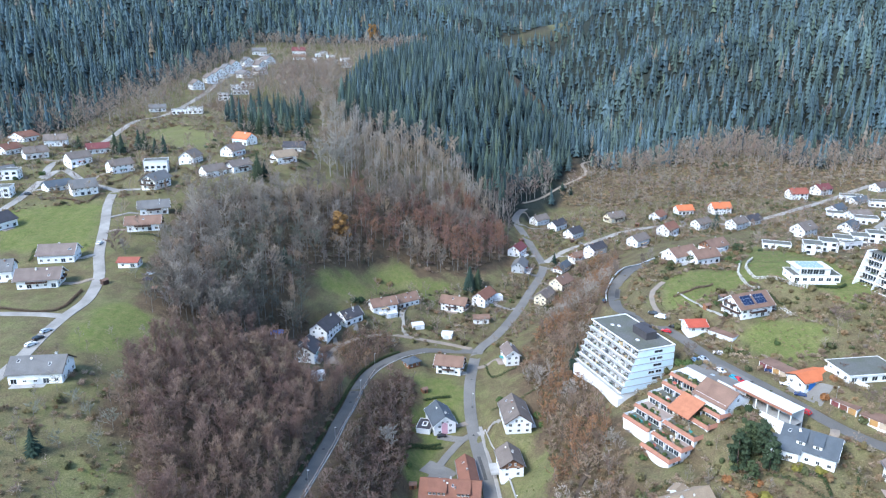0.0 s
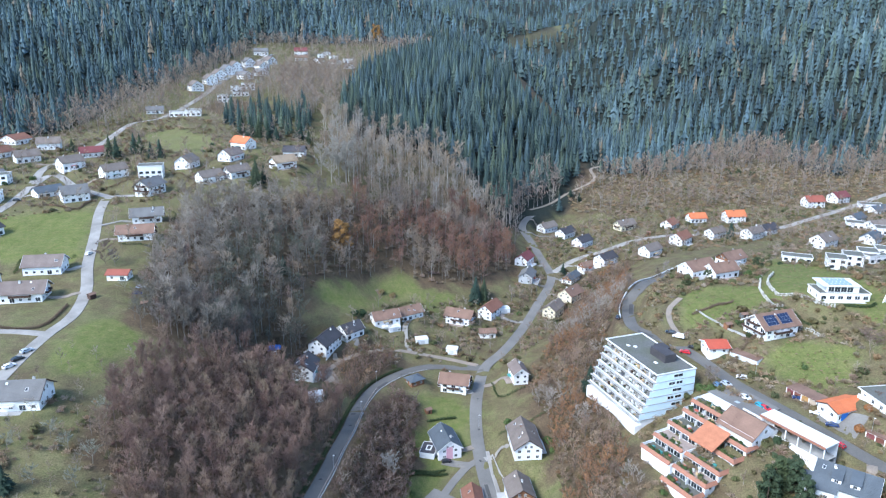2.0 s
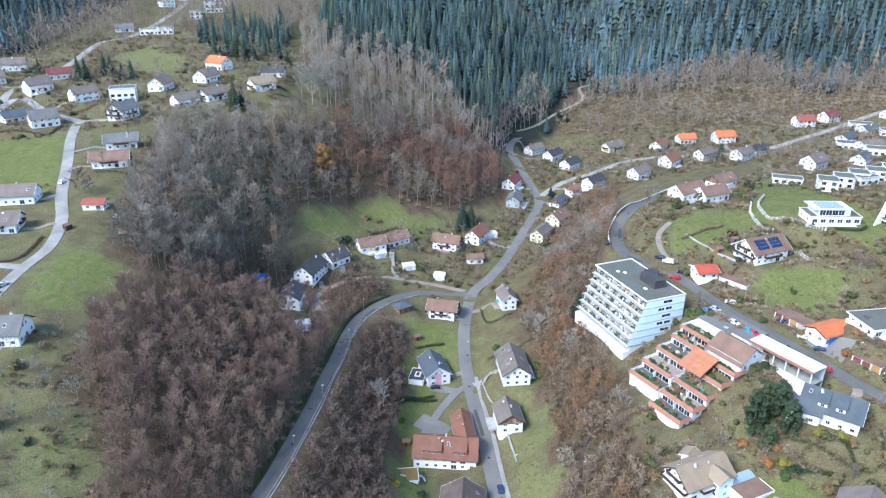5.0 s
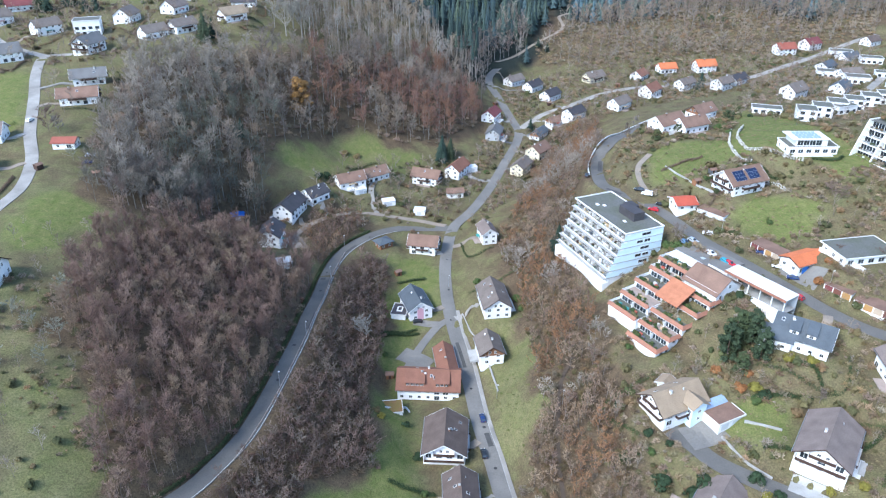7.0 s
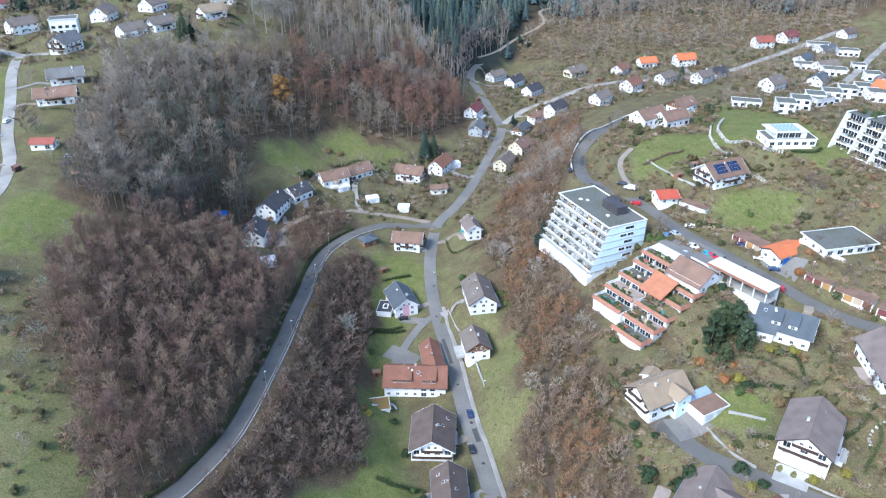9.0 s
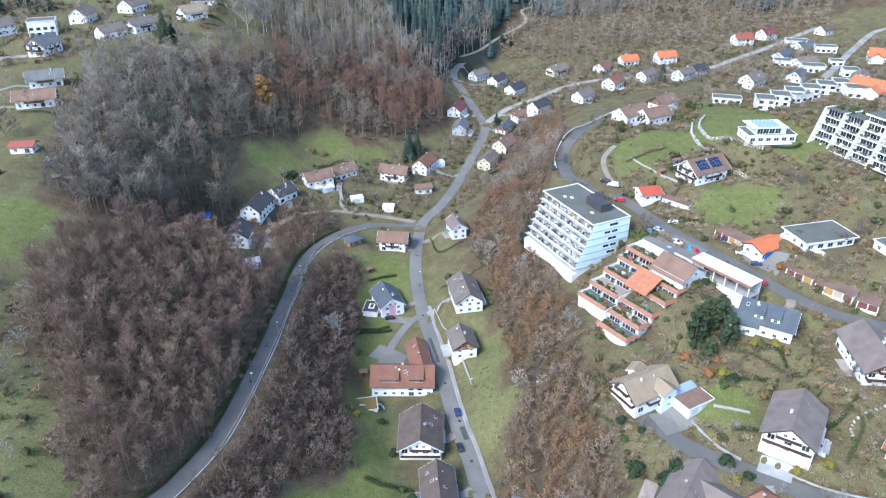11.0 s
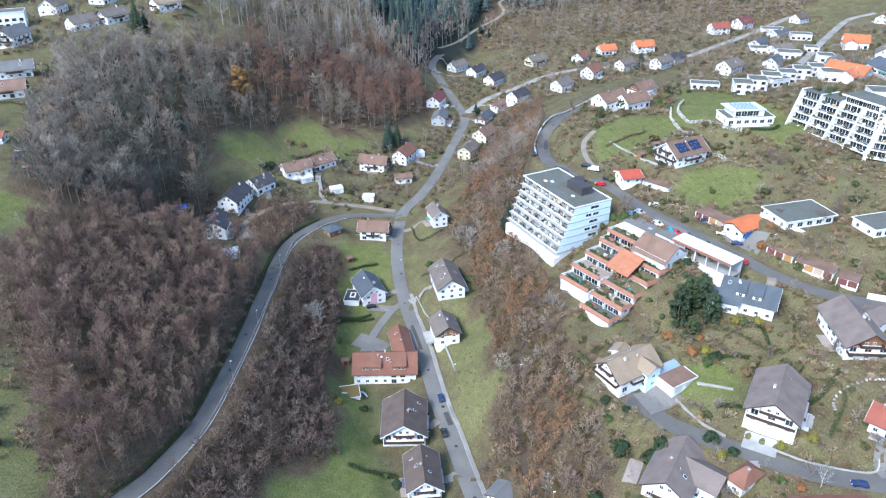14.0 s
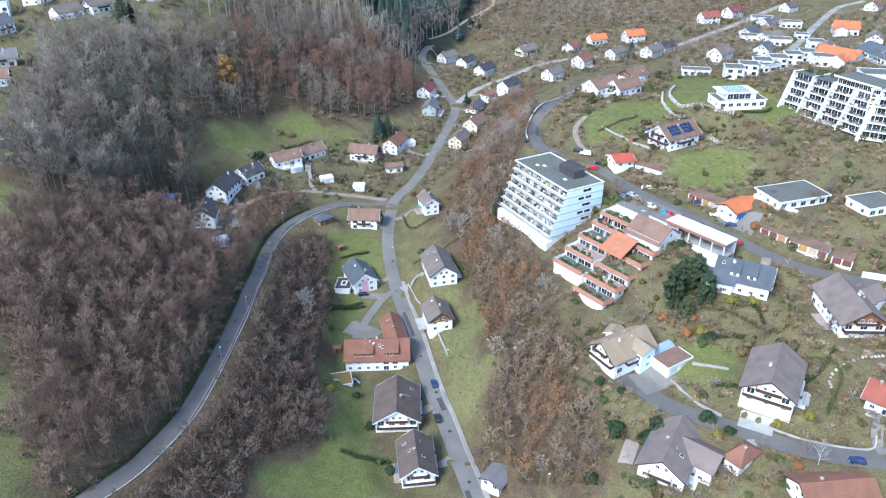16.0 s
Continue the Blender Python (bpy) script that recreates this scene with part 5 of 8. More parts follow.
def brush(seed, n=84):
    """A leafless bush: a dome of many short twigs, thicker outside."""
    rnd = random.Random(seed)
    crown = []
    lumps = [Vector((rnd.uniform(-0.4, 0.4), rnd.uniform(-0.4, 0.4), rnd.uniform(0.0, 0.45))) for _ in range(4)]
    for i in range(n):
        d = Vector((rnd.gauss(0, 1), rnd.gauss(0, 1), abs(rnd.gauss(0.35, 0.8)))).normalized()
        p = rnd.choice(lumps) + d * rnd.uniform(0.1, 0.5)
        spike(crown, p, d + Vector((rnd.uniform(-0.6, 0.6), rnd.uniform(-0.6, 0.6), rnd.uniform(-0.1, 0.7))), rnd.uniform(0.28, 0.6), 0.15, rnd)
    return [], crown


def leafy_tree(seed, h=12.0, r=4.0, low=0.12, lumps=16, leaves=110, leaf=0.2):
    """A full round-headed tree: trunk, limbs and a crown of many leaf clumps with gaps between them."""
    rnd = random.Random(seed)
    wood, crown = [], []
    stick(wood, Vector((0, 0, -0.8)), Vector((rnd.uniform(-0.4, 0.4), rnd.uniform(-0.4, 0.4), h * 0.8)), h * 0.018, 0.05, 5)
    for k in range(lumps):
        t = low + (0.9 - low) * (k + rnd.random()) / lumps
        a = k * 2.4 + rnd.uniform(-0.5, 0.5)
        wide = r * math.sqrt(max(0.05, 1 - ((t - 0.4) / 0.62) ** 2))
        c = Vector((math.cos(a) * wide * rnd.uniform(0.45, 0.8), math.sin(a) * wide * rnd.uniform(0.45, 0.8), h * t))
        size = r * rnd.uniform(0.34, 0.5)
        for q in bush(seed * 31 + k, size, leaves, leaf)[1]:
            crown.append(tuple(p + c - Vector((0, 0, size * 0.5)) for p in q))
    return tri_array(wood), tri_array(crown)


def tri_array(tris):
    return np.array([[tuple(p) for p in t] for t in tris], np.float32).reshape(-1, 9) if tris else np.zeros((0, 9), np.float32)


def tint_mesh(name, tris, tints, material):
    """One mesh of loose faces (n x 9 floats) with a tint for each face."""
    me = bpy.data.meshes.new(name)
    n = len(tris)
    me.vertices.add(n * 3)
    me.vertices.foreach_set("co", tris.astype(np.float32).ravel())
    me.loops.add(n * 3)
    me.loops.foreach_set("vertex_index", np.arange(n * 3, dtype=np.int32))
    me.polygons.add(n)
    me.polygons.foreach_set("loop_start", np.arange(0, n * 3, 3, dtype=np.int32))
    me.polygons.foreach_set("loop_total", np.full(n, 3, np.int32))
    me.update(calc_edges=True)
    at = me.color_attributes.new("tint", "FLOAT_COLOR", "POINT")
    c = np.repeat(np.concatenate([tints, np.ones((n, 1))], 1), 3, axis=0).astype(np.float32)
    at.data.foreach_set("color", c.ravel())
    me.materials.append(material)
    return me


def forest(name, templates, spots, tints, label, category, woodtint, material=None):
    """Many trees joined into one crown mesh and one trunk mesh. spots: x, y, z, size; tints: n x 3."""
    rng = np.random.default_rng(len(spots) + len(name))
    which = rng.integers(0, len(templates), len(spots))
    turn = rng.uniform(0, 2 * np.pi, len(spots))
    slim = rng.uniform(0.8, 1.2, len(spots))
    crowns, woods, ct, wt = [], [], [], []
    for k, (wood, crown) in enumerate(templates):
        idx = np.where(which == k)[0]
        for arr, outs, outt, tt in ((crown, crowns, ct, tints), (wood, woods, wt, None)):
            if not len(arr) or not len(idx):
                continue
            p = arr.reshape(-1, 3)
            c, s = np.cos(turn[idx])[:, None], np.sin(turn[idx])[:, None]
            sc, sl = spots[idx, 3][:, None], (spots[idx, 3] * slim[idx])[:, None]
            x = (p[:, 0] * c - p[:, 1] * s) * sl + spots[idx, 0][:, None]
            y = (p[:, 0] * s + p[:, 1] * c) * sl + spots[idx, 1][:, None]
            z = p[:, 2] * sc + spots[idx, 2][:, None]
            outs.append(np.stack([x, y, z], 2).reshape(-1, 9))
            t = (tints[idx] if tt is not None else np.tile(np.array(woodtint), (len(idx), 1)) * rng.uniform(0.7, 1.3, (len(idx), 1)))
            outt.append(np.repeat(t, len(arr), axis=0))
    root = tagged(new(name, tint_mesh(name, np.concatenate(crowns), np.concatenate(ct), material or TWIG)), label, category, kind="stuff")
    if woods:
        w = new("trunks", tint_mesh("trunks", np.concatenate(woods), np.concatenate(wt), BARK))
        w.parent = root
        w["kind"] = "stuff"
    return root


RNG = np.random.default_rng(7)


def scatter(poly, step, jitter=0.45, clear=1.0):
    """Places inside a plan outline, on a jittered grid, off the roads and plots."""
    p = np.array(poly)
    xs, ys = np.arange(p[:, 0].min(), p[:, 0].max(), step), np.arange(p[:, 1].min(), p[:, 1].max(), step)
    x, y = [a.ravel() for a in np.meshgrid(xs, ys)]
    x, y = x + RNG.uniform(-jitter, jitter, x.shape) * step, y + RNG.uniform(-jitter, jitter, x.shape) * step
    m = inside(x, y, poly)
    x, y = x[m], y[m]
    return free(x, y, clear)


# open ground before the houses at the edge of the wood
CLEARED = [(-64, 307, 13), (-54, 283, 9), (-84, 327, 8), (-85, 331, 7), (-124, 262, 9)]


def free(x, y, clear=1.0):
    keep = np.ones(x.shape, bool)
    for rp, _, rw in LINES.values():
        lo, hi = rp.min(0) - 12, rp.max(0) + 12
        near = (x > lo[0]) & (x < hi[0]) & (y > lo[1]) & (y < hi[1])
        if near.any():
            d, _ = near_line(x[near], y[near], rp)
            keep[np.where(near)[0][d < rw / 2 + clear]] = False
    for px, py, _, pr in PLOTS:
        keep &= np.hypot(x - px, y - py) > pr * 0.95
    for px, py, pr in CLEARED:
        keep &= np.hypot(x - px, y - py) > pr
    return x[keep], y[keep]


def spots_at(x, y, lo, hi, skew=1.0):
    return np.stack([x, y, ground(x, y), lo + (hi - lo) * RNG.random(x.shape) ** skew], 1)


def tinted(n, *cols, spread=0.18):
    """Random blends of the given colours with a change of lightness."""
    w = RNG.dirichlet(np.ones(len(cols)) * 0.6, n)
    return (w @ np.array(cols)) * RNG.uniform(1 - spread, 1 + spread, (n, 1))


BARE = [tuple(tri_array(t) for t in bare_tree(s, 14, 3.2, 15, 7, 7, 0.11, 0.3, 1.4, 0.78)) for s in range(6)]
GULLY = [tuple(tri_array(t) for t in bare_tree(300 + s, 17, 4.6, 16, 6, 6, 0.2, 0.3, 1.0, 1.1)) for s in range(5)]
LIGHT = [tuple(tri_array(t) for t in bare_tree(10 + s, 12, 4.4, 10, 5, 5, 0.13, 0.2, 0.75, 1.3)) for s in range(4)]
SLIM = [tuple(tri_array(t) for t in bare_tree(20 + s, 26, 3.4, 11, 6, 5, 0.24, 0.55, 1.3, 1.2)) for s in range(4)]
SHRUB = [tuple(tri_array(t) for t in bare_tree(40 + s, 7.5, 3.0, 13, 6, 5, 0.08, 0.06, 0.9, 1.15)) for s in range(5)]
FIRS = [tuple(tri_array(t) for t in fir(s, 22, 5.0, 7, 6)) for s in range(5)]
FAR_TREES = [tuple(tri_array(t) for t in bare_tree(50 + s, 13, 4.6, 10, 5, 3, 0.16, 0.22, 0.8, 1.8)) for s in range(4)]
FAR_FIRS = [(np.zeros((0, 9), np.float32), tri_array(fir(30 + s, 21.0, 6.2, 4, 4)[1])) for s in range(4)]
HILL_FIRS = [(np.zeros((0, 9), np.float32), tri_array(fir(70 + s, 21.0, 5.0, 5, 5)[1])) for s in range(5)]
STEM_FIRS = [tuple(tri_array(t) for t in fir(60 + s, 35, 3.1, 7, 6, 0.52)) for s in range(3)]
BRUSH = [tuple(tri_array(t) for t in brush(400 + s)) for s in range(6)]
BUSHES = [tuple(tri_array(t) for t in bush(s)) for s in range(5)]
PURPLE, GREYTWIG, TAN = (0.215, 0.148, 0.122), (0.285, 0.25, 0.205), (0.27, 0.205, 0.14)
# the bluest fir tint has the hills' bluish haze put into its colour
FIR_DARK, FIR_HAZE_BLUE, FIR_OLIVE = (0.04, 0.062, 0.06), (0.07, 0.106, 0.124), (0.08, 0.104, 0.07)



def patchy(x, y, a, b, phase=0.0):
    """A slow change from place to place, 0 to 1, for stands of one kind."""
    return 0.5 + 0.25 * (np.sin(x / a + phase + 1.6 * np.sin(y / b)) + np.sin(y / a - phase + 1.3 * np.sin(x / b)))


x, y = scatter(WOOD_WEST, 4.0, clear=1.4)
sp = spots_at(x, y, 0.65, 1.15)
tn = tinted(len(sp), (0.185, 0.118, 0.097), (0.185, 0.118, 0.097), PURPLE, TAN, spread=0.18)
forest("beech_wood", BARE, sp, tn, "bare purple-brown beech wood on the slope above the road", "wood", (0.15, 0.118, 0.10))
x, y = scatter(WOOD_WEST, 3.4, clear=0.8)
sp = spots_at(x, y, 1.0, 2.2)
forest("beech_undergrowth", BRUSH, sp, tinted(len(sp), PURPLE, (0.15, 0.085, 0.07), TAN), "low leafless undergrowth in the beech wood", "scrub", (0.2, 0.17, 0.15))
x, y = scatter(WOOD_GULLY, 5.4, clear=2.2)
sp = spots_at(x, y, 0.6, 1.15)
tn = tinted(len(sp), PURPLE, GREYTWIG, TAN, (0.16, 0.14, 0.13), spread=0.25)
pale = (x < -92) & (RNG.random(len(x)) < 0.7)
tn[pale] = tinted(pale.sum(), (0.285, 0.25, 0.208), (0.235, 0.205, 0.172))
ivy = (x > -112) & (x < -62) & (y > 300) & (y < 405) & (RNG.random(len(x)) < 0.6)
tn[ivy] = tinted(ivy.sum(), (0.11, 0.115, 0.085), (0.15, 0.145, 0.12))
russet = (x > -60) & (y > 425) & (patchy(x, y, 14, 9) > 0.5)
tn[russet] = tinted(russet.sum(), (0.23, 0.13, 0.085), (0.19, 0.115, 0.095))
forest("gully_wood", GULLY, sp, tn, "bare grey-brown mixed wood filling the gully", "wood", (0.2, 0.185, 0.165))
x, y = scatter(WOOD_GULLY, 5.0, clear=1.2)
sp = spots_at(x, y, 1.4, 3.0)
forest("gully_undergrowth", BRUSH, sp, tinted(len(sp), PURPLE, (0.12, 0.11, 0.075), TAN), "low undergrowth in the gully wood", "scrub", (0.2, 0.17, 0.15))
x, y = scatter(RIM, 5.0, clear=2.0)
sp = spots_at(x, y, 0.55, 1.0)
forest("rim_trees", GULLY, sp, tinted(len(sp), (0.13, 0.125, 0.10), (0.17, 0.155, 0.13), PURPLE), "dark ivy-grown trees between the two woods", "wood", (0.15, 0.135, 0.115))
x, y = scatter(BANK, 2.3, clear=1.0)
sp = spots_at(x, y, 0.9, 1.9)
forest("bank_undergrowth", BRUSH, sp, tinted(len(sp), (0.14, 0.085, 0.065), (0.11, 0.095, 0.05), PURPLE), "low dark undergrowth on the bank between the roads", "scrub", (0.2, 0.17, 0.15))
x, y = scatter(BANK, 3.2, clear=1.4)
sp = spots_at(x, y, 0.55, 1.15)
forest("bank_scrub", SHRUB, sp, tinted(len(sp), PURPLE, PURPLE, (0.23, 0.2, 0.16), (0.13, 0.085, 0.072), spread=0.3) * 0.9, "bare brown scrub on the bank between the roads", "scrub", (0.13, 0.105, 0.09))
THICKET = [(-59, 331), (-52, 349), (-30, 357), (-26, 353), (-33, 330), (-45, 303), (-50, 305), (-47, 322)]
x, y = scatter(THICKET, 2.8, clear=0.8)
sp = spots_at(x, y, 0.5, 0.9)
forest("lane_thicket", SHRUB, sp, tinted(len(sp), PURPLE, TAN, (0.14, 0.09, 0.08), (0.26, 0.15, 0.08)), "bare brown thicket between the lane and the road", "scrub", (0.2, 0.17, 0.15))
x, y = scatter(EAST_BANK, 3.3, clear=0.8)
k = patchy(x, y, 9, 6, 1.0) + RNG.uniform(-0.25, 0.25, x.shape) > 0.18
x, y = x[k], y[k]
sp = spots_at(x, y, 0.5, 1.2, 1.2)
tn = tinted(len(sp), PURPLE, (0.24, 0.165, 0.11), TAN, spread=0.3)
grey = patchy(x, y, 11, 7) > 0.62
tn[grey] = tinted(grey.sum(), (0.33, 0.29, 0.25), GREYTWIG)
rusty = patchy(x, y, 8, 5, 2.0) > 0.66
tn[rusty] = tinted(rusty.sum(), (0.31, 0.165, 0.085), (0.24, 0.14, 0.085))
forest("hillside_scrub", SHRUB, sp, tn, "bare brown scrub on the slope below the terraces", "scrub", (0.2, 0.17, 0.15))

# firs on the knoll and on the hills round the valley
x, y = scatter(FIR_KNOLL, 6.8, clear=6)
sp = spots_at(x, y, 0.65, 1.2)
edge = y < 590 + 0.25 * np.maximum(0, -x)
forest("knoll_firs", FIRS, sp[~edge], tinted((~edge).sum(), FIR_DARK, FIR_DARK, FIR_HAZE_BLUE, FIR_OLIVE, spread=0.35), "dark green fir wood on the knoll", "fir wood", (0.2, 0.17, 0.15), LEAF)
forest("knoll_edge_firs", STEM_FIRS, sp[edge], tinted(edge.sum(), FIR_DARK, FIR_OLIVE, FIR_DARK), "tall firs with bare pale stems at the knoll's edge", "fir wood", (0.30, 0.27, 0.24), LEAF)
KNOLL_FRONT = [(-95, 585), (-60, 588), (8, 588), (30, 538), (48, 518), (-20, 505), (-60, 480), (-95, 530)]
x, y = scatter(KNOLL_FRONT, 5.6)
sp = spots_at(x, y, 0.7, 1.25)
forest("knoll_wood", LIGHT, sp, tinted(len(sp), PURPLE, TAN, GREYTWIG), "bare brown wood at the foot of the firs", "wood", (0.15, 0.13, 0.115))
KNOLL_FOOT = [(48, 540), (62, 566), (92, 606), (104, 640), (84, 640), (50, 590), (30, 560)]
x, y = scatter(KNOLL_FOOT, 5.5)
sp = spots_at(x, y, 0.8, 1.4)
forest("knoll_foot_trees", FAR_TREES, sp, tinted(len(sp), GREYTWIG, (0.3, 0.27, 0.24), PURPLE), "grey leafless trees at the foot of the fir knoll", "wood", (0.3, 0.28, 0.25))
x, y = scatter(KNOLL_FRONT, 8.5)
sp = spots_at(x, y, 0.7, 1.15)
forest("pale_stems", SLIM, sp, tinted(len(sp), GREYTWIG, (0.27, 0.25, 0.225), TAN), "tall bare trees with pale stems before the firs", "wood", (0.36, 0.34, 0.31))


def hill_side(poly, near, grow):
    """Places in a wide outline, thinner with distance."""
    xs, ys = [], []
    y0, yend = min(q[1] for q in poly), max(q[1] for q in poly)
    yy = y0
    p = np.array(poly)
    while yy < yend:
        step = near + max(0, yy - 600) * grow
        x = np.arange(p[:, 0].min(), p[:, 0].max(), step)
        xs.append(x + RNG.uniform(-0.45, 0.45, x.shape) * step)
        ys.append(yy + RNG.uniform(-0.45, 0.45, x.shape) * step)
        yy += step
    x, y = np.concatenate(xs), np.concatenate(ys)
    m = inside(x, y, poly) & (np.abs(x) < 0.7 * y + 60) & ~inside(x, y, CLEARING)
    return free(x[m], y[m], 4)


EAST_WOOD = [(1100, 600), (480, 632), (393, 629), (336, 630), (289, 666), (251, 663), (205, 646), (144, 649), (127, 671), (112, 700), (120, 760), (139, 814), (110, 870), (60, 985), (60, 2200), (1500, 2200), (1500, 900)]
WEST_WOOD = [(-1100, 520), (-420, 500), (-322, 525), (-292, 560), (-287, 642), (-261, 731), (-246, 819), (-235, 940), (-112, 1000), (-19, 1000), (60, 985), (60, 2200), (-1300, 2200), (-1300, 900)]
for nm, poly in (("east_hill_firs", EAST_WOOD), ("west_hill_firs", WEST_WOOD)):
    x, y = hill_side(poly, 6.6, 0.0090)
    sp = spots_at(x, y, 0.5, 1.25, 1.2)
    nearer = y < 820
    # half the blend is the blue tint, so haze is coloured into these firs
    tn = tinted(len(sp), FIR_DARK, FIR_HAZE_BLUE, FIR_HAZE_BLUE, FIR_OLIVE, spread=0.38)
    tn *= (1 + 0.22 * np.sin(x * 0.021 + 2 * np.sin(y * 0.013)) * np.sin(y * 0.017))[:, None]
    pale = RNG.random(len(sp)) < 0.03
    tn[pale] = tinted(pale.sum(), (0.14, 0.115, 0.08), (0.17, 0.155, 0.13))
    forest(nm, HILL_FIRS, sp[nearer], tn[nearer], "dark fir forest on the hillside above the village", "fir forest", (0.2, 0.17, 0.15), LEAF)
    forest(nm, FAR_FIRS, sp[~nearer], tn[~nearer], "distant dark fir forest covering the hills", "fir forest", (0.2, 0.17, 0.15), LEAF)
# bare fringe along the foot of the fir woods, and round the high hamlet
FRINGE_EAST = [(128, 652), (211, 668), (281, 690), (349, 660), (480, 642), (480, 600), (350, 618), (270, 645), (180, 630)]
FRINGE_WEST = [(-355, 560), (-313, 545), (-262, 562), (-240, 600), (-244, 660), (-240, 740), (-230, 850), (-242, 900), (-262, 790), (-290, 690), (-310, 640), (-360, 600)]
HAMLET_FRONT = [(-160, 650), (-95, 600), (-95, 800), (-60, 900), (-90, 830), (-150, 800), (-205, 700), (-210, 620)]
HAMLET_WOOD = [(-175, 830), (-116, 795), (-95, 700), (-92, 630), (-115, 595), (-140, 628), (-165, 740)]
HAMLET_BACK = [(-250, 925), (-200, 960), (-100, 985), (-20, 985), (-30, 930), (-100, 960), (-190, 930)]
for nm, poly, st in (("fringe_trees", FRINGE_EAST, 5.0), ("cleared_slope_trees", SCRUB, 10.5), ("shoulder_trees", FRINGE_WEST, 7.5), ("hamlet_slope_trees", HAMLET_FRONT, 7.0), ("hamlet_thicket", HAMLET_WOOD, 7.0), ("hamlet_back_trees", HAMLET_BACK, 7.0)):
    x, y = scatter(poly, st)
    sp = spots_at(x, y, 0.7, 1.25)
    forest(nm, FAR_TREES, sp, tinted(len(sp), GREYTWIG, TAN, PURPLE), "bare grey-brown trees along the foot of the firs", "trees", (0.24, 0.22, 0.2))
FIR_GROUP = [(-178, 577), (-168, 616), (-122, 631), (-108, 590), (-118, 556), (-134, 547), (-154, 546)]
x, y = scatter(FIR_GROUP, 8.0)
sp = spots_at(x, y, 0.55, 0.95)
forest("hamlet_firs", FIRS, sp, tinted(len(sp), FIR_DARK, FIR_DARK, FIR_OLIVE), "group of dark firs below the high hamlet", "firs", (0.2, 0.17, 0.15), LEAF)
x, y = scatter(SCRUB, 5.0)
sp = spots_at(x, y, 1.2, 3.2)
k = np.sin(x * 0.09 + 2 * np.sin(y * 0.07)) + np.sin(y * 0.13 + x * 0.05) > -0.5
x, y, sp = x[k], y[k], sp[k]
forest("slope_scrub", BRUSH, sp, tinted(len(sp), TAN, (0.27, 0.155, 0.085), GREYTWIG, (0.18, 0.165, 0.085), (0.3, 0.26, 0.2)), "low brown scrub on the cleared hillside", "scrub", (0.2, 0.17, 0.15))
# scattered leafless trees in gardens and round the hamlets
HAMLET_ALL = [(-300, 640), (-255, 660), (-250, 930), (-60, 985), (-60, 860), (-140, 820), (-170, 700), (-160, 610), (-230, 590)]
SHOULDER_ALL = [(-320, 400), (-160, 340), (-95, 470), (-90, 560), (-250, 640), (-330, 560)]
VALLEY_ALL = [(-75, 330), (-40, 400), (40, 440), (75, 560), (150, 600), (260, 600), (340, 570), (300, 480), (150, 470), (90, 440), (40, 350), (-25, 345)]
EAST_ALL = [(50, 140), (160, 140), (175, 215), (215, 255), (180, 280), (130, 250), (100, 215), (60, 200)]
for nm, poly, st, lo, hi in (("hamlet_trees", HAMLET_ALL, 9.5, 0.5, 1.0), ("shoulder_garden_trees", SHOULDER_ALL, 9.0, 0.35, 0.85), ("valley_garden_trees", VALLEY_ALL, 7.5, 0.3, 0.75), ("hillside_garden_trees", EAST_ALL, 7.5, 0.25, 0.5), ("orchard_trees", [(-130, 150), (-92, 150), (-92, 195), (-114, 225), (-116, 262), (-135, 262), (-150, 215)], 8.5, 0.3, 0.6), ("village_garden_trees", [(180, 330), (260, 300), (400, 480), (330, 560), (220, 470), (170, 410)], 11.0, 0.3, 0.7)):
    x, y = scatter(poly, st, clear=1.5)
    k = np.ones(x.shape, bool)
    for mp in (MEADOW_WEST, MEADOW_TOP, MEADOW_EAST, MEADOW_EAST2, MEADOW_EAST3):
        k &= ~inside(x, y, mp)
    sp = spots_at(x[k], y[k], lo, hi)
    forest(nm, FAR_TREES if "hamlet" in nm or "shoulder" in nm or "valley" in nm or "village" in nm else LIGHT, sp, tinted(len(sp), GREYTWIG, TAN, PURPLE), "leafless trees scattered among houses and gardens", "trees", (0.22, 0.19, 0.17))

# single trees and shrubs in plan: x, y, height
FIR_PLACES = [(60.4, 290.9, 14.0), (17.5, 432.3, 14.0), (22.1, 429.9, 12.0), (79.2, 479.5, 9.0), (199.8, 501.0, 13.0), (-228.6, 493.2, 15.0), (-222.4, 489.9, 14.0), (-214.2, 499.0, 14.0), (-209.9, 498.5, 13.0), (-198.2, 487.2, 12.0), (-193.0, 489.1, 12.0), (-118.6, 448.2, 19.0), (-115.0, 452.8, 12.0), (-111.8, 554.0, 17.0), (-103.5, 543.6, 12.0), (-154.0, 548.9, 15.0), (-146.3, 543.9, 16.0), (-139.2, 541.1, 15.0), (-132.3, 538.9, 15.0), (-126.0, 539.0, 12.0), (-261.3, 508.0, 11.0), (-304.2, 566.5, 12.0), (16.7, 426.9, 15.0), (22.8, 433.5, 12.0), (-120.8, 182.3, 9.0), (106.2, 617.9, 9.0), (96.7, 622.8, 9.0), (113.2, 614.3, 8.0), (-89.3, 381.8, 11.0), (-96.8, 291.4, 8.0)]
YEW_PLACES = [(97.0, 202.6, 14.0), (99.3, 196.9, 10.0), (106.0, 199.5, 14.0), (101.2, 207.4, 16.0), (105.6, 206.1, 13.0)]
PINE_PLACES = [(151.9, 349.2, 10.0), (241.5, 620.6, 11.0), (251.1, 622.3, 10.0), (259.8, 618.7, 10.0), (126.4, 346.3, 7.0)]
OAK_PLACES = [(-64.2, 424.1, 22.0), (-96.0, 1010.0, 24.0)]
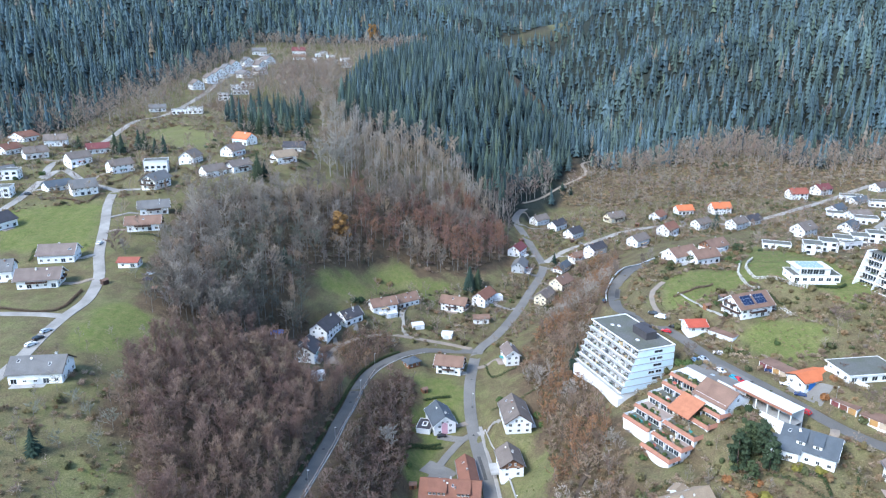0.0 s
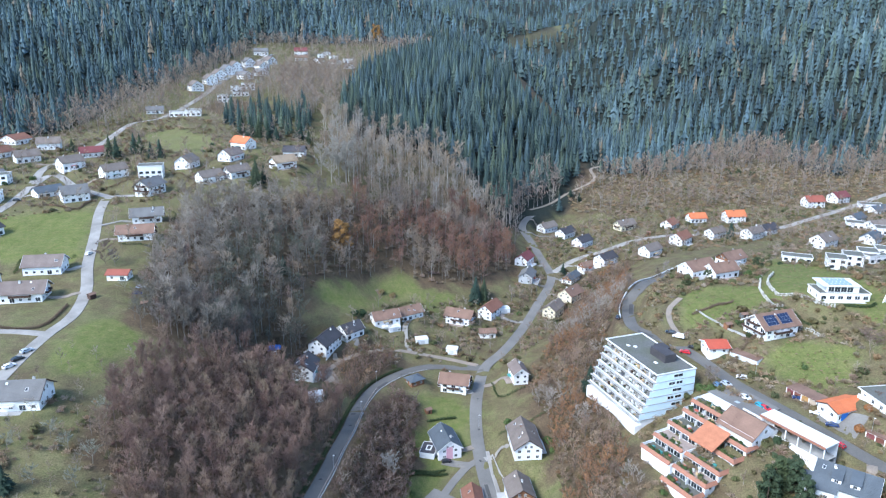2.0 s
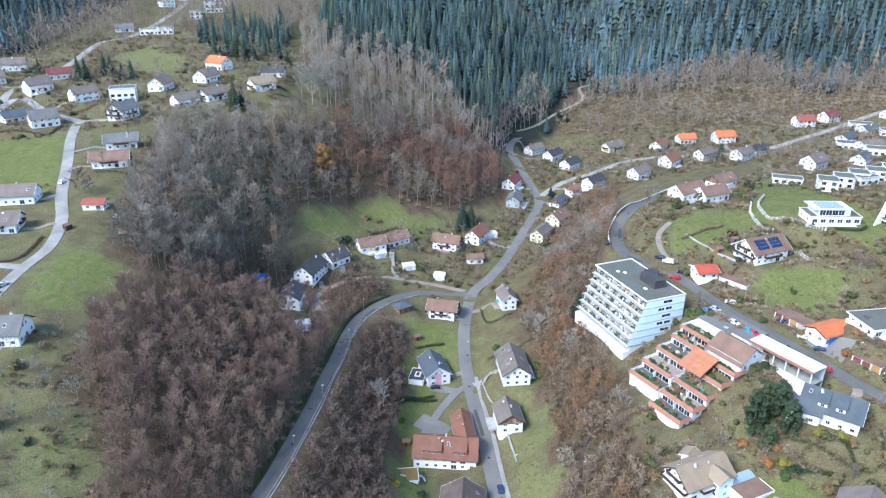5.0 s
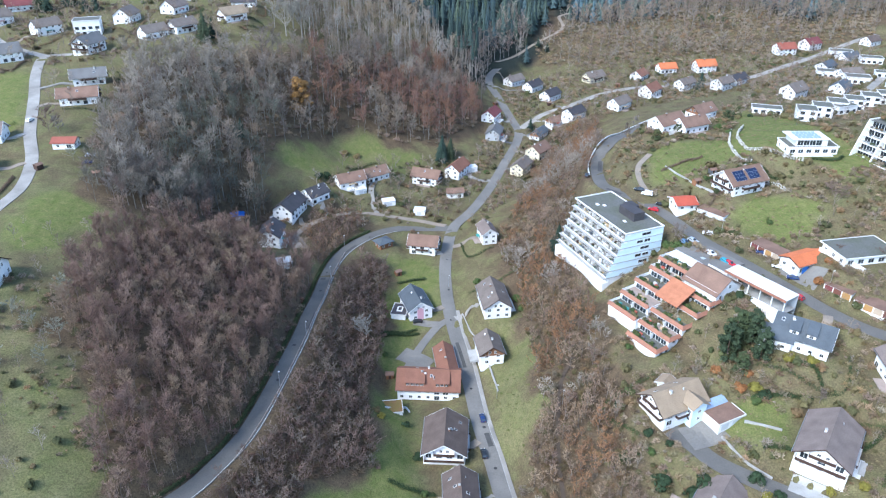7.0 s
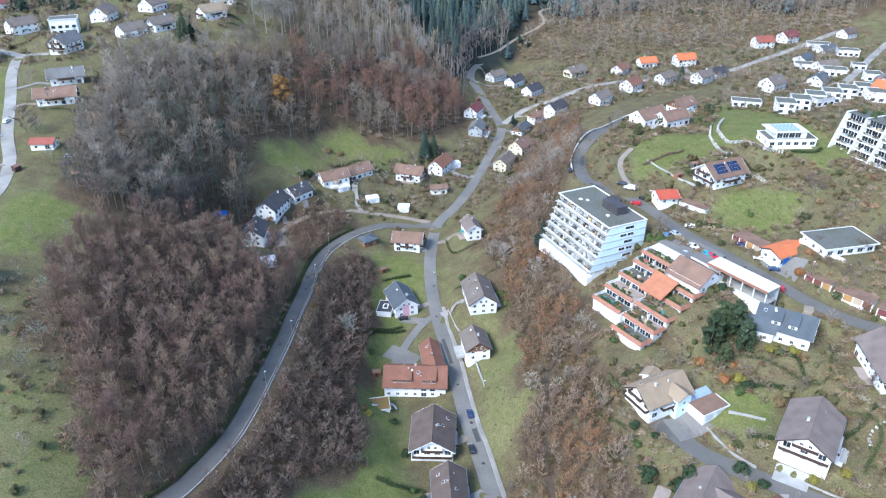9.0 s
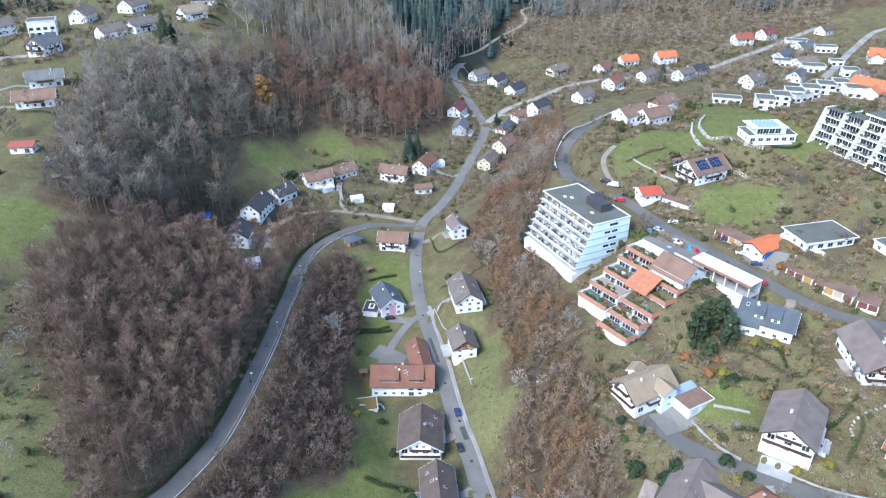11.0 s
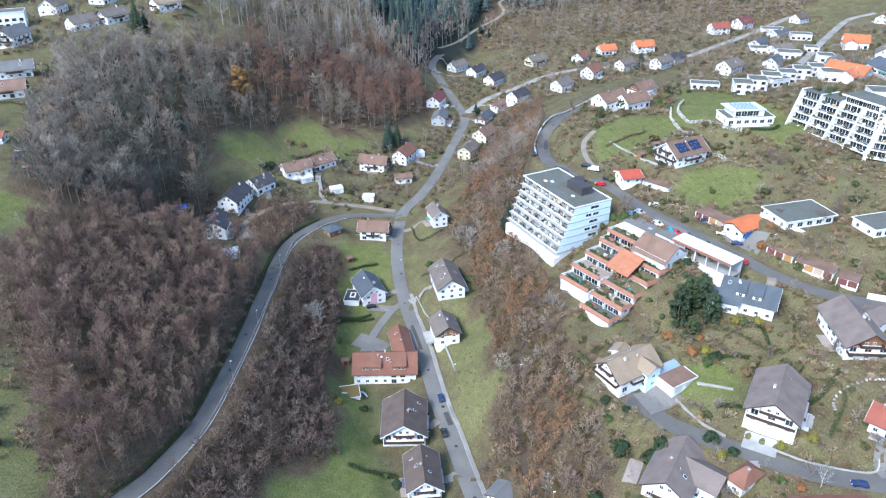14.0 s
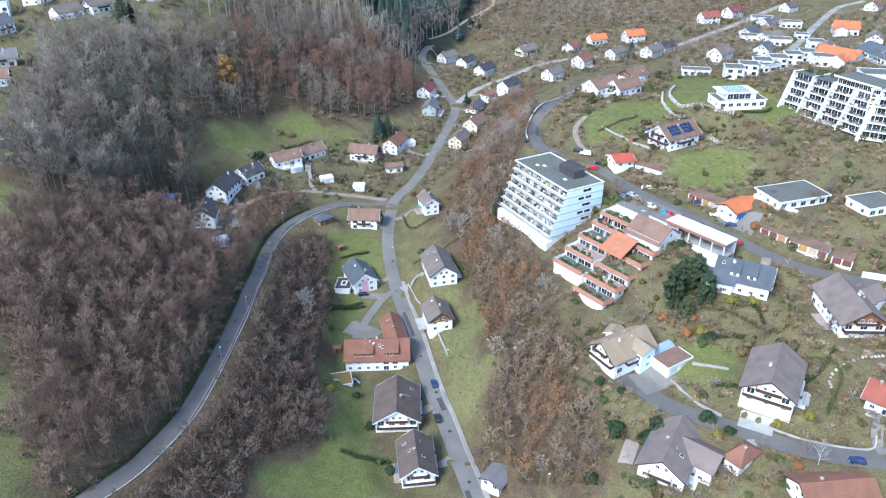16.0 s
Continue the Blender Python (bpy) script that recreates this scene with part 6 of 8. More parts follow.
BIRCH_PLACES = [(-21.1, 255.7, 12.0), (-23.5, 256.3, 10.0), (112.1, 142.3, 7.0)]
BARE_PLACES = [(100.0, 258.3, 8.0), (98.9, 262.8, 7.0), (-155.7, 331.5, 8.0), (-112.7, 283.0, 12.0), (-113.9, 303.6, 13.0), (-116.7, 281.1, 11.0), (30.2, 181.8, 5.0), (118.5, 183.9, 6.0), (109.8, 145.2, 6.0), (87.5, 145.6, 5.0), (133.9, 176.7, 5.0), (130.4, 148.7, 5.0), (234.7, 423.8, 8.0), (106.0, 358.0, 9.0), (112.2, 364.0, 8.0), (93.6, 364.6, 9.0), (169.4, 235.7, 7.0)]
DOME_PLACES = [(164.5, 268.5, 5.0), (162.0, 270.8, 5.0), (-161.0, 333.0, 9.0), (160.6, 231.5, 5.0), (147.0, 237.3, 4.0), (144.4, 224.3, 3.0), (147.9, 219.7, 4.0), (308.1, 682.9, 12.0), (337.1, 661.8, 11.0), (377.3, 706.8, 10.0)]
WILLOW_PLACES = [(-77.1, 479.4, 23.0), (-68.6, 487.5, 25.0), (-84.5, 483.5, 21.0), (-75.0, 497.0, 24.0)]
APPLE_PLACES = [(-112.5, 200.4, 5.0), (-119.2, 203.7, 5.0), (-109.6, 216.9, 6.0), (-104.7, 198.3, 6.0), (-115.7, 186.8, 5.0), (-142.5, 310.2, 5.0), (-105.0, 188.8, 5.0), (-128.0, 196.7, 5.0)]
DARK_BUSHES = [(66.7, 167.8, 3.2), (75.4, 162.5, 3.6), (78.3, 164.0, 3.0), (57.1, 157.1, 2.2), (71.6, 176.6, 1.5), (66.6, 180.8, 1.6), (91.4, 162.4, 2.4), (95.4, 156.9, 2.0), (103.5, 188.1, 2.2), (61.5, 195.5, 1.7), (3.0, 182.0, 2.0), (-1.9, 201.4, 1.8), (-5.9, 215.5, 1.6), (108.7, 224.3, 2.0), (-165.3, 513.7, 2.0), (-267.3, 437.7, 2.0), (-249.4, 459.1, 2.0), (-47.3, 385.7, 3.0), (-51.5, 379.9, 2.6), (-91.0, 296.5, 1.8), (-27.2, 378.4, 2.0), (179.8, 383.8, 1.5)]
GREEN_BUSHES = [(100.3, 186.9, 1.8), (103.2, 145.6, 1.6), (42.7, 280.2, 2.4), (43.5, 271.3, 2.0), (-0.2, 185.2, 1.6), (95.9, 260.3, 2.2), (97.8, 256.6, 2.4), (133.8, 248.6, 2.0), (135.8, 264.3, 1.5), (123.6, 299.3, 1.2), (26.6, 297.0, 2.0), (-14.1, 253.9, 1.5), (-2.9, 238.3, 1.2), (71.1, 219.2, 1.6), (66.3, 176.5, 1.5), (-124.1, 461.0, 1.7), (-166.4, 497.1, 1.6), (-256.8, 448.3, 2.2), (43.1, 416.7, 1.8), (152.6, 359.9, 2.2), (149.5, 341.5, 2.0), (200.8, 609.5, 2.0)]
YELLOW_BUSHES = [(92.0, 156.4, 1.6), (101.9, 190.7, 2.4), (113.3, 196.0, 2.2), (119.8, 194.1, 2.0), (116.5, 154.9, 1.8), (109.4, 156.7, 1.5), (14.1, 203.1, 1.7), (-14.3, 215.2, 1.6)]
RUSSET_BUSHES = [(98.0, 192.0, 2.0), (107.1, 143.0, 1.5), (136.7, 227.2, 1.8), (142.2, 232.0, 1.6), (92.8, 199.4, 2.0), (101.6, 196.2, 1.8)]
BROWN_BUSHES = [(-16.1, 218.8, 1.7), (-40.0, 415.0, 2.6), (-33.0, 414.8, 2.2)]
HEDGE_A = [(-16.2, 262.5), (-8.4, 267.9), (-0.3, 269.5)]
HEDGE_B = [(3.6, 306.3), (-8.7, 302.7)]
HEDGE_C = [(3.3, 185.6), (-5.3, 184.9), (-11.1, 186.3)]
HEDGE_D = [(-184.0, 274.4), (-167.2, 269.6), (-157.6, 273.4), (-158.4, 292.0)]
HEDGE_E = [(112.8, 195.0), (118.9, 192.2), (120.3, 187.6)]
HEDGE_F = [(108.6, 311.2), (120.4, 315.4), (128.7, 318.0)]
HEDGE_G = [(130.0, 287.8), (118.8, 280.5), (113.2, 274.8)]
HEDGE_H = [(164.1, 294.1), (173.2, 292.4), (178.7, 295.7)]
HEDGE_I = [(180.1, 284.6), (186.7, 273.0), (193.0, 260.3)]
HEDGE_J = [(-227.7, 405.0), (-207.0, 399.5), (-203.4, 412.0)]
HEDGE_K = [(-218.9, 436.6), (-204.4, 431.8)]
HEDGE_L = [(96.8, 171.0), (104.0, 168.5)]
HEDGE_M = [(102.6, 142.8), (109.7, 139.3)]
HEDGE_N = [(-7.7, 373.6), (14.6, 363.6)]
HEDGE_O = [(100.6, 188.4), (108.7, 187.3), (116.5, 185.2)]
HEDGE_P = [(116.7, 165.6), (126.1, 168.6), (133.2, 171.9)]
HEDGE_R = [(-16.1, 264.4), (-9.5, 268.8), (-1.4, 271.9)]
STONES_A = [(161.4, 352.7), (150.1, 333.3), (147.5, 317.7), (151.4, 306.2), (156.5, 295.8), (161.9, 291.9)]
STONES_B = [(151.3, 343.3), (143.2, 325.0), (142.1, 311.1), (144.8, 305.5)]
STONES_C = [(143.8, 294.7), (147.4, 286.5), (148.2, 280.3)]
STONES_D = [(128.0, 162.1), (129.8, 166.6), (135.5, 167.8), (144.8, 166.7)]
WALL_A = [(87.4, 177.7), (91.2, 169.7), (96.2, 163.0)]
WALL_B = [(106.4, 157.0), (112.9, 151.2), (122.5, 145.9), (128.8, 144.1), (131.0, 146.8)]
WALL_C = [(142.5, 240.0), (146.7, 234.1), (149.0, 226.8), (150.1, 224.2)]
WALL_D = [(110.9, 314.0), (116.8, 298.3), (121.8, 285.3)]
WALL_E = [(18.9, 280.3), (21.2, 267.2), (23.6, 260.3)]
WALL_F = [(24.5, 259.3), (25.9, 248.5), (27.8, 233.9), (28.2, 228.3)]
WALL_G = [(95.0, 180.8), (104.4, 176.6)]
WALL_H = [(157.2, 196.8), (162.8, 193.1)]
WALL_I = [(-13.3, 222.7), (-6.4, 227.6), (-4.5, 224.3)]
RAIL = [(-33.8, 317.5), (-36.7, 297.1), (-37.8, 270.6), (-40.2, 252.2), (-42.1, 232.6), (-44.2, 215.4), (-47.3, 198.6), (-51.1, 183.8), (-53.9, 175.4)]
CARS = []
CARS.append((21.5, 217.7, 95, 'n', False))
CARS.append((20.4, 201.4, 95, 'k', False))
CARS.append((97.7, 295.5, 150, 'w', True))
CARS.append((102.2, 289.7, 150, 'k', False))
CARS.append((95.6, 299.9, 150, 'k', False))
CARS.append((112.5, 264.1, 155, 'w', False))
CARS.append((101.2, 258.0, -60, 'b', False))
CARS.append((104.5, 258.7, -60, 's', False))
CARS.append((107.5, 248.6, -60, 'w', False))
CARS.append((103.9, 245.3, -60, 's', False))
CARS.append((110.8, 243.3, -60, 'c', False))
CARS.append((111.9, 241.6, -60, 'r', False))
CARS.append((126.5, 248.1, 160, 'n', False))
CARS.append((128.6, 239.3, 160, 'w', False))
CARS.append((130.9, 232.6, 160, 'n', False))
CARS.append((127.3, 221.3, 120, 'r', False))
CARS.append((-0.5, 276.7, 10, 'k', False))
CARS.append((121.9, 141.0, 160, 'n', False))
CARS.append((-151.8, 239.3, 60, 'w', False))
CARS.append((-151.8, 244.4, 60, 'k', False))
CARS.append((-152.1, 250.6, 60, 's', False))
CARS.append((-173.0, 342.5, 85, 'w', False))
CARS.append((-138.1, 316.3, 10, 's', False))
CARS.append((-136.9, 310.2, 10, 'n', False))
CARS.append((-246.2, 411.7, 10, 'k', False))
CARS.append((-232.8, 418.5, 10, 'k', False))
CARS.append((97.5, 285.2, 150, 'r', False))
CARS.append((35.2, 420.8, 10, 's', False))
CARS.append((79.5, 326.9, 70, 'k', False))
CARS.append((-246.4, 502.0, 20, 'k', False))
CARS.append((-236.0, 496.7, 20, 'r', False))

# ---------------------------------------------------------------- single trees, each a thing with its trunk and crown


def single(name, label, category, wood, crown, woodtint, crowntint, crownmat=None, group=""):
    """A tree to copy: an Empty at its foot with trunk and crown."""
    root = tagged(new(name), label, category, group)
    w = new("trunk", tint_mesh("trunk", wood, np.tile(woodtint, (len(wood), 1)), BARK))
    c = new("crown", tint_mesh("crown", crown, np.tile(crowntint, (len(crown), 1)), crownmat or TWIG))
    w.parent = c.parent = root
    return root


def plant_out(protos, places, base):
    """Copies of the prototypes at the places, sized by height; the first places take the prototypes themselves."""
    for i, (x, y, h) in enumerate(places):
        z = float(ground(x, y)[0])
        s = h / base * RNG.uniform(0.92, 1.08)
        turn = RNG.uniform(0, 360)
        m = pose(x, y, z, 0, 0, turn)
        if i < len(protos):
            ob = protos[i]
            ob.matrix_basis = m
        else:
            ob = copy_thing(protos[i % len(protos)], m)
        ob.scale = (s, s, s)


FINE_FIRS = [tuple(tri_array(t) for t in fir(80 + s, 16, 6.4, 11, 9, 0.03)) for s in range(3)]
plant_out([single("fir_tree", "dark green fir standing between the houses", "fir tree", w, c, (0.14, 0.10, 0.08), t, LEAF, "firs by the houses") for (w, c), t in zip(FINE_FIRS, ((0.028, 0.045, 0.032), (0.034, 0.055, 0.042), (0.045, 0.06, 0.035)))], FIR_PLACES, 16)
plant_out([single("conifer", "broad dense dark green conifer beside the terraces", "conifer", *leafy_tree(90 + q, 12, 3.1, 0.08, 22, 150, 0.18), (0.14, 0.10, 0.08), t, LEAF, "dense conifers") for q, t in enumerate(((0.045, 0.064, 0.036), (0.062, 0.082, 0.04)))], YEW_PLACES, 12)


def pine(seed, h=10.0):
    wood, _ = bare_tree(seed, h, 3.0, 7, 1, 0, 0.14, 0.4, 0.7)
    crown = []
    rnd = random.Random(seed)
    for k in range(9):
        a, rr = rnd.uniform(0, 6.28), rnd.uniform(0.2, 2.4)
        c = Vector((math.cos(a) * rr, math.sin(a) * rr, h * rnd.uniform(0.5, 0.95)))
        for t in bush(seed * 10 + k, 1.5, 60, 0.2)[1]:
            crown.append(tuple(p + c for p in t))
    return tri_array(wood), tri_array(crown)


plant_out([single("pine_tree", "olive-green pine with a broken crown", "pine tree", *pine(s), (0.16, 0.11, 0.08), (0.055, 0.07, 0.035), LEAF) for s in (3, 4)], PINE_PLACES, 10)
BIG_BARE = [tuple(tri_array(t) for t in bare_tree(120 + s, 12, 4.4, 16, 9, 9, 0.15, 0.22, 0.8)) for s in range(4)]
plant_out([single("oak_tree", "oak holding its ochre autumn leaves in the bare wood", "oak", *leafy_tree(140, 16, 5.0, 0.2, 18, 120, 0.17), (0.2, 0.15, 0.1), (0.24, 0.135, 0.05), LEAF)], OAK_PLACES, 16)
plant_out([single("birch_tree", "bare birch with a white trunk beside the gardens", "birch", *BIG_BARE[0], (0.55, 0.54, 0.5), (0.26, 0.25, 0.23))], BIRCH_PLACES, 12)
plant_out([single("bare_tree", "bare grey-brown tree without leaves", "tree", *b, (0.19, 0.165, 0.145), t, group="bare garden trees") for b, t in zip(BIG_BARE[1:], ((0.20, 0.165, 0.14), (0.17, 0.135, 0.115), (0.22, 0.19, 0.17)))], BARE_PLACES, 12)
DOMES = [tuple(tri_array(t) for t in bare_tree(130 + s, 6, 4.2, 20, 9, 8, 0.1, 0.06, 0.5)) for s in range(2)]
plant_out([single("bare_shrub", "large rounded leafless brown shrub", "shrub", *b, (0.17, 0.13, 0.11), (0.17, 0.125, 0.105), group="leafless shrubs") for b in DOMES], DOME_PLACES, 6)
plant_out([single("willow_tree", "wide bare pale grey willow on the rim of the wood", "willow", *[tri_array(t) for t in bare_tree(150, 16, 6.0, 20, 10, 9, 0.3, 0.2, 0.9)], (0.26, 0.24, 0.21), (0.27, 0.25, 0.215))], WILLOW_PLACES, 16)
plant_out([single("apple_tree", "small bare lichen-grey fruit tree on the meadow", "fruit tree", *[tri_array(t) for t in bare_tree(160, 5, 3.0, 14, 8, 7, 0.1, 0.3, 0.5)], (0.2, 0.19, 0.16), (0.24, 0.24, 0.19), group="fruit trees")], APPLE_PLACES, 5)

DENSE = [tri_array(bush(200 + s, 1.0, 420, 0.15)[1]) for s in range(3)]


def shrubs(places, tint, label):
    protos = []
    for i, (x, y, r) in enumerate(places):
        z = float(ground(x, y)[0])
        me = bpy.data.meshes.get("shrub_%s_%d" % (label[:8], i % 3)) or tint_mesh("shrub_%s_%d" % (label[:8], i % 3), DENSE[i % 3], np.tile(tint, (len(DENSE[0]), 1)), LEAF)
        ob = tagged(new("shrub", me), label, "shrub", "garden shrubs")
        ob.matrix_basis = pose(x, y, z - 0.1, 0, 0, RNG.uniform(0, 360))
        ob.scale = (r, r, r * RNG.uniform(0.8, 1.15))


shrubs(DARK_BUSHES, (0.035, 0.055, 0.028), "dark evergreen shrub in the garden")
shrubs(GREEN_BUSHES, (0.07, 0.10, 0.035), "clipped green shrub in the garden")
shrubs(YELLOW_BUSHES, (0.19, 0.17, 0.04), "yellow-green shrub in the garden")
shrubs(RUSSET_BUSHES, (0.26, 0.12, 0.05), "russet autumn shrub on the slope")
shrubs(BROWN_BUSHES, (0.17, 0.13, 0.06), "brown leafy shrub on the meadow")


def hedge(line, tint, h=1.3, w=0.7, label="clipped garden hedge"):
    """A clipped hedge along a line: a close run of leaf clumps."""
    rp = densify(line, 0.5)
    rz = ground(rp[:, 0], rp[:, 1])
    out = []
    for i, (x, y) in enumerate(rp):
        t = DENSE[i % 3][RNG.integers(0, len(DENSE[0]), 70)].reshape(-1, 3)
        q = t * np.array((w, w, h * 0.75)) + np.array((x + RNG.uniform(-0.1, 0.1), y + RNG.uniform(-0.1, 0.1), rz[i] + RNG.uniform(-0.05, 0.1)))
        out.append(q.reshape(-1, 9))
    t = np.concatenate(out)
    tagged(new("hedge", tint_mesh("hedge", t, np.tile(tint, (len(t), 1)) * RNG.uniform(0.8, 1.2, (len(t), 1)), LEAF)), label, "hedge")


for hl in (HEDGE_A, HEDGE_B, HEDGE_C, HEDGE_E, HEDGE_H, HEDGE_L, HEDGE_O, HEDGE_P, HEDGE_R):
    hedge(hl, (0.045, 0.065, 0.028), 1.5, 0.9, "dark green clipped garden hedge")
for hl in (HEDGE_D, HEDGE_F, HEDGE_G, HEDGE_I, HEDGE_J, HEDGE_K, HEDGE_M, HEDGE_N):
    hedge(hl, (0.14, 0.10, 0.07), 1.3, 0.8, "brown beech hedge in winter leaf")

# hedges round the plots, where no road or neighbour is in the way


def plot_hedge(spec, k):
    x, y, _, yaw, L, W = spec[:6]
    rnd = random.Random(k)
    c, s = math.cos(radians(yaw)), math.sin(radians(yaw))
    a, b, t = L / 2 + rnd.uniform(4, 7), W / 2 + rnd.uniform(5, 9), rnd.choice((-1, 1))
    u = rnd.choice((-1, 1))
    local = [(-u * a * rnd.uniform(0.2, 0.8), t * b), (u * a, t * b), (u * a, -t * b * rnd.uniform(-0.2, 0.6))]
    line = densify([(x + p * c - q * s, y + p * s + q * c) for p, q in local], 0.8)
    gx_, gy_ = free(line[:, 0].copy(), line[:, 1].copy(), 1.2)
    if len(gx_) < len(line) or any((np.hypot(line[:, 0] - px, line[:, 1] - py) < 1.1 * pr).any() for px, py, _, pr in PLOTS if math.hypot(px - x, py - y) > 1):
        return
    tint, label = rnd.choice((((0.045, 0.065, 0.028), "dark green clipped hedge round a plot"), ((0.065, 0.085, 0.035), "green clipped hedge round a plot"), ((0.16, 0.105, 0.065), "brown beech hedge round a plot")))
    rz = ground(line[:, 0], line[:, 1])
    h, w = rnd.uniform(0.9, 1.8), rnd.uniform(0.7, 1.0)
    out = []
    for i, (px, py) in enumerate(line):
        q = DENSE[i % 3][RNG.integers(0, len(DENSE[0]), 36)].reshape(-1, 3) * np.array((w, w, h * 0.8)) + np.array((px, py, rz[i]))
        out.append(q.reshape(-1, 9))
    q = np.concatenate(out)
    tagged(new("hedge", tint_mesh("hedge", q, np.tile(tint, (len(q), 1)) * RNG.uniform(0.75, 1.25, (len(q), 1)), LEAF)), label, "hedge")


for k, spec in enumerate(TODO):
    if spec[1] < 600 and spec[6] > 5.5:
        plot_hedge(spec, k)

# loose scrub and tufts over the gardens and slopes
SLOPE_EAST = [(45, 140), (160, 140), (175, 215), (215, 260), (180, 400), (110, 370), (80, 320), (98, 270), (70, 250), (60, 200)]
GARDEN_WEST = [(-290, 330), (-240, 380), (-200, 400), (-150, 420), (-100, 440), (-95, 560), (-260, 600), (-330, 520)]
VALLEY_GARDENS = [(-75, 330), (-40, 400), (40, 440), (75, 560), (150, 590), (260, 590), (340, 560), (300, 480), (150, 470), (90, 440), (40, 350), (-25, 345)]
VILLAGE_EAST = [(180, 330), (260, 300), (400, 480), (330, 560), (220, 470), (170, 410)]
SOUTH_WEST = [(-130, 150), (-90, 150), (-88, 195), (-110, 225), (-150, 215)]
MEADOWS = [MEADOW_EAST4, MEADOW_EAST, MEADOW_EAST2, MEADOW_VALLEY, MEADOW_WEST, MEADOW_WEST2, MEADOW_TOP, MEADOW_EAST3]


def off_meadow(x, y):
    k = np.ones(x.shape, bool)
    for poly in MEADOWS:
        k &= ~inside(x, y, poly)
    return x[k], y[k]


def clumped(x, y, phase=0.0):
    """Keeps what stands in irregular thickets."""
    k = np.sin(x * 0.19 + phase + 1.7 * np.sin(y * 0.11)) + np.sin(y * 0.23 - phase + 1.4 * np.sin(x * 0.13)) + RNG.uniform(-0.8, 0.8, x.shape) > -0.25
    return x[k], y[k]


for nm, poly, st, lo, hi in (("slope_shrubs", SLOPE_EAST, 2.1, 0.6, 2.3), ("shoulder_shrubs", GARDEN_WEST, 3.8, 0.9, 2.8), ("valley_shrubs", VALLEY_GARDENS, 3.1, 0.8, 2.7), ("village_shrubs", VILLAGE_EAST, 4.2, 0.6, 2.4), ("orchard_shrubs", SOUTH_WEST, 3.2, 0.5, 2.2)):
    x, y = clumped(*off_meadow(*scatter(poly, st, clear=1.2)))
    sp = spots_at(x, y, lo, hi, 1.5)
    forest(nm, BRUSH, sp, tinted(len(sp), TAN, (0.27, 0.155, 0.085), GREYTWIG, PURPLE, (0.16, 0.145, 0.065), (0.19, 0.17, 0.09), spread=0.35), "low leafless brown shrubs between the gardens", "shrubs", (0.18, 0.14, 0.12))
    x, y = clumped(*off_meadow(*scatter(poly, max(st * 1.7, 4.2) * (1.7 if "orchard" in nm or "shoulder" in nm else 1.0), clear=1.2)), 2.1)
    sp = spots_at(x, y, 0.5, 2.1, 1.6)
    forest(nm.replace("shrubs", "evergreens"), BUSHES, sp, tinted(len(sp), (0.07, 0.085, 0.035), (0.15, 0.135, 0.065), (0.05, 0.065, 0.03), (0.2, 0.13, 0.07)), "small leafy garden bushes and tufts", "bushes", (0.2, 0.15, 0.1), LEAF)
# tufts of rank grass on meadows and banks, and bramble under the woods
TUFTS = [(np.zeros((0, 9), np.float32), tri_array(bush(300 + s, 1.0, 26, 0.33)[1]) * np.tile((1, 1, 0.45), 3).astype(np.float32)) for s in range(3)]
for nm, poly, st, cols in (("meadow_tufts", MEADOW_VALLEY, 2.2, ((0.17, 0.155, 0.07), (0.13, 0.15, 0.05))), ("meadow_tufts", MEADOW_EAST, 2.6, ((0.12, 0.14, 0.05), (0.17, 0.155, 0.07))), ("meadow_tufts", MEADOW_EAST2, 2.6, ((0.12, 0.14, 0.05), (0.16, 0.15, 0.06))),
                           ("bank_brambles", EAST_BANK, 2.2, ((0.19, 0.11, 0.058), (0.14, 0.098, 0.06), (0.10, 0.098, 0.042), (0.21, 0.175, 0.13))), ("hill_brambles", SCRUB, 4.2, ((0.24, 0.145, 0.08), (0.23, 0.185, 0.11), (0.17, 0.16, 0.08))), ("slope_tufts", SLOPE_EAST, 2.6, ((0.2, 0.165, 0.095), (0.18, 0.16, 0.08), (0.19, 0.135, 0.08)))):
    x, y = scatter(poly, st, clear=0.8)
    sp = spots_at(x, y, *((0.8, 2.1, 1.0) if "brambles" in nm else (0.2, 0.7, 1.5)))
    forest(nm, BRUSH if "brambles" in nm else TUFTS, sp, tinted(len(sp), *cols), "rough tufts of winter grass and bramble", "tufts", (0.2, 0.15, 0.1), LEAF)

# dark ivy and bramble along the inner side of the climbing road
rp_w = LINES["west"][0][14:]
d_w = np.gradient(rp_w, axis=0)
d_w /= np.linalg.norm(d_w, axis=1)[:, None]
hedge((rp_w + np.stack([d_w[:, 1], -d_w[:, 0]], 1) * 4.1)[::5].tolist(), (0.06, 0.075, 0.035), 1.4, 1.0, "dark ivy-grown edge of the road")

# ---------------------------------------------------------------- the three terraced apartment blocks


def frame_at(name, x, y, z, yaw, label, category):
    root = tagged(new(name), label, category)
    root.matrix_basis = pose(x, y, z, 0, 0, yaw)
    return root


def slab(name, parent, material, *q, label=""):
    v, f = box(*q)
    return part(name, v, f, material, parent, label)


def glazed(parent, u0, u1, v, z0, z1, bay=1.5):
    """A glazed front facing -y: one frame with its panes."""
    n = max(1, round((u1 - u0) / bay))
    w = (u1 - u0) / n
    for i in range(n):
        fr = shared("window", window_mesh(w * 0.96, z1 - z0)[0], parent, pose(u0 + (i + 0.5) * w, v, (z0 + z1) / 2))
        shared("pane", window_mesh(w * 0.96, z1 - z0)[1], fr, pose(0, 0, 0))




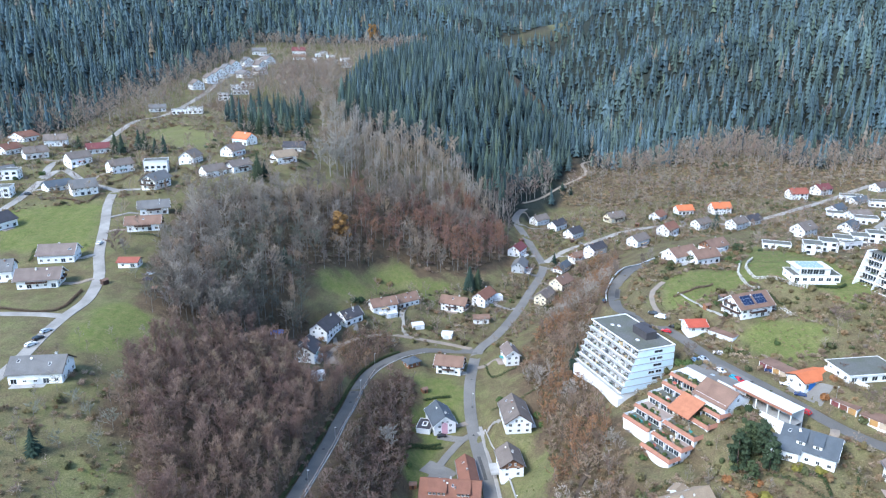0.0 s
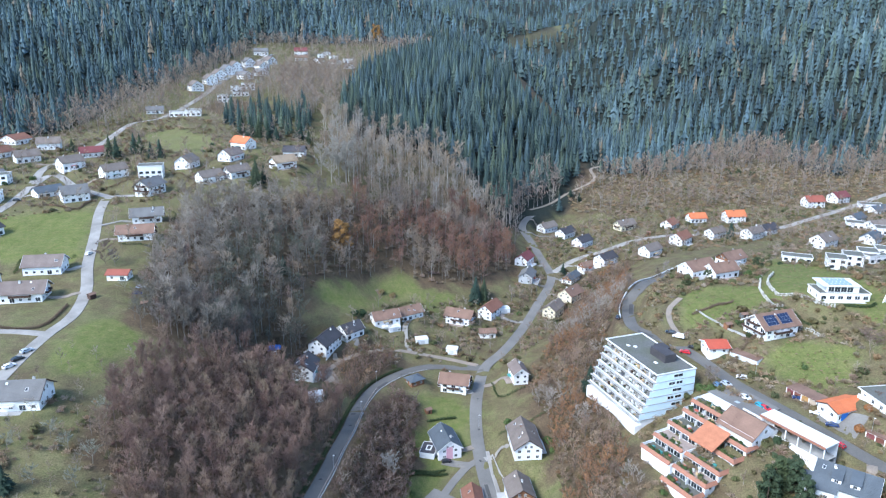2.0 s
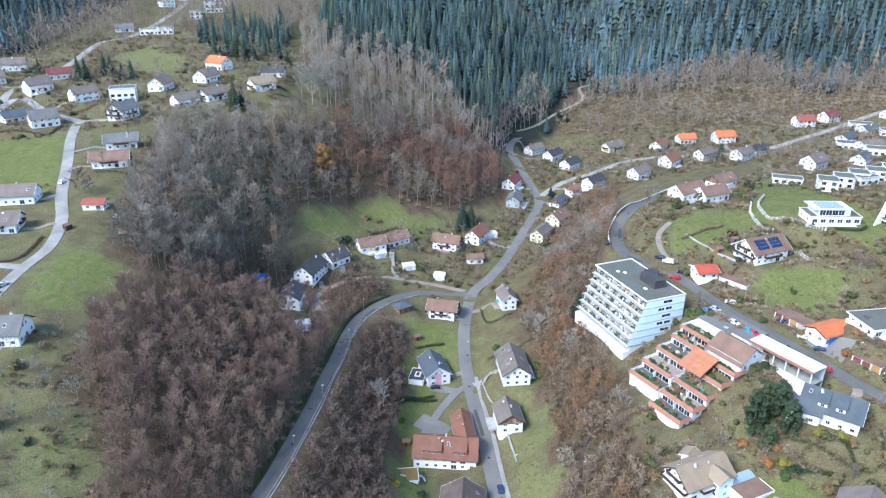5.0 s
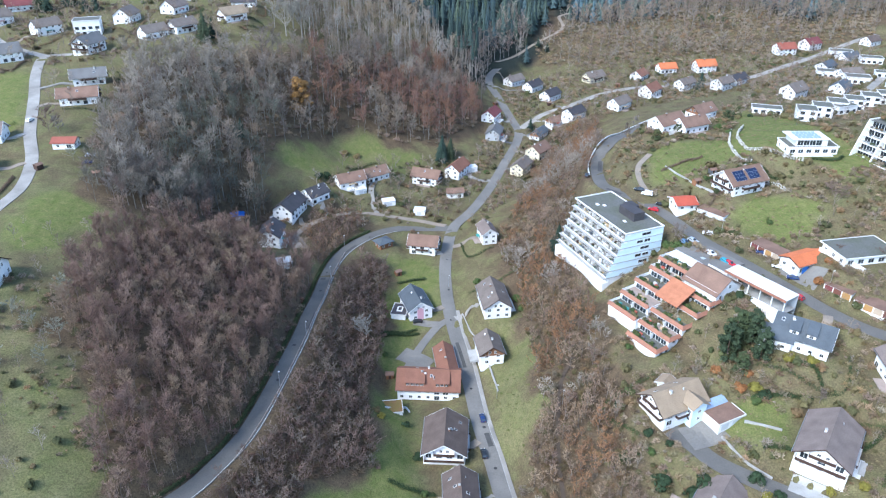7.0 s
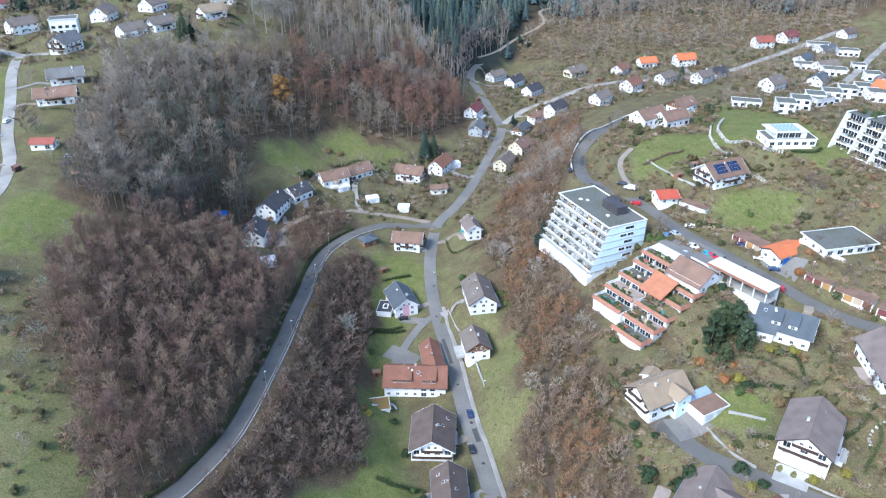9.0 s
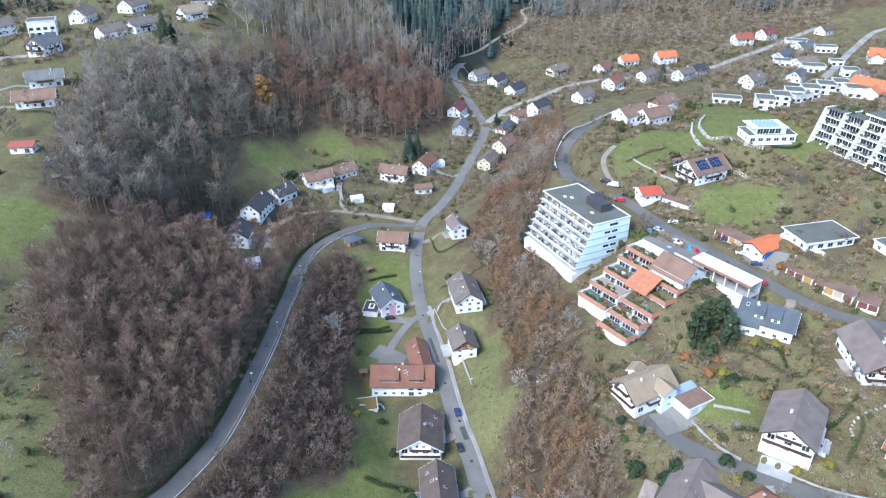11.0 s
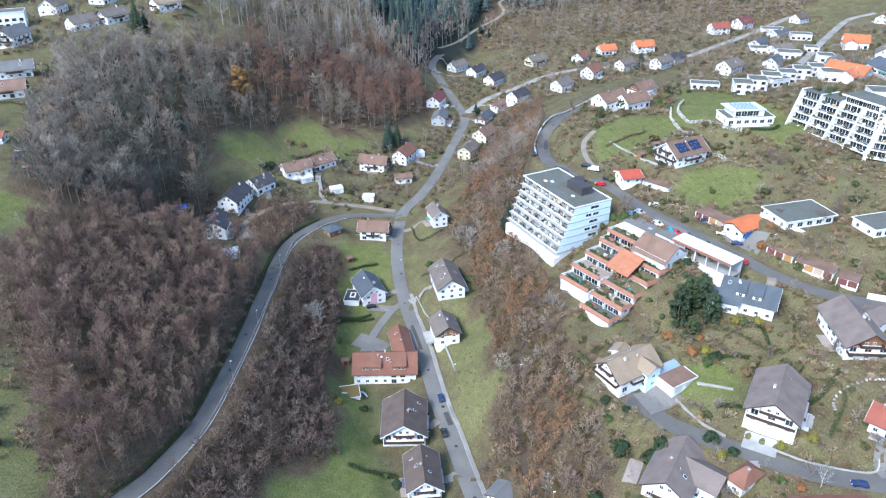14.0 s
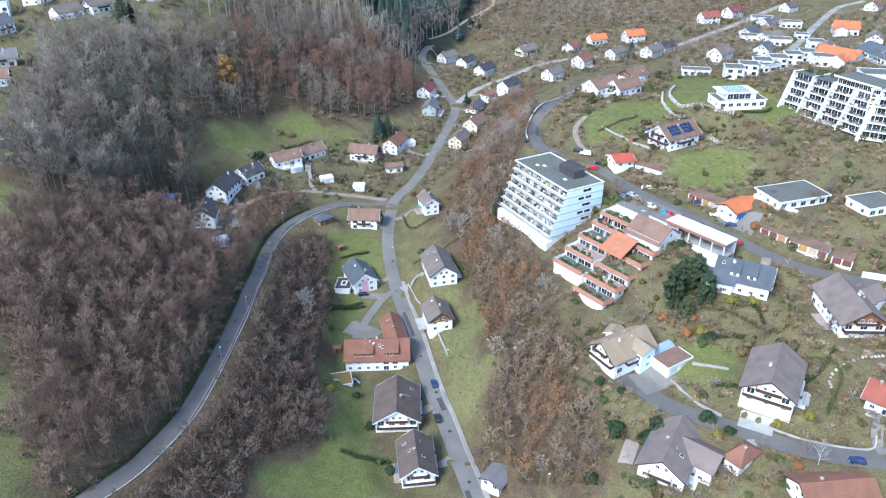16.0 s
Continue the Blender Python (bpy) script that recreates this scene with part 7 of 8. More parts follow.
def green_bush(x, y, z, r, tint, parent=None, name="shrub", label="", category="shrub"):
    t = BUSHES[RNG.integers(0, len(BUSHES))][1].reshape(-1, 3) * r
    t = t + np.array((0, 0, 0))
    ob = new(name, tint_mesh(name, t.reshape(-1, 9), np.tile(tint, (len(t) // 3, 1)), LEAF))
    ob.matrix_basis = pose(x, y, z)
    if parent is not None:
        ob.parent = parent
    else:
        tagged(ob, label, category)
    return ob


def white_block():
    """Seven storeys stepping out towards the valley; the top front corner is the origin, x runs along the balconies."""
    # x from the front corner back along the balconies is -u, so the block is built with u negative
    root = frame_at("apartment_block", 77.1, 255.7, 19.0, -70.0, "white stepped apartment block with balconies on every storey", "apartment building")
    L, D, H, S = 34.5, 17.5, 2.93, 1.25
    rnd = random.Random(5)
    for i in range(7):
        z = (6 - i) * H
        v = -S * i
        rec = v + 2.5
        slab("storey", root, PLASTER, -L + 0.05 * i, -0.02 * i, rec, D, z - (4 if i == 6 else 0), z + H - 0.12)
        slab("floor_slab", root, CONCRETE, -L - 0.25, 0.25, v - 0.1, D + 0.1, z + H - 0.12, z + H + 0.1)
        if i == 6:
            slab("plinth_wall", root, PLASTER, -L, 0, v - 0.2, rec, z - 4, z + 0.9)
            continue
        # end walls of the balconies, party walls and railings
        for k in range(7):
            u = -L + k * L / 6
            slab("party_wall", root, PLASTER, u - 0.1, u + 0.1, v + 0.9, rec, z + 0.1, z + H - 0.12)
        for k in range(6):
            u0, u1 = -L + k * L / 6 + 0.15, -L + (k + 1) * L / 6 - 0.15
            slab("balcony_front", root, PLASTER if (k + i) % 3 else PALEBLUE, u0, u1, v - 0.2, v - 0.08, z + 0.05, z + 0.5)
            slab("railing", root, METAL, u0, u1, v - 0.16, v - 0.11, z + 0.85, z + 0.92)
            glazed(root, u0 + 0.2, u1 - 0.2, rec - 0.03, z + 0.12, z + 2.5, 2.7)
            for c in range(3):
                a = rnd.uniform(u0 + 0.2, u1 - 1.2)
                slab("balcony_chest", root, rnd.choice(MUTED), a, a + rnd.uniform(0.4, 1.2), v + 0.5, v + rnd.uniform(0.8, 1.5), z + 0.02, z + rnd.uniform(0.5, 1.5))
            if rnd.random() < 0.7:
                m = rnd.choice(MUTED)
                a = rnd.uniform(u0 + 0.3, u1 - 1.4)
                q = slab("awning", root, m, a, a + rnd.uniform(0.8, 2.2), v + 0.2, rec - 0.1, z + 2.3, z + 2.38)
            if rnd.random() < 0.8:
                a = rnd.uniform(u0 + 0.2, u1 - 0.8)
                g = green_bush(a, v + 0.2, z + 0.5, rnd.uniform(0.3, 0.55), (0.06, 0.09, 0.04), root, "balcony_plant")
        # strips of windows on the end wall
        for a, b in ((5.6, 8.4), (9.0, 11.8)) if i % 2 else ((7.6, 11.6),):
            me, mp = window_mesh(b - a, 1.25)
            w = shared("window", me, root, pose(0.2, (a + b) / 2, z + 1.65, 0, 0, 90))
            shared("pane", mp, w, pose(0, 0, 0))
        vv = [(0.02, v - 0.25, z + 0.12), (0.02, D, z + 0.12), (0.02, D, z + H - 0.14), (0.02, v + 0.35, z + H - 0.14)]
        vv += [(0.16 if q < 2 else 0.08, b, c) for q, (_, b, c) in enumerate(vv)]
        # the bluish shade on this end of the block is painted into the panel
        part("end_panel", vv, [(4, 5, 6, 7), (3, 2, 1, 0), (0, 1, 5, 4), (1, 2, 6, 5), (2, 3, 7, 6), (3, 0, 4, 7)], PALEBLUE, root, "end wall with bluish shade put into its colour")
    top = 7 * H
    slab("flat_roof", root, FLATROOF, -L + 0.2, -0.2, 0.3, D - 0.2, top + 0.05, top + 0.13, label="grey flat roof patched with moss")
    for q in ((-L - 0.25, 0.25, -0.15, 0.25), (-L - 0.25, 0.25, D - 0.2, D + 0.15), (-L - 0.25, -L + 0.15, 0.25, D - 0.2), (-0.15, 0.25, 0.25, D - 0.2)):
        slab("roof_parapet", root, PALESTONE, q[0], q[1], q[2], q[3], top + 0.1, top + 0.5)
    slab("roof_house", root, ROOF["dark"], -17, -7.5, 9, 14, top, top + 3.4, label="dark clad lift housing")
    slab("roof_house_wing", root, ROOF["dark"], -20, -15, 13, 17, top, top + 2.4)
    for u, v in ((-24, 7), (-26, 5), (-9, 6)):
        slab("roof_light", root, WHITEPAINT, u - 0.7, u + 0.7, v - 0.5, v + 0.5, top, top + 0.5)
    slab("stair_wing", root, PLASTER, -3.0, 2.5, D - 4, D + 1.5, -3, H * 2.2)


white_block()


def tile_skirt(parent, u0, u1, v, z, out=1.05, rise=1.0, end=False):
    """A sloping tiled parapet along the front of a terrace, and round its end."""
    vv = [(u0, v - out, z - rise), (u1 + (out if end else 0), v - out, z - rise), (u1, v + 0.1, z), (u0, v + 0.1, z), (u0, v + 0.1, z - rise), (u1, v + 0.1, z - rise)]
    part("parapet", vv, [(0, 1, 2, 3), (0, 4, 5, 1), (3, 2, 5, 4), (0, 3, 4), (1, 5, 2)], TERRACOTTA, parent, "sloping terracotta tile parapet")
    if end:
        L = 5.0
        vv = [(u1 + out, v - out, z - rise), (u1 + out, v + L, z - rise), (u1, v + L, z), (u1, v + 0.1, z), (u1, v + L, z - rise), (u1, v + 0.1, z - rise)]
        part("parapet", vv, [(0, 1, 2, 3), (0, 5, 4, 1), (3, 2, 4, 5), (1, 4, 2), (0, 3, 5)], TERRACOTTA, parent)


def terrace_block():
    root = frame_at("terrace_block", 71.1, 224.3, 0.0, -61.1, "white terraced apartments with terracotta tile parapets and planted terraces", "apartment building")
    rnd = random.Random(3)
    back = 35.5
    left = [(3.5, 23.0), (9.0, 26.0), (15.5, 29.0), (22.5, 32.0), (26.5, 34.6)]
    right = [(0.0, 19.2), (5.2, 22.2), (10.6, 25.2), (16.4, 28.2), (21.6, 31.2)]
    for rows, u0, u1 in ((left, -12.5, 0.8), (right, 0.8, 14.0)):
        for i, (v, z) in enumerate(rows):
            nxt = rows[i + 1][0] if i + 1 < len(rows) else back
            end = u0 > 0
            uu1 = u1 + (0.35 * i if end else 0)
            slab("storey", root, PLASTER, u0, uu1, v + 0.15, back - 0.1 * i, z - (8 if i == 0 else 4.1), z - 1.0)
            slab("terrace", root, TERRACE if i % 2 else FLATROOF, u0 + 0.2, uu1 - 0.2, v + 0.3, nxt + 0.5, z - 1.0, z - 0.93)
            slab("terrace_wall", root, PLASTER, u0, uu1, v, v + 0.15, z - 3.2, z - 0.15)
            tile_skirt(root, u0, uu1, v, z, end=end)
            if not end:
                slab("terrace_end", root, PLASTER, u0 - 0.15, u0, v, nxt, z - 3, z - 0.1)
            if i:
                pz = rows[i - 1][1] - 0.9
                glazed(root, u0 + 0.8, uu1 - 0.8, v - 0.06, pz, pz + 2.0, 2.6)
                slab("party_wall", root, PLASTER, (u0 + uu1) / 2 - 0.12, (u0 + uu1) / 2 + 0.12, v - 1.2, v + 0.1, pz, pz + 2.0)
            for k in range(9):
                a = u0 + 0.8 + (uu1 - u0 - 1.6) * (k + rnd.random()) / 9
                green_bush(a, v + rnd.uniform(0.6, 1.5 if k % 3 else 3.0), z - 0.8, rnd.uniform(0.45, 1.05), rnd.choice(((0.075, 0.095, 0.035), (0.05, 0.075, 0.03), (0.13, 0.12, 0.06))), root, "terrace_plant")
            for c in range(3):
                a = rnd.uniform(u0 + 1, uu1 - 2)
                slab("bench", root, rnd.choice(CLOTHES), a, a + rnd.uniform(0.7, 2.0), v + 2.0 + 0.5 * c, v + 2.5 + 0.6 * c, z - 0.93, z - rnd.uniform(0.0, 0.5))
            if end:
                for s in (0, 1):
                    w = shared("window", window_mesh(1.2, 1.4)[0], root, pose(uu1, v + 2.5 + 2.6 * s, z - 2.3, 0, 0, 90))
                    shared("pane", window_mesh(1.2, 1.4)[1], w, pose(0, 0, 0))
    # upper house of the block with its tiled roof
    slab("upper_storey", root, PLASTER, 2.0, 15.6, 24.0, back + 1, 28, 34.2)
    vv = [(1.2, 22.8, 33.2), (16.4, 22.8, 33.2), (16.0, 30.0, 37.6), (1.2, 30.0, 37.6), (16.4, 36.8, 33.6), (1.2, 36.8, 33.6)]
    vv += [(a, b, c + 0.22) for a, b, c in vv]
    part("roof", vv, [(6, 7, 8, 9), (9, 8, 10, 11), (3, 2, 1, 0), (5, 4, 2, 3), (0, 1, 7, 6), (4, 5, 11, 10), (1, 2, 8, 7), (2, 4, 10, 8), (3, 0, 6, 9), (5, 3, 9, 11)], ROOF["brown"], root)
    part("gable", [(15.7, 24.0, 33), (15.7, 36, 33), (15.7, 30.0, 37.5), (15.5, 24.0, 33), (15.5, 36, 33), (15.5, 30, 37.5)], [(0, 1, 2), (3, 5, 4), (0, 3, 4, 1)], PLASTER, root)
    for v, z in ((26, 32), (29, 32), (32, 32), (27, 29), (31, 29), (30, 35)):
        w = shared("window", window_mesh(1.2, 1.4)[0], root, pose(15.72, v, z, 0, 0, 90))
        shared("pane", window_mesh(1.2, 1.4)[1], w, pose(0, 0, 0))
    vv = [(-1, 13.2, 28.6), (9, 13.2, 28.6), (9, 21.5, 33.0), (-1, 21.5, 33.0), (-1, 13.2, 28.3), (9, 13.2, 28.3), (9, 21.5, 32.7), (-1, 21.5, 32.7)]
    part("lower_roof", vv, [(0, 1, 2, 3), (7, 6, 5, 4), (0, 4, 5, 1), (1, 5, 6, 2), (2, 6, 7, 3), (3, 7, 4, 0)], mat("fresh_terracotta", (0.43, 0.175, 0.095), 0.8, 0.25), root, "bright terracotta tiled roof")
    slab("roof_edge", root, PALESTONE, -12.7, 1.0, 30.5, 35.5, 34.1, 34.5)
    for u in (4.5, 10.5):
        slab("roof_edge", root, PALESTONE, u - 3, u + 3, 36.0, 36.4, 34.5, 35.1)


terrace_block()


def fin_block():
    """The upper block: leaning white party walls between rows of balconies."""
    rnd = random.Random(9)
    for (x, y, z, yaw, bays, floors, top) in ((183.0, 297.5, 53.0, -73.5, 4, 5, True), (194.2, 259.5, 52.0, -40.0, 3, 6, True)):
        root = frame_at("fin_block", x, y, z, yaw, "white apartment block with leaning party walls between deep balconies", "apartment building")
        B, H, D = 9.7, 2.95, 15.0
        L = B * bays
        for i in range(floors):
            v = 1.05 * i
            for k in range(bays):
                u0, u1 = k * B + 0.2, (k + 1) * B - 0.2
                slab("storey", root, PALESTONE if (i + k) % 3 else WALL["cream"], u0, u1, v + 2.6, D, i * H - (4 if i == 0 else 0), (i + 1) * H)
                slab("balcony", root, PALESTONE, u0 - 0.05, u1 + 0.05, v, v + 2.6, i * H - 0.22, i * H)
                slab("balcony_front", root, PLASTER, u0, u1, v - 0.05, v + 0.1, i * H, i * H + 0.22)
                slab("railing", root, METAL, u0, u1, v, v + 0.05, i * H + 0.85, i * H + 0.92)
                glazed(root, u0 + 0.4, u1 - 0.4, v + 2.55, i * H + 0.1, i * H + 2.5, 3.0)
                for c in range(5):
                    a = rnd.uniform(u0 + 0.3, u1 - 1.5)
                    if rnd.random() < 0.5:
                        slab("balcony_chest", root, rnd.choice(MUTED), a, a + rnd.uniform(0.5, 1.4), v + 0.5, v + 1.2, i * H, i * H + rnd.uniform(0.4, 1.2))
                    else:
                        green_bush(a, v + 0.5, i * H + 0.5, rnd.uniform(0.3, 0.6), rnd.choice(((0.07, 0.09, 0.04), (0.16, 0.11, 0.05))), root, "balcony_plant")
        ht = floors * H
        for k in range(bays + 1):
            u = k * B
            vv = []
            for du in (-0.15, 0.15):
                vv += [(u + du, -0.9, -4), (u + du, -0.5, 0.5), (u + du, 1.05 * floors - 0.4, ht + 0.5), (u + du, D, ht + 0.5), (u + du, D, -4)]
            part("party_wall", vv, [(4, 3, 2, 1, 0), (5, 6, 7, 8, 9)] + [(j, (j + 1) % 5, 5 + (j + 1) % 5, 5 + j) for j in range(5)], PLASTER, root, "leaning white party wall")
        if bays == 4:
            slab("roof_terrace", root, FLATROOF, 0.2, B * 2 - 0.2, 1.05 * floors, D, ht, ht + 0.1)
            for c in range(14):
                green_bush(rnd.uniform(1, B * 2 - 1), rnd.uniform(7, D - 1), ht + 0.6, rnd.uniform(0.7, 1.5), rnd.choice(((0.06, 0.085, 0.035), (0.12, 0.12, 0.05), (0.16, 0.11, 0.06))), root, "roof_plant")
            slab("top_storey", root, PLASTER, B * 2, L, 7.0, D, ht, ht + H)
            glazed(root, B * 2 + 0.4, L - 0.4, 6.95, ht + 0.1, ht + 2.3, 1.8)
            slab("flat_roof", root, FLATROOF, B * 2 - 0.6, L + 0.6, 5.0, D + 2, ht + H, ht + H + 0.3)
            slab("roof_fascia", root, PALESTONE, B * 2 - 0.7, L + 0.7, 4.85, 5.0, ht + H - 0.2, ht + H + 0.5)
        else:
            slab("flat_roof", root, FLATROOF, -0.6, L + 0.6, 1.05 * floors, D + 1, ht, ht + 0.3)
            slab("roof_fascia", root, PALESTONE, -0.6, L + 0.6, 1.05 * floors - 0.2, 1.05 * floors, ht - 0.2, ht + 0.5)


fin_block()


# ---------------------------------------------------------------- flat-roofed houses, garages and car shelters


def flat_house(x, y, z, yaw, L, W, H, label, roof=None, wall=None, over=0.3, storeys=1, panels=0, category="house", name="flat_house"):
    root = frame_at(name, x, y, z, yaw, label, category)
    slab("wall", root, wall or PLASTER, -L / 2, L / 2, -W / 2, W / 2, -3, H)
    slab("flat_roof", root, roof or FLATROOF, -L / 2 - over + 0.2, L / 2 + over - 0.2, -W / 2 - over + 0.2, W / 2 + over - 0.2, H, H + 0.22)
    for q in ((-L / 2 - over, L / 2 + over, -W / 2 - over, -W / 2 - over + 0.2), (-L / 2 - over, L / 2 + over, W / 2 + over - 0.2, W / 2 + over), (-L / 2 - over, -L / 2 - over + 0.2, -W / 2 - over + 0.2, W / 2 + over - 0.2), (L / 2 + over - 0.2, L / 2 + over, -W / 2 - over + 0.2, W / 2 + over - 0.2)):
        slab("roof_edge", root, PALESTONE if wall is None else DARKWOOD, *q, H - 0.05, H + 0.4)
    if category != "garage":
        for s in range(storeys):
            zz = 1.4 + s * 2.8
            for side, turn in ((-1, 0), (1, 180)):
                n = max(1, int(L / 3.4))
                for i in range(n):
                    add_window(root, -L / 2 + (i + 0.5) * L / n, side * W / 2, zz, turn, min(2.2, L / n * 0.7), 1.7)
            for side, turn in ((-1, -90), (1, 90)):
                n = max(1, int(W / 4))
                for i in range(n):
                    add_window(root, side * L / 2, -W / 2 + (i + 0.5) * W / n, zz, turn, 1.3, 1.4)
    for a in range(panels):
        for b in range(3):
            v, f = box(-0.75, 0.75, -1.2, 1.2, 0, 0.06)
            part("solar_panel", v, f, PALESOLAR, root, at=pose(-L / 2 + 1.6 + a * 1.65, -W / 2 + 2 + b * 2.6, H + 0.5, 12, 0, 0))
    return root


def garage_row(x, y, z, yaw, n, doors, label, w=3.0, d=6.0, h=2.5):
    """A row of garages; doors face -y."""
    root = frame_at("garage_row", x, y, z, yaw, label, "garages")
    L = n * w
    slab("wall", root, PLASTER, 0, L, 0.15, d, -2, h)
    slab("flat_roof", root, ROOF["brown"], -0.2, L + 0.2, -0.25, d + 0.2, h, h + 0.18)
    for i in range(n + 1):
        slab("pier", root, PLASTER, i * w - 0.15, i * w + 0.15, -0.05, 0.15, -1, h)
    for i in range(n):
        slab("garage_door", root, doors[i % len(doors)], i * w + 0.15, (i + 1) * w - 0.15, 0.04, 0.15, 0.02, 2.2)
    return root


DOORS = [ROOF["maroon"], mat("brown_garage_door", (0.17, 0.07, 0.05), 0.6, 0.15), mat("ochre_garage_door", (0.42, 0.24, 0.09), 0.6, 0.15), mat("beige_garage_door", (0.45, 0.36, 0.27), 0.6, 0.1)]
GREYDOOR = [mat("pale_garage_door", (0.6, 0.62, 0.64), 0.5, 0.08)]
# the modern villa on its walled terrace
villa = flat_house(168.0, 305.5, 52.6, -2, 21, 11, 3.1, "white modern villa with a flat roof and solar panels", storeys=1, name="villa")
slab("upper_storey", villa, PLASTER, -7.5, 6, -4.5, 5, 3.3, 6.2)
slab("upper_roof", villa, PALESTONE, -9.5, 6.4, -5.2, 5.4, 6.2, 6.55)
glazed(villa, -7.0, 3.5, -4.55, 3.6, 5.9, 2.6)
for a in range(6):
    for b in range(3):
        v, f = box(-0.75, 0.75, -1.2, 1.2, 0, 0.06)
        part("solar_panel", v, f, PALESOLAR, villa, at=pose(-6.0 + a * 1.7, -3.0 + b * 2.7, 6.75, 10, 0, 0))
slab("terrace_slab", villa, PALESTONE, -13, 8, -8, -5.5, -0.6, 0.05)
flat_house(154.5, 236.0, 39.6, 8, 20, 12, 3.2, "white bungalow with a wide grey flat roof", over=0.9, category="bungalow", name="bungalow")
flat_house(176.5, 222.5, 41.0, 8, 14, 10, 3.0, "white flat-roofed bungalow with a dark roof edge", over=0.5, category="bungalow", name="bungalow")
garage_row(124.0, 252.3, 34.6, -62, 4, DOORS, "row of white garages with brown doors by the street")
garage_row(113.5, 279.5, 36.0, -52, 4, GREYDOOR, "row of garages with pale grey doors", w=2.8)
garage_row(137.6, 224.5, 33.2, -57, 3, DOORS, "curved row of garages with dark red doors")
garage_row(143.0, 215.5, 32.4, -52, 4, DOORS[1:], "curved row of garages with brown and ochre doors")
garage_row(151.8, 205.0, 31.6, -45, 2, DOORS, "pair of garages with dark red doors")
# long car shelter with a pale flat roof, and the upper parking deck
shelter = frame_at("car_shelter", 113.5, 225.5, 33.0, -60, "long car shelter with a pale flat roof along the street", "car shelter")
slab("flat_roof", shelter, PALESTONE, -9.5, 14, -3.5, 3.5, 4.2, 4.5)
slab("roof_fascia", shelter, TERRACOTTA, -9.5, 14, -3.75, -3.5, 3.7, 4.55)
slab("rear_wall", shelter, WALL["grey"], -9.5, 14, 3.0, 3.3, -3, 4.2)
for u in (-9, -4.5, 0, 4.5, 9, 13.5):
    slab("post", shelter, PLASTER, u - 0.15, u + 0.15, -3.2, -2.9, -6, 4.2)
slab("lower_wall", shelter, PLASTER, -9.5, 14, -2.85, -2.6, -7, -0.6)
slab("deck", shelter, CONCRETE, -9.5, 14, -2.6, 3.0, -0.9, -0.6)
deck = tagged(part("parking_deck", *box(-12, 9, -6.5, 6.5, -3, 0.12), ROADASPHALT, at=pose(107, 246, 34.3, 0, 0, -62)), "worn asphalt parking deck behind the terraces", "parking", kind="structure")

# ---------------------------------------------------------------- flat houses, sheds, walls, rails and vehicles
for x, y, z, yaw, L, W, H, kind in FLATS:
    if kind in ("carport", "blue"):
        root = frame_at("shed", x, y, z, yaw, "small shed under a blue tarpaulin" if kind == "blue" else "small white garage with a pale flat roof", "garage")
        slab("wall", root, PLASTER if kind != "blue" else DARKWOOD, -L / 2, L / 2, -W / 2, W / 2, -2, H)
        slab("roof", root, BLUE if kind == "blue" else PALESTONE, -L / 2 - 0.2, L / 2 + 0.2, -W / 2 - 0.2, W / 2 + 0.2, H, H + 0.15)
        slab("garage_door", root, GREYDOOR[0], -1.2, 1.2, -W / 2 - 0.05, -W / 2 + 0.02, 0.02, 2.1)
    else:
        flat_house(x, y, z, yaw, L, W, H, {"low": "low white flat-roofed house with a dark roof", "cube": "white cubic house with a flat roof", "cube3": "white modern house with bands of windows"}[kind],
                   storeys=max(1, int(H / 2.7)), roof=FLATROOF if kind == "low" else None)


def wall_along(line, h, t, material, label, lift=0.0):
    rp = densify(line, 1.5)
    rz = smooth(ground(rp[:, 0], rp[:, 1]), 3) + lift
    v, f = ribbon(rp, rz, -t / 2, t / 2, h, h + 0.8)
    ob = tagged(part("garden_wall", v, f, material), label, "wall")
    v, f = ribbon(rp, rz, -t / 2 - 0.06, t / 2 + 0.06, h + 0.07, 0.07)
    part("coping", v, f, material, ob)


wall_along(WALL_A, 0.8, 0.3, CONCRETE, "pale concrete retaining wall along the drive")
wall_along(WALL_B, 0.5, 0.3, CONCRETE, "pale concrete wall along the drive")
wall_along(WALL_C, 1.6, 0.3, PLASTER, "white rendered garden wall below the bungalow")
wall_along(WALL_D, 0.6, 0.3, CONCRETE, "low concrete wall at the meadow's edge")
wall_along(WALL_E, 1.0, 0.3, CONCRETE, "grey retaining wall above the valley road")
wall_along(WALL_F, 0.5, 0.3, CONCRETE, "low concrete wall on the meadow")
wall_along(WALL_G, 0.6, 0.4, CONCRETE, "low stone wall in the garden")
wall_along(WALL_H, 2.2, 0.3, PLASTER, "white rendered wall by the garages")
wall_along(WALL_I, 0.6, 0.3, PALESTONE, "white low wall round a flat garage roof")


def rail_along(line, label, h=0.75, post=4.0, material=None):
    rp = densify(line, 2.0)
    rz = ground(rp[:, 0], rp[:, 1]) + 0.15
    root = tagged(new("guard_rail"), label, "guard rail")
    v, f = ribbon(rp, rz, -0.06, 0.06, h, 0.3)
    part("beam", v, f, material or METAL, root)
    pv, pf = box(-0.06, 0.06, -0.06, 0.06, -0.5, h - 0.05)
    me = bpy.data.meshes.new("post")
    me.from_pydata(pv, [], pf)
    me.materials.append(material or METAL)
    for x, y in densify(line, post):
        shared("post", me, root, pose(x, y, float(ground(x, y)[0]) + 0.15))


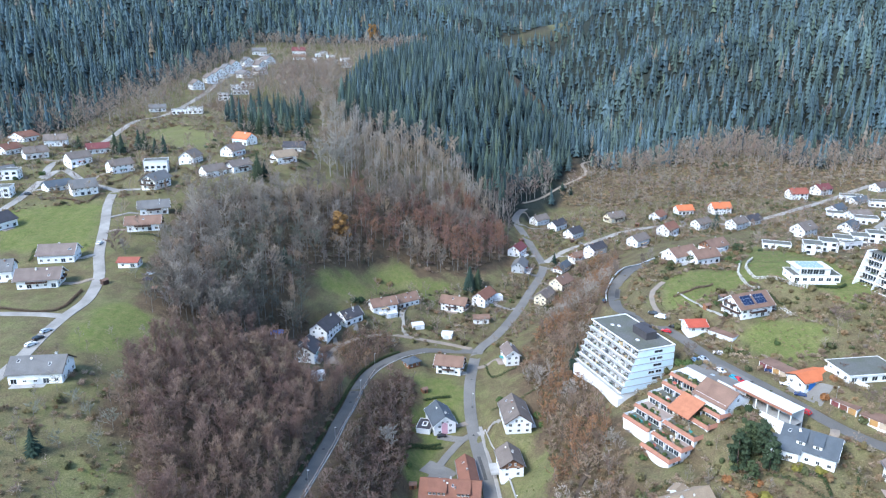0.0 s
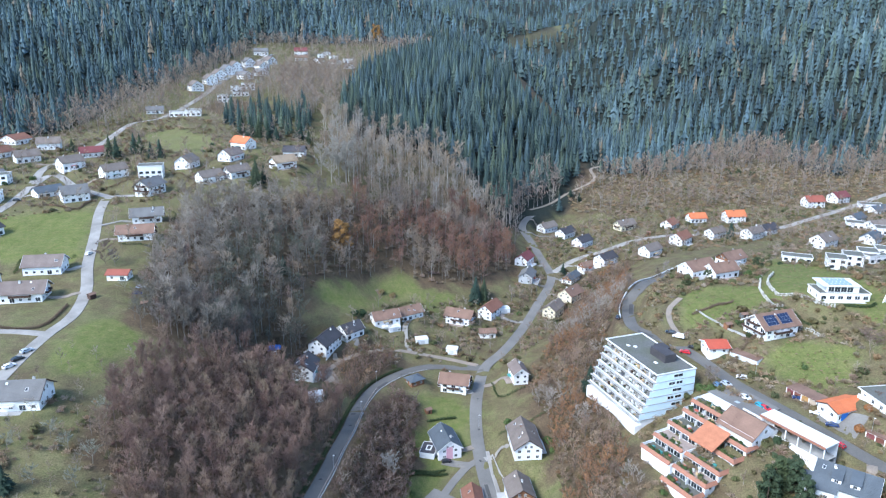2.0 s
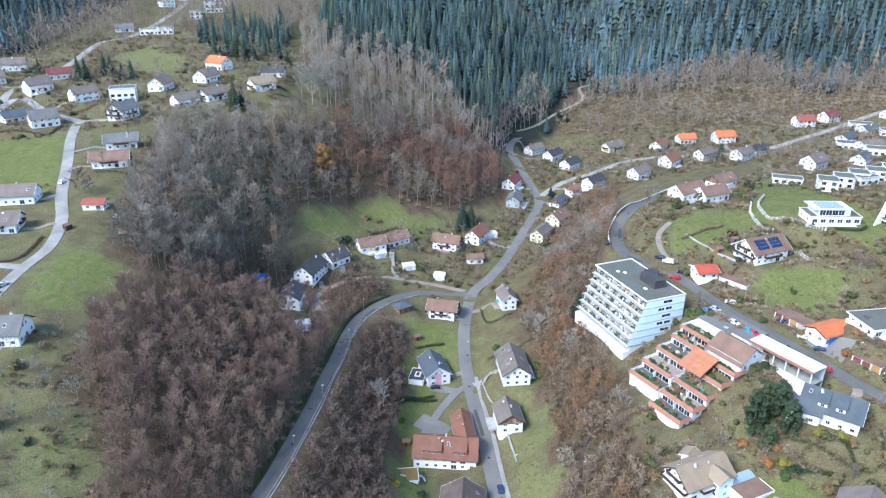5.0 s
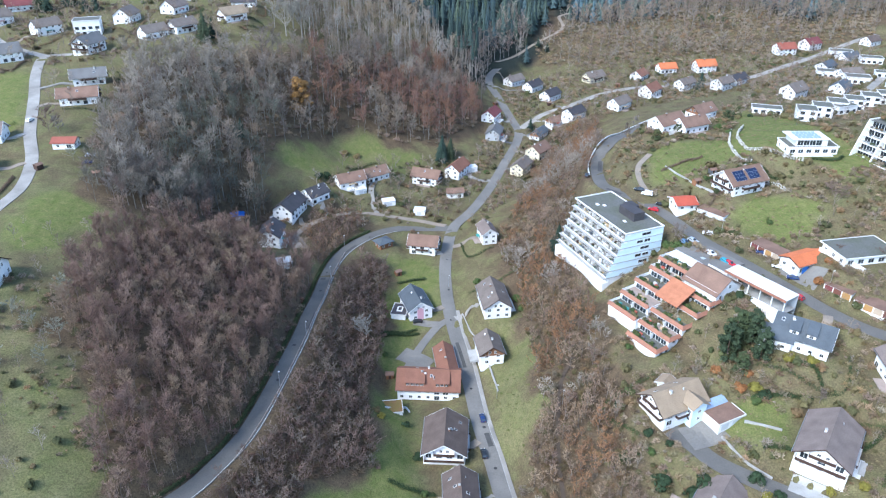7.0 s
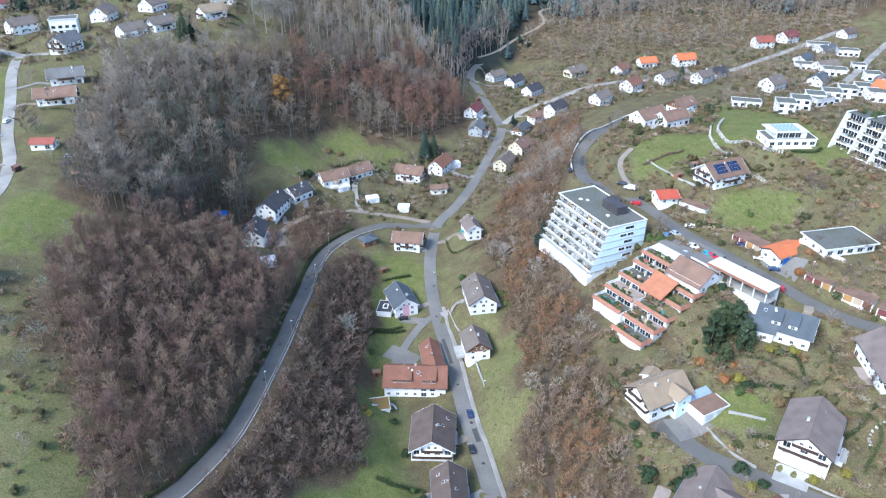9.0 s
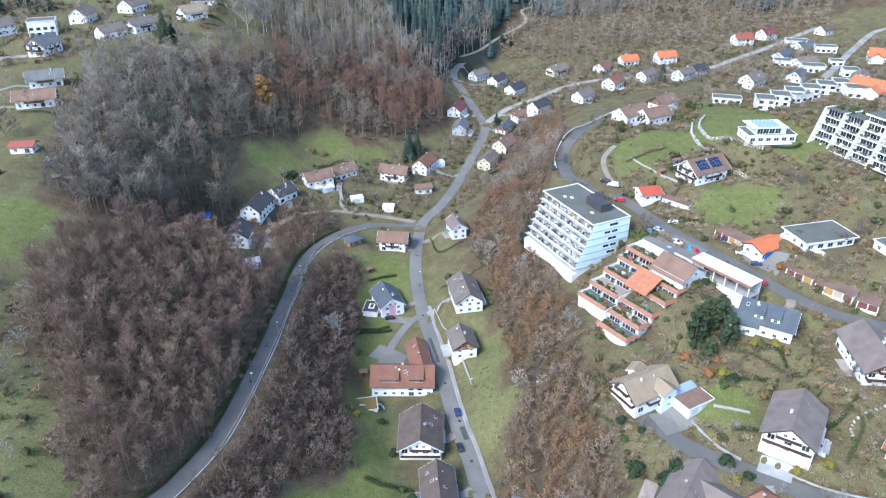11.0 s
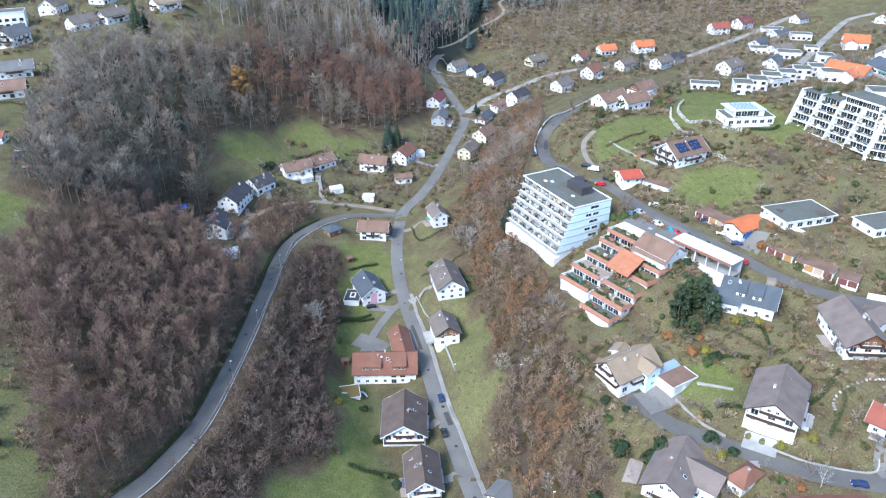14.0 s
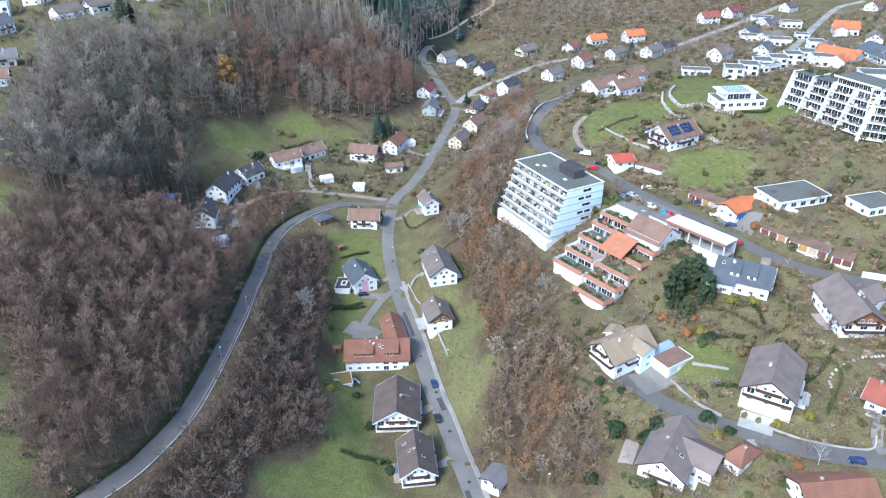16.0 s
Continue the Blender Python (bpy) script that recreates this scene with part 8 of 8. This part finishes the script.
RUSTY = mat("rusty_rail", (0.34, 0.22, 0.15), 0.7, 0.3, 0.4, 5, second=(0.5, 0.48, 0.45))
rail_along(RAIL, "long rusty guard rail beside the climbing road", material=RUSTY)
er = [q for q in zip(LINES["east"][0][:, 0], LINES["east"][0][:, 1])][3:42]
rp_e = np.array(er)
d_e = np.gradient(rp_e, axis=0)
d_e /= np.linalg.norm(d_e, axis=1)[:, None]
off_e = rp_e + np.stack([d_e[:, 1], -d_e[:, 0]], 1) * 4.0
wall_along(off_e[::4].tolist(), 0.55, 0.35, PALESTONE, "pale kerb wall on the outer side of the bend", 0.2)

# verge, kerb and paint of the valley road and the climbing road
rp, rz, rw = LINES["valley"]
v, f = ribbon(rp[:60], rz[:60], rw / 2, rw / 2 + 1.5, 0.14)
tagged(part("pavement_valley", v, f, PALEASPHALT), "pale narrow pavement beside the valley road", "pavement", kind="structure")
v, f = ribbon(rp[:60], rz[:60], rw / 2 - 0.02, rw / 2 + 0.13, 0.17)
tagged(part("kerb_valley", v, f, CONCRETE), "grey concrete kerb of the valley road", "kerb", kind="structure")
rp, rz, rw = LINES["west"]
v, f = ribbon(rp[10:], rz[10:], -rw / 2 + 0.25, -rw / 2 + 0.42, 0.075, 0.01)
tagged(part("road_marking_edge", v, f, PAINT), "white edge line of the climbing road", "road marking", kind="structure")
# the courtyard and forecourts
for nm, x, y, yaw, L, W, m, lb in (("forecourt_south", 83, 180, 15, 12, 9, ROADASPHALT, "grey paved forecourt of the house"), ("forecourt_brown", 104, 158.5, -38, 9, 6, CONCRETE, "pale paved garage forecourt"),
                                   ("forecourt_rust", -2, 254, -35, 14, 8, ROADASPHALT, "grey paved yard behind the house"), ("forecourt_garages", 134, 233, -58, 14, 7, ROADASPHALT, "worn concrete forecourt of the garages"),
                                   ("terrace_brick", 68.6, 160.1, 55, 9, 4, TERRACE, "red-brown paved terrace beside the house"), ("terrace_garden", 119.4, 160.9, 50, 6, 1.6, CONCRETE, "pale paved garden path beside the house"), ("forecourt_lane", -57, 322, -60, 16, 8, GRAVEL, "brown gravel yard by the lane"), ("forecourt_blue", 3, 276, -10, 11, 4, ROADASPHALT, "paved forecourt of the blue-roofed house")):
    gxs, gys = np.meshgrid(np.linspace(-L / 2, L / 2, 9), np.linspace(-W / 2, W / 2, 7))
    c, s = math.cos(radians(yaw)), math.sin(radians(yaw))
    px, py = x + gxs.ravel() * c - gys.ravel() * s, y + gxs.ravel() * s + gys.ravel() * c
    pz = ground(px, py) + 0.28
    v = np.stack([px, py, pz], 1).tolist()
    f = [(j * 9 + i, j * 9 + i + 1, (j + 1) * 9 + i + 1, (j + 1) * 9 + i) for j in range(6) for i in range(8)]
    ob = tagged(part(nm, v + [(a, b, e - 0.6) for a, b, e in v], f + [tuple(reversed([k + 63 for k in q])) for q in f], m), lb, "paving", kind="structure")


def stone_wall(line, rows, label):
    root = tagged(new("boulder_wall"), label, "stone wall")
    rp = densify(line, 1.1)
    for r in range(rows):
        for i, (x, y) in enumerate(rp):
            me = STONES[int(RNG.integers(0, len(STONES)))]
            ob = shared("stone", me, root, pose(x + RNG.uniform(-0.2, 0.2) + 0.25 * r, y + RNG.uniform(-0.2, 0.2) + 0.2 * r, float(ground(x, y)[0]) + 0.35 + 0.75 * r, *RNG.uniform(0, 60, 3)))
            s = RNG.uniform(0.75, 1.25)
            ob.scale = (s, s, s)


STONES = []
STONE = mat("pale_boulder", (0.50, 0.48, 0.44), 0.9, 0.25, 0.8, 4, 0.03, per=0.3, second=(0.34, 0.33, 0.29))
for k in range(5):
    bm = bmesh.new()
    bmesh.ops.create_icosphere(bm, subdivisions=1, radius=0.55)
    rk = random.Random(k)
    for q in bm.verts:
        q.co *= rk.uniform(0.75, 1.2)
        q.co.z *= 0.75
    me = bpy.data.meshes.new("stone")
    bm.to_mesh(me)
    bm.free()
    me.materials.append(STONE)
    STONES.append(me)
stone_wall(STONES_A, 2, "stepped wall of pale boulders under the villa")
stone_wall(STONES_B, 2, "stepped wall of pale boulders below the villa's drive")
stone_wall(STONES_C, 2, "stepped wall of pale boulders beside the solar-roofed house")
stone_wall(STONES_D, 1, "low rubble wall round a garden path")

PAINTS = {k: mat("car_paint_" + k, c, 0.25, 0.05, spec=0.6) for k, c in {"w": (0.75, 0.75, 0.75), "k": (0.02, 0.022, 0.025), "b": (0.12, 0.2, 0.3), "s": (0.42, 0.46, 0.5), "c": (0.04, 0.30, 0.42), "r": (0.5, 0.02, 0.03), "n": (0.02, 0.04, 0.12)}.items()}
TYRE = mat("tyre_rubber", (0.02, 0.02, 0.02), 0.9, 0.1)


def car(x, y, yaw, colour, van):
    z = float(ground(x, y)[0]) + 0.16
    root = tagged(new("car"), "parked %s %s by the roadside" % ({"w": "white", "k": "black", "b": "grey-blue", "s": "silver", "c": "turquoise", "r": "red", "n": "dark blue"}[colour], "van" if van else "car"), "car")
    root.matrix_basis = pose(x, y, z, 0, 0, yaw)
    L, W, H = (4.9, 1.9, 1.9) if van else (4.3, 1.78, 1.45)
    # outline from the side, extruded with drawn-in upper body
    side = [(-L / 2, 0.35), (-L / 2 + 0.05, 0.75), (-L / 2 + 0.25, 0.95), (-L / 2 + (0.3 if van else 0.75), H - 0.05), (L / 2 - (1.5 if van else 1.9), H), (L / 2 - 1.0, 0.95), (L / 2 - 0.15, 0.8), (L / 2, 0.5), (L / 2 - 0.05, 0.3), (-L / 2 + 0.1, 0.28)]
    v, n = [], len(side)
    for s in (-1, 1):
        v += [(a, s * (W / 2 - (0.22 if b > 1.0 else 0.0)), b) for a, b in side]
    f = [tuple(range(n)), tuple(reversed(range(n, 2 * n)))] + [(i, n + i, n + (i + 1) % n, (i + 1) % n) for i in range(n)]
    body = part("body", v, f, PAINTS[colour], root)
    for s in (-1, 1):
        q = [(-L / 2 + (0.5 if van else 0.75), s * (W / 2 - 0.07), 0.98), (L / 2 - 1.15, s * (W / 2 - 0.07), 0.98), (L / 2 - (1.6 if van else 1.95), s * (W / 2 - 0.2), H - 0.1), (-L / 2 + (0.5 if van else 0.95), s * (W / 2 - 0.2), H - 0.1)]
        q += [(a, b - s * 0.05, c) for a, b, c in q]
        part("side_window", q, [(0, 1, 2, 3), (7, 6, 5, 4), (0, 4, 5, 1), (1, 5, 6, 2), (2, 6, 7, 3), (3, 7, 4, 0)], GLASS, body)
    a0, a1, zt = L / 2 - 1.0, L / 2 - (1.5 if van else 1.9), H
    q = [(a0 + 0.03, -W / 2 + 0.22, 0.97), (a0 + 0.03, W / 2 - 0.22, 0.97), (a1 + 0.06, W / 2 - 0.28, zt - 0.02), (a1 + 0.06, -W / 2 + 0.28, zt - 0.02)]
    q += [(a - 0.04, b, c - 0.02) for a, b, c in q]
    part("windscreen", q, [(0, 1, 2, 3), (7, 6, 5, 4), (0, 4, 5, 1), (1, 5, 6, 2), (2, 6, 7, 3), (3, 7, 4, 0)], GLASS, body)
    b0, b1 = -L / 2 + 0.22, -L / 2 + (0.28 if van else 0.7)
    q = [(b0, -W / 2 + 0.25, 1.0), (b0, W / 2 - 0.25, 1.0), (b1, W / 2 - 0.3, H - 0.12), (b1, -W / 2 + 0.3, H - 0.12)]
    q += [(a + 0.05, b, c) for a, b, c in q]
    part("rear_window", q, [(3, 2, 1, 0), (4, 5, 6, 7), (1, 5, 4, 0), (2, 6, 5, 1), (3, 7, 6, 2), (0, 4, 7, 3)], GLASS, body)
    for sx in (-1, 1):
        for sy in (-1, 1):
            v, f = [], []
            for yy in (-0.1, 0.1):
                v += [(0.32 * math.cos(2 * math.pi * k / 12), yy, 0.32 * math.sin(2 * math.pi * k / 12)) for k in range(12)]
            f = [tuple(range(12)), tuple(reversed(range(12, 24)))] + [(k, 12 + k, 12 + (k + 1) % 12, (k + 1) % 12) for k in range(12)]
            part("wheel", v, f, TYRE, root, at=pose(sx * L * 0.3, sy * (W / 2 - 0.08), 0.3))
        v, f = box(-0.04, 0.04, -0.2, 0.2, -0.08, 0.08)
        for sy in (-1, 1):
            part("headlight" if sx > 0 else "tail_light", v, f, FRAME if sx > 0 else ROOF["red"], body, at=pose(sx * (L / 2 - 0.05), sy * (W / 2 - 0.3), 0.68))


for spec in CARS:
    car(*spec)


def street_lamp(x, y):
    z = float(ground(x, y)[0])
    root = tagged(new("street_lamp"), "slim grey street lamp at the roadside", "street lamp", "street lamps")
    root.matrix_basis = pose(x, y, z)
    v, f = [], []
    for zz, r in ((-0.5, 0.08), (6.0, 0.05)):
        v += [(r * math.cos(k * math.pi / 3), r * math.sin(k * math.pi / 3), zz) for k in range(6)]
    part("pole", v, [(k, (k + 1) % 6, 6 + (k + 1) % 6, 6 + k) for k in range(6)], METAL, root)
    part("lamp_head", *box(-0.12, 0.55, -0.12, 0.12, 5.95, 6.1), WHITEPAINT, root)


for x, y in ((-34.5, 326), (-37.4, 289), (-41.5, 240), (-46, 208), (46.5, 205.5), (27.5, 226), (46, 160), (14, 300), (116.5, 262), (139, 224)):
    street_lamp(x, y)

# garage beside the tan-roofed house, its gravelled roof edged in white, with a tilted pale panel
gar = frame_at("flat_garage", 89.5, 185.0, 14.0, 23, "white garage with a brown gravel roof and pale solar panels", "garage")
slab("wall", gar, PLASTER, -5, 5, -4.5, 4.5, -3, 2.5)
slab("roof", gar, ROOF["brown"], -5.1, 5.1, -4.6, 4.6, 2.5, 2.7)
slab("roof_edge", gar, PALESTONE, -5.2, 5.2, -4.8, -4.6, 2.2, 2.85)
slab("roof_edge", gar, PALESTONE, 5.1, 5.3, -4.6, 4.6, 2.2, 2.85)
slab("garage_door", gar, GREYDOOR[0], -4, -1.2, -4.56, -4.45, -0.3, 1.9)
slab("garage_door", gar, GREYDOOR[0], 0.4, 3.2, -4.56, -4.45, -0.3, 1.9)
for i in range(5):
    v, f = box(-0.85, 0.85, -1.4, 1.4, 0, 0.06)
    part("solar_panel", v, f, PALESOLAR, gar, at=pose(-3.2 + i * 1.75, 3.2, 3.2, 22, 0, 0))
# low flat garage of the blue-roofed house, and the planted roof beside the rust-roofed house
cub = flat_house(-8.0, 283.5, -12.3, -12, 6.2, 8.5, 2.7, "low white-edged flat garage with a dark roof", roof=ROOF["dark"], category="garage", name="flat_garage")
slab("roof_light", cub, WHITEPAINT, -1.2, 1.2, -1.8, 1.8, 2.9, 3.15)
slab("roof_light_glass", cub, ROOF["dark"], -0.7, 0.7, -1.3, 1.3, 3.15, 3.19)
mg = flat_house(-11.5, 224.5, -15.5, 5, 8.5, 6.5, 2.8, "flat garage with a mossy brown planted roof", roof=mat("mossy_roof", (0.17, 0.13, 0.04), 0.95, 0.3, 0.5, 4, 0.05, second=(0.2, 0.11, 0.05)), category="garage", name="flat_garage")


# manhole covers, patches and faded arrows on the roads
IRON = mat("iron_cover", (0.045, 0.043, 0.042), 0.6, 0.2, 1, 6)
disc = [(0.42 * math.cos(2 * math.pi * k / 12), 0.42 * math.sin(2 * math.pi * k / 12), zz) for zz in (0.03, 0.0) for k in range(12)]
cover_mesh = bpy.data.meshes.new("manhole_cover")
cover_mesh.from_pydata(disc, [], [tuple(range(12))] + [(k, 12 + k, 12 + (k + 1) % 12, (k + 1) % 12) for k in range(12)])
cover_mesh.materials.append(IRON)
for nm, ks in (("west", (16, 24, 31, 38, 46, 52, 59)), ("valley", (22, 30, 36, 43, 50, 57, 64, 72))):
    rp, rz, rw = LINES[nm]
    for k in ks:
        if k < len(rp):
            ob = tagged(new("manhole_cover", cover_mesh), "round iron manhole cover in the road", "manhole cover", "manhole covers")
            ob.matrix_basis = pose(rp[k][0] + RNG.uniform(-1.2, 1.2), rp[k][1], rz[k] + 0.075)
            s_ = RNG.uniform(1.0, 1.7)
            ob.scale = (s_, s_, 1)
PATCH = mat("dark_asphalt_patch", (0.085, 0.082, 0.078), 0.9, 0.2, 0.5, 4)
for nm, a, b, o0, o1 in (("west", 20, 24, -2.2, -0.6), ("west", 33, 35, 0.2, 2.2), ("west", 44, 49, -2.5, -1.4), ("valley", 18, 22, -2.3, -0.8), ("valley", 33, 36, 0.4, 2.2), ("valley", 47, 53, -1.2, 0.2), ("east", 30, 36, -2.4, -0.5), ("east", 44, 48, 0.3, 2.0)):
    rp, rz, rw = LINES[nm]
    if b < len(rp):
        v, f = ribbon(rp[a:b], rz[a:b], o0, o1, 0.088, 0.01)
        tagged(part("road_patch_%s_%d" % (nm, a), v, f, PATCH), "darker repaired strip of asphalt", "road", kind="structure")


def garden_shed(x, y, yaw, m, lb):
    z = float(ground(x, y)[0])
    root = frame_at("garden_shed", x, y, z, yaw, lb, "garden shed")
    slab("wall", root, m, -1.4, 1.4, -1.1, 1.1, -0.6, 2.0)
    (v1, f1), (v2, f2) = slope_roof(2.8, 2.2, 2.0, 0.6, 0.25, 0.1)
    part("roof", v1 + v2, f1 + [tuple(i + 8 for i in q) for q in f2], ROOF["brown"], root)
    slab("door", root, DARKWOOD, -0.45, 0.45, -1.14, -1.08, 0, 1.8)


for x, y, yaw, m, lb in ((118.5, 296.5, 20, BOARDS, "small brown wooden garden shed"), (127.5, 303.0, 10, METAL, "grey metal garden shelter"), (-9, 309, 30, BOARDS, "small wooden garden shed on the lawn"), (-152, 300, 60, DARKWOOD, "dark wooden garden shed"),
                       (-12, 244, 0, BOARDS, "wooden shed beside the garden path"), (60, 520, 30, BOARDS, "wooden shed in a valley garden"), (98, 515, 10, DARKWOOD, "dark wooden shed in a valley garden"), (150, 528, -20, BOARDS, "wooden shed behind the valley houses"), (-130, 300, 15, DARKWOOD, "dark wooden hut on the meadow's edge")):
    garden_shed(x, y, yaw, m, lb)
# heap of split logs beside the meadow
logs = frame_at("log_pile", 120.5, 259.5, float(ground(120.5, 259.5)[0]), -40, "heap of split pale logs at the meadow's edge", "log pile")
LOGWOOD = mat("split_log", (0.40, 0.29, 0.19), 0.85, 0.25, 2, 9, per=0.3)
log_v = [(x_, 0.17 * math.cos(k * math.pi / 3), 0.17 * math.sin(k * math.pi / 3)) for x_ in (-0.6, 0.6) for k in range(6)]
log_mesh = bpy.data.meshes.new("log")
log_mesh.from_pydata(log_v, [], [(5, 4, 3, 2, 1, 0), (6, 7, 8, 9, 10, 11)] + [(k, (k + 1) % 6, 6 + (k + 1) % 6, 6 + k) for k in range(6)])
log_mesh.materials.append(LOGWOOD)
for k in range(90):
    r_ = RNG.uniform(0, 1)
    shared("log", log_mesh, logs, pose(RNG.uniform(-3.5, 3.5) * (1 - 0.6 * r_), RNG.uniform(-1.8, 1.8) * (1 - 0.6 * r_), 0.15 + 0.9 * r_, RNG.uniform(-20, 20), RNG.uniform(-25, 25), RNG.uniform(0, 180)))
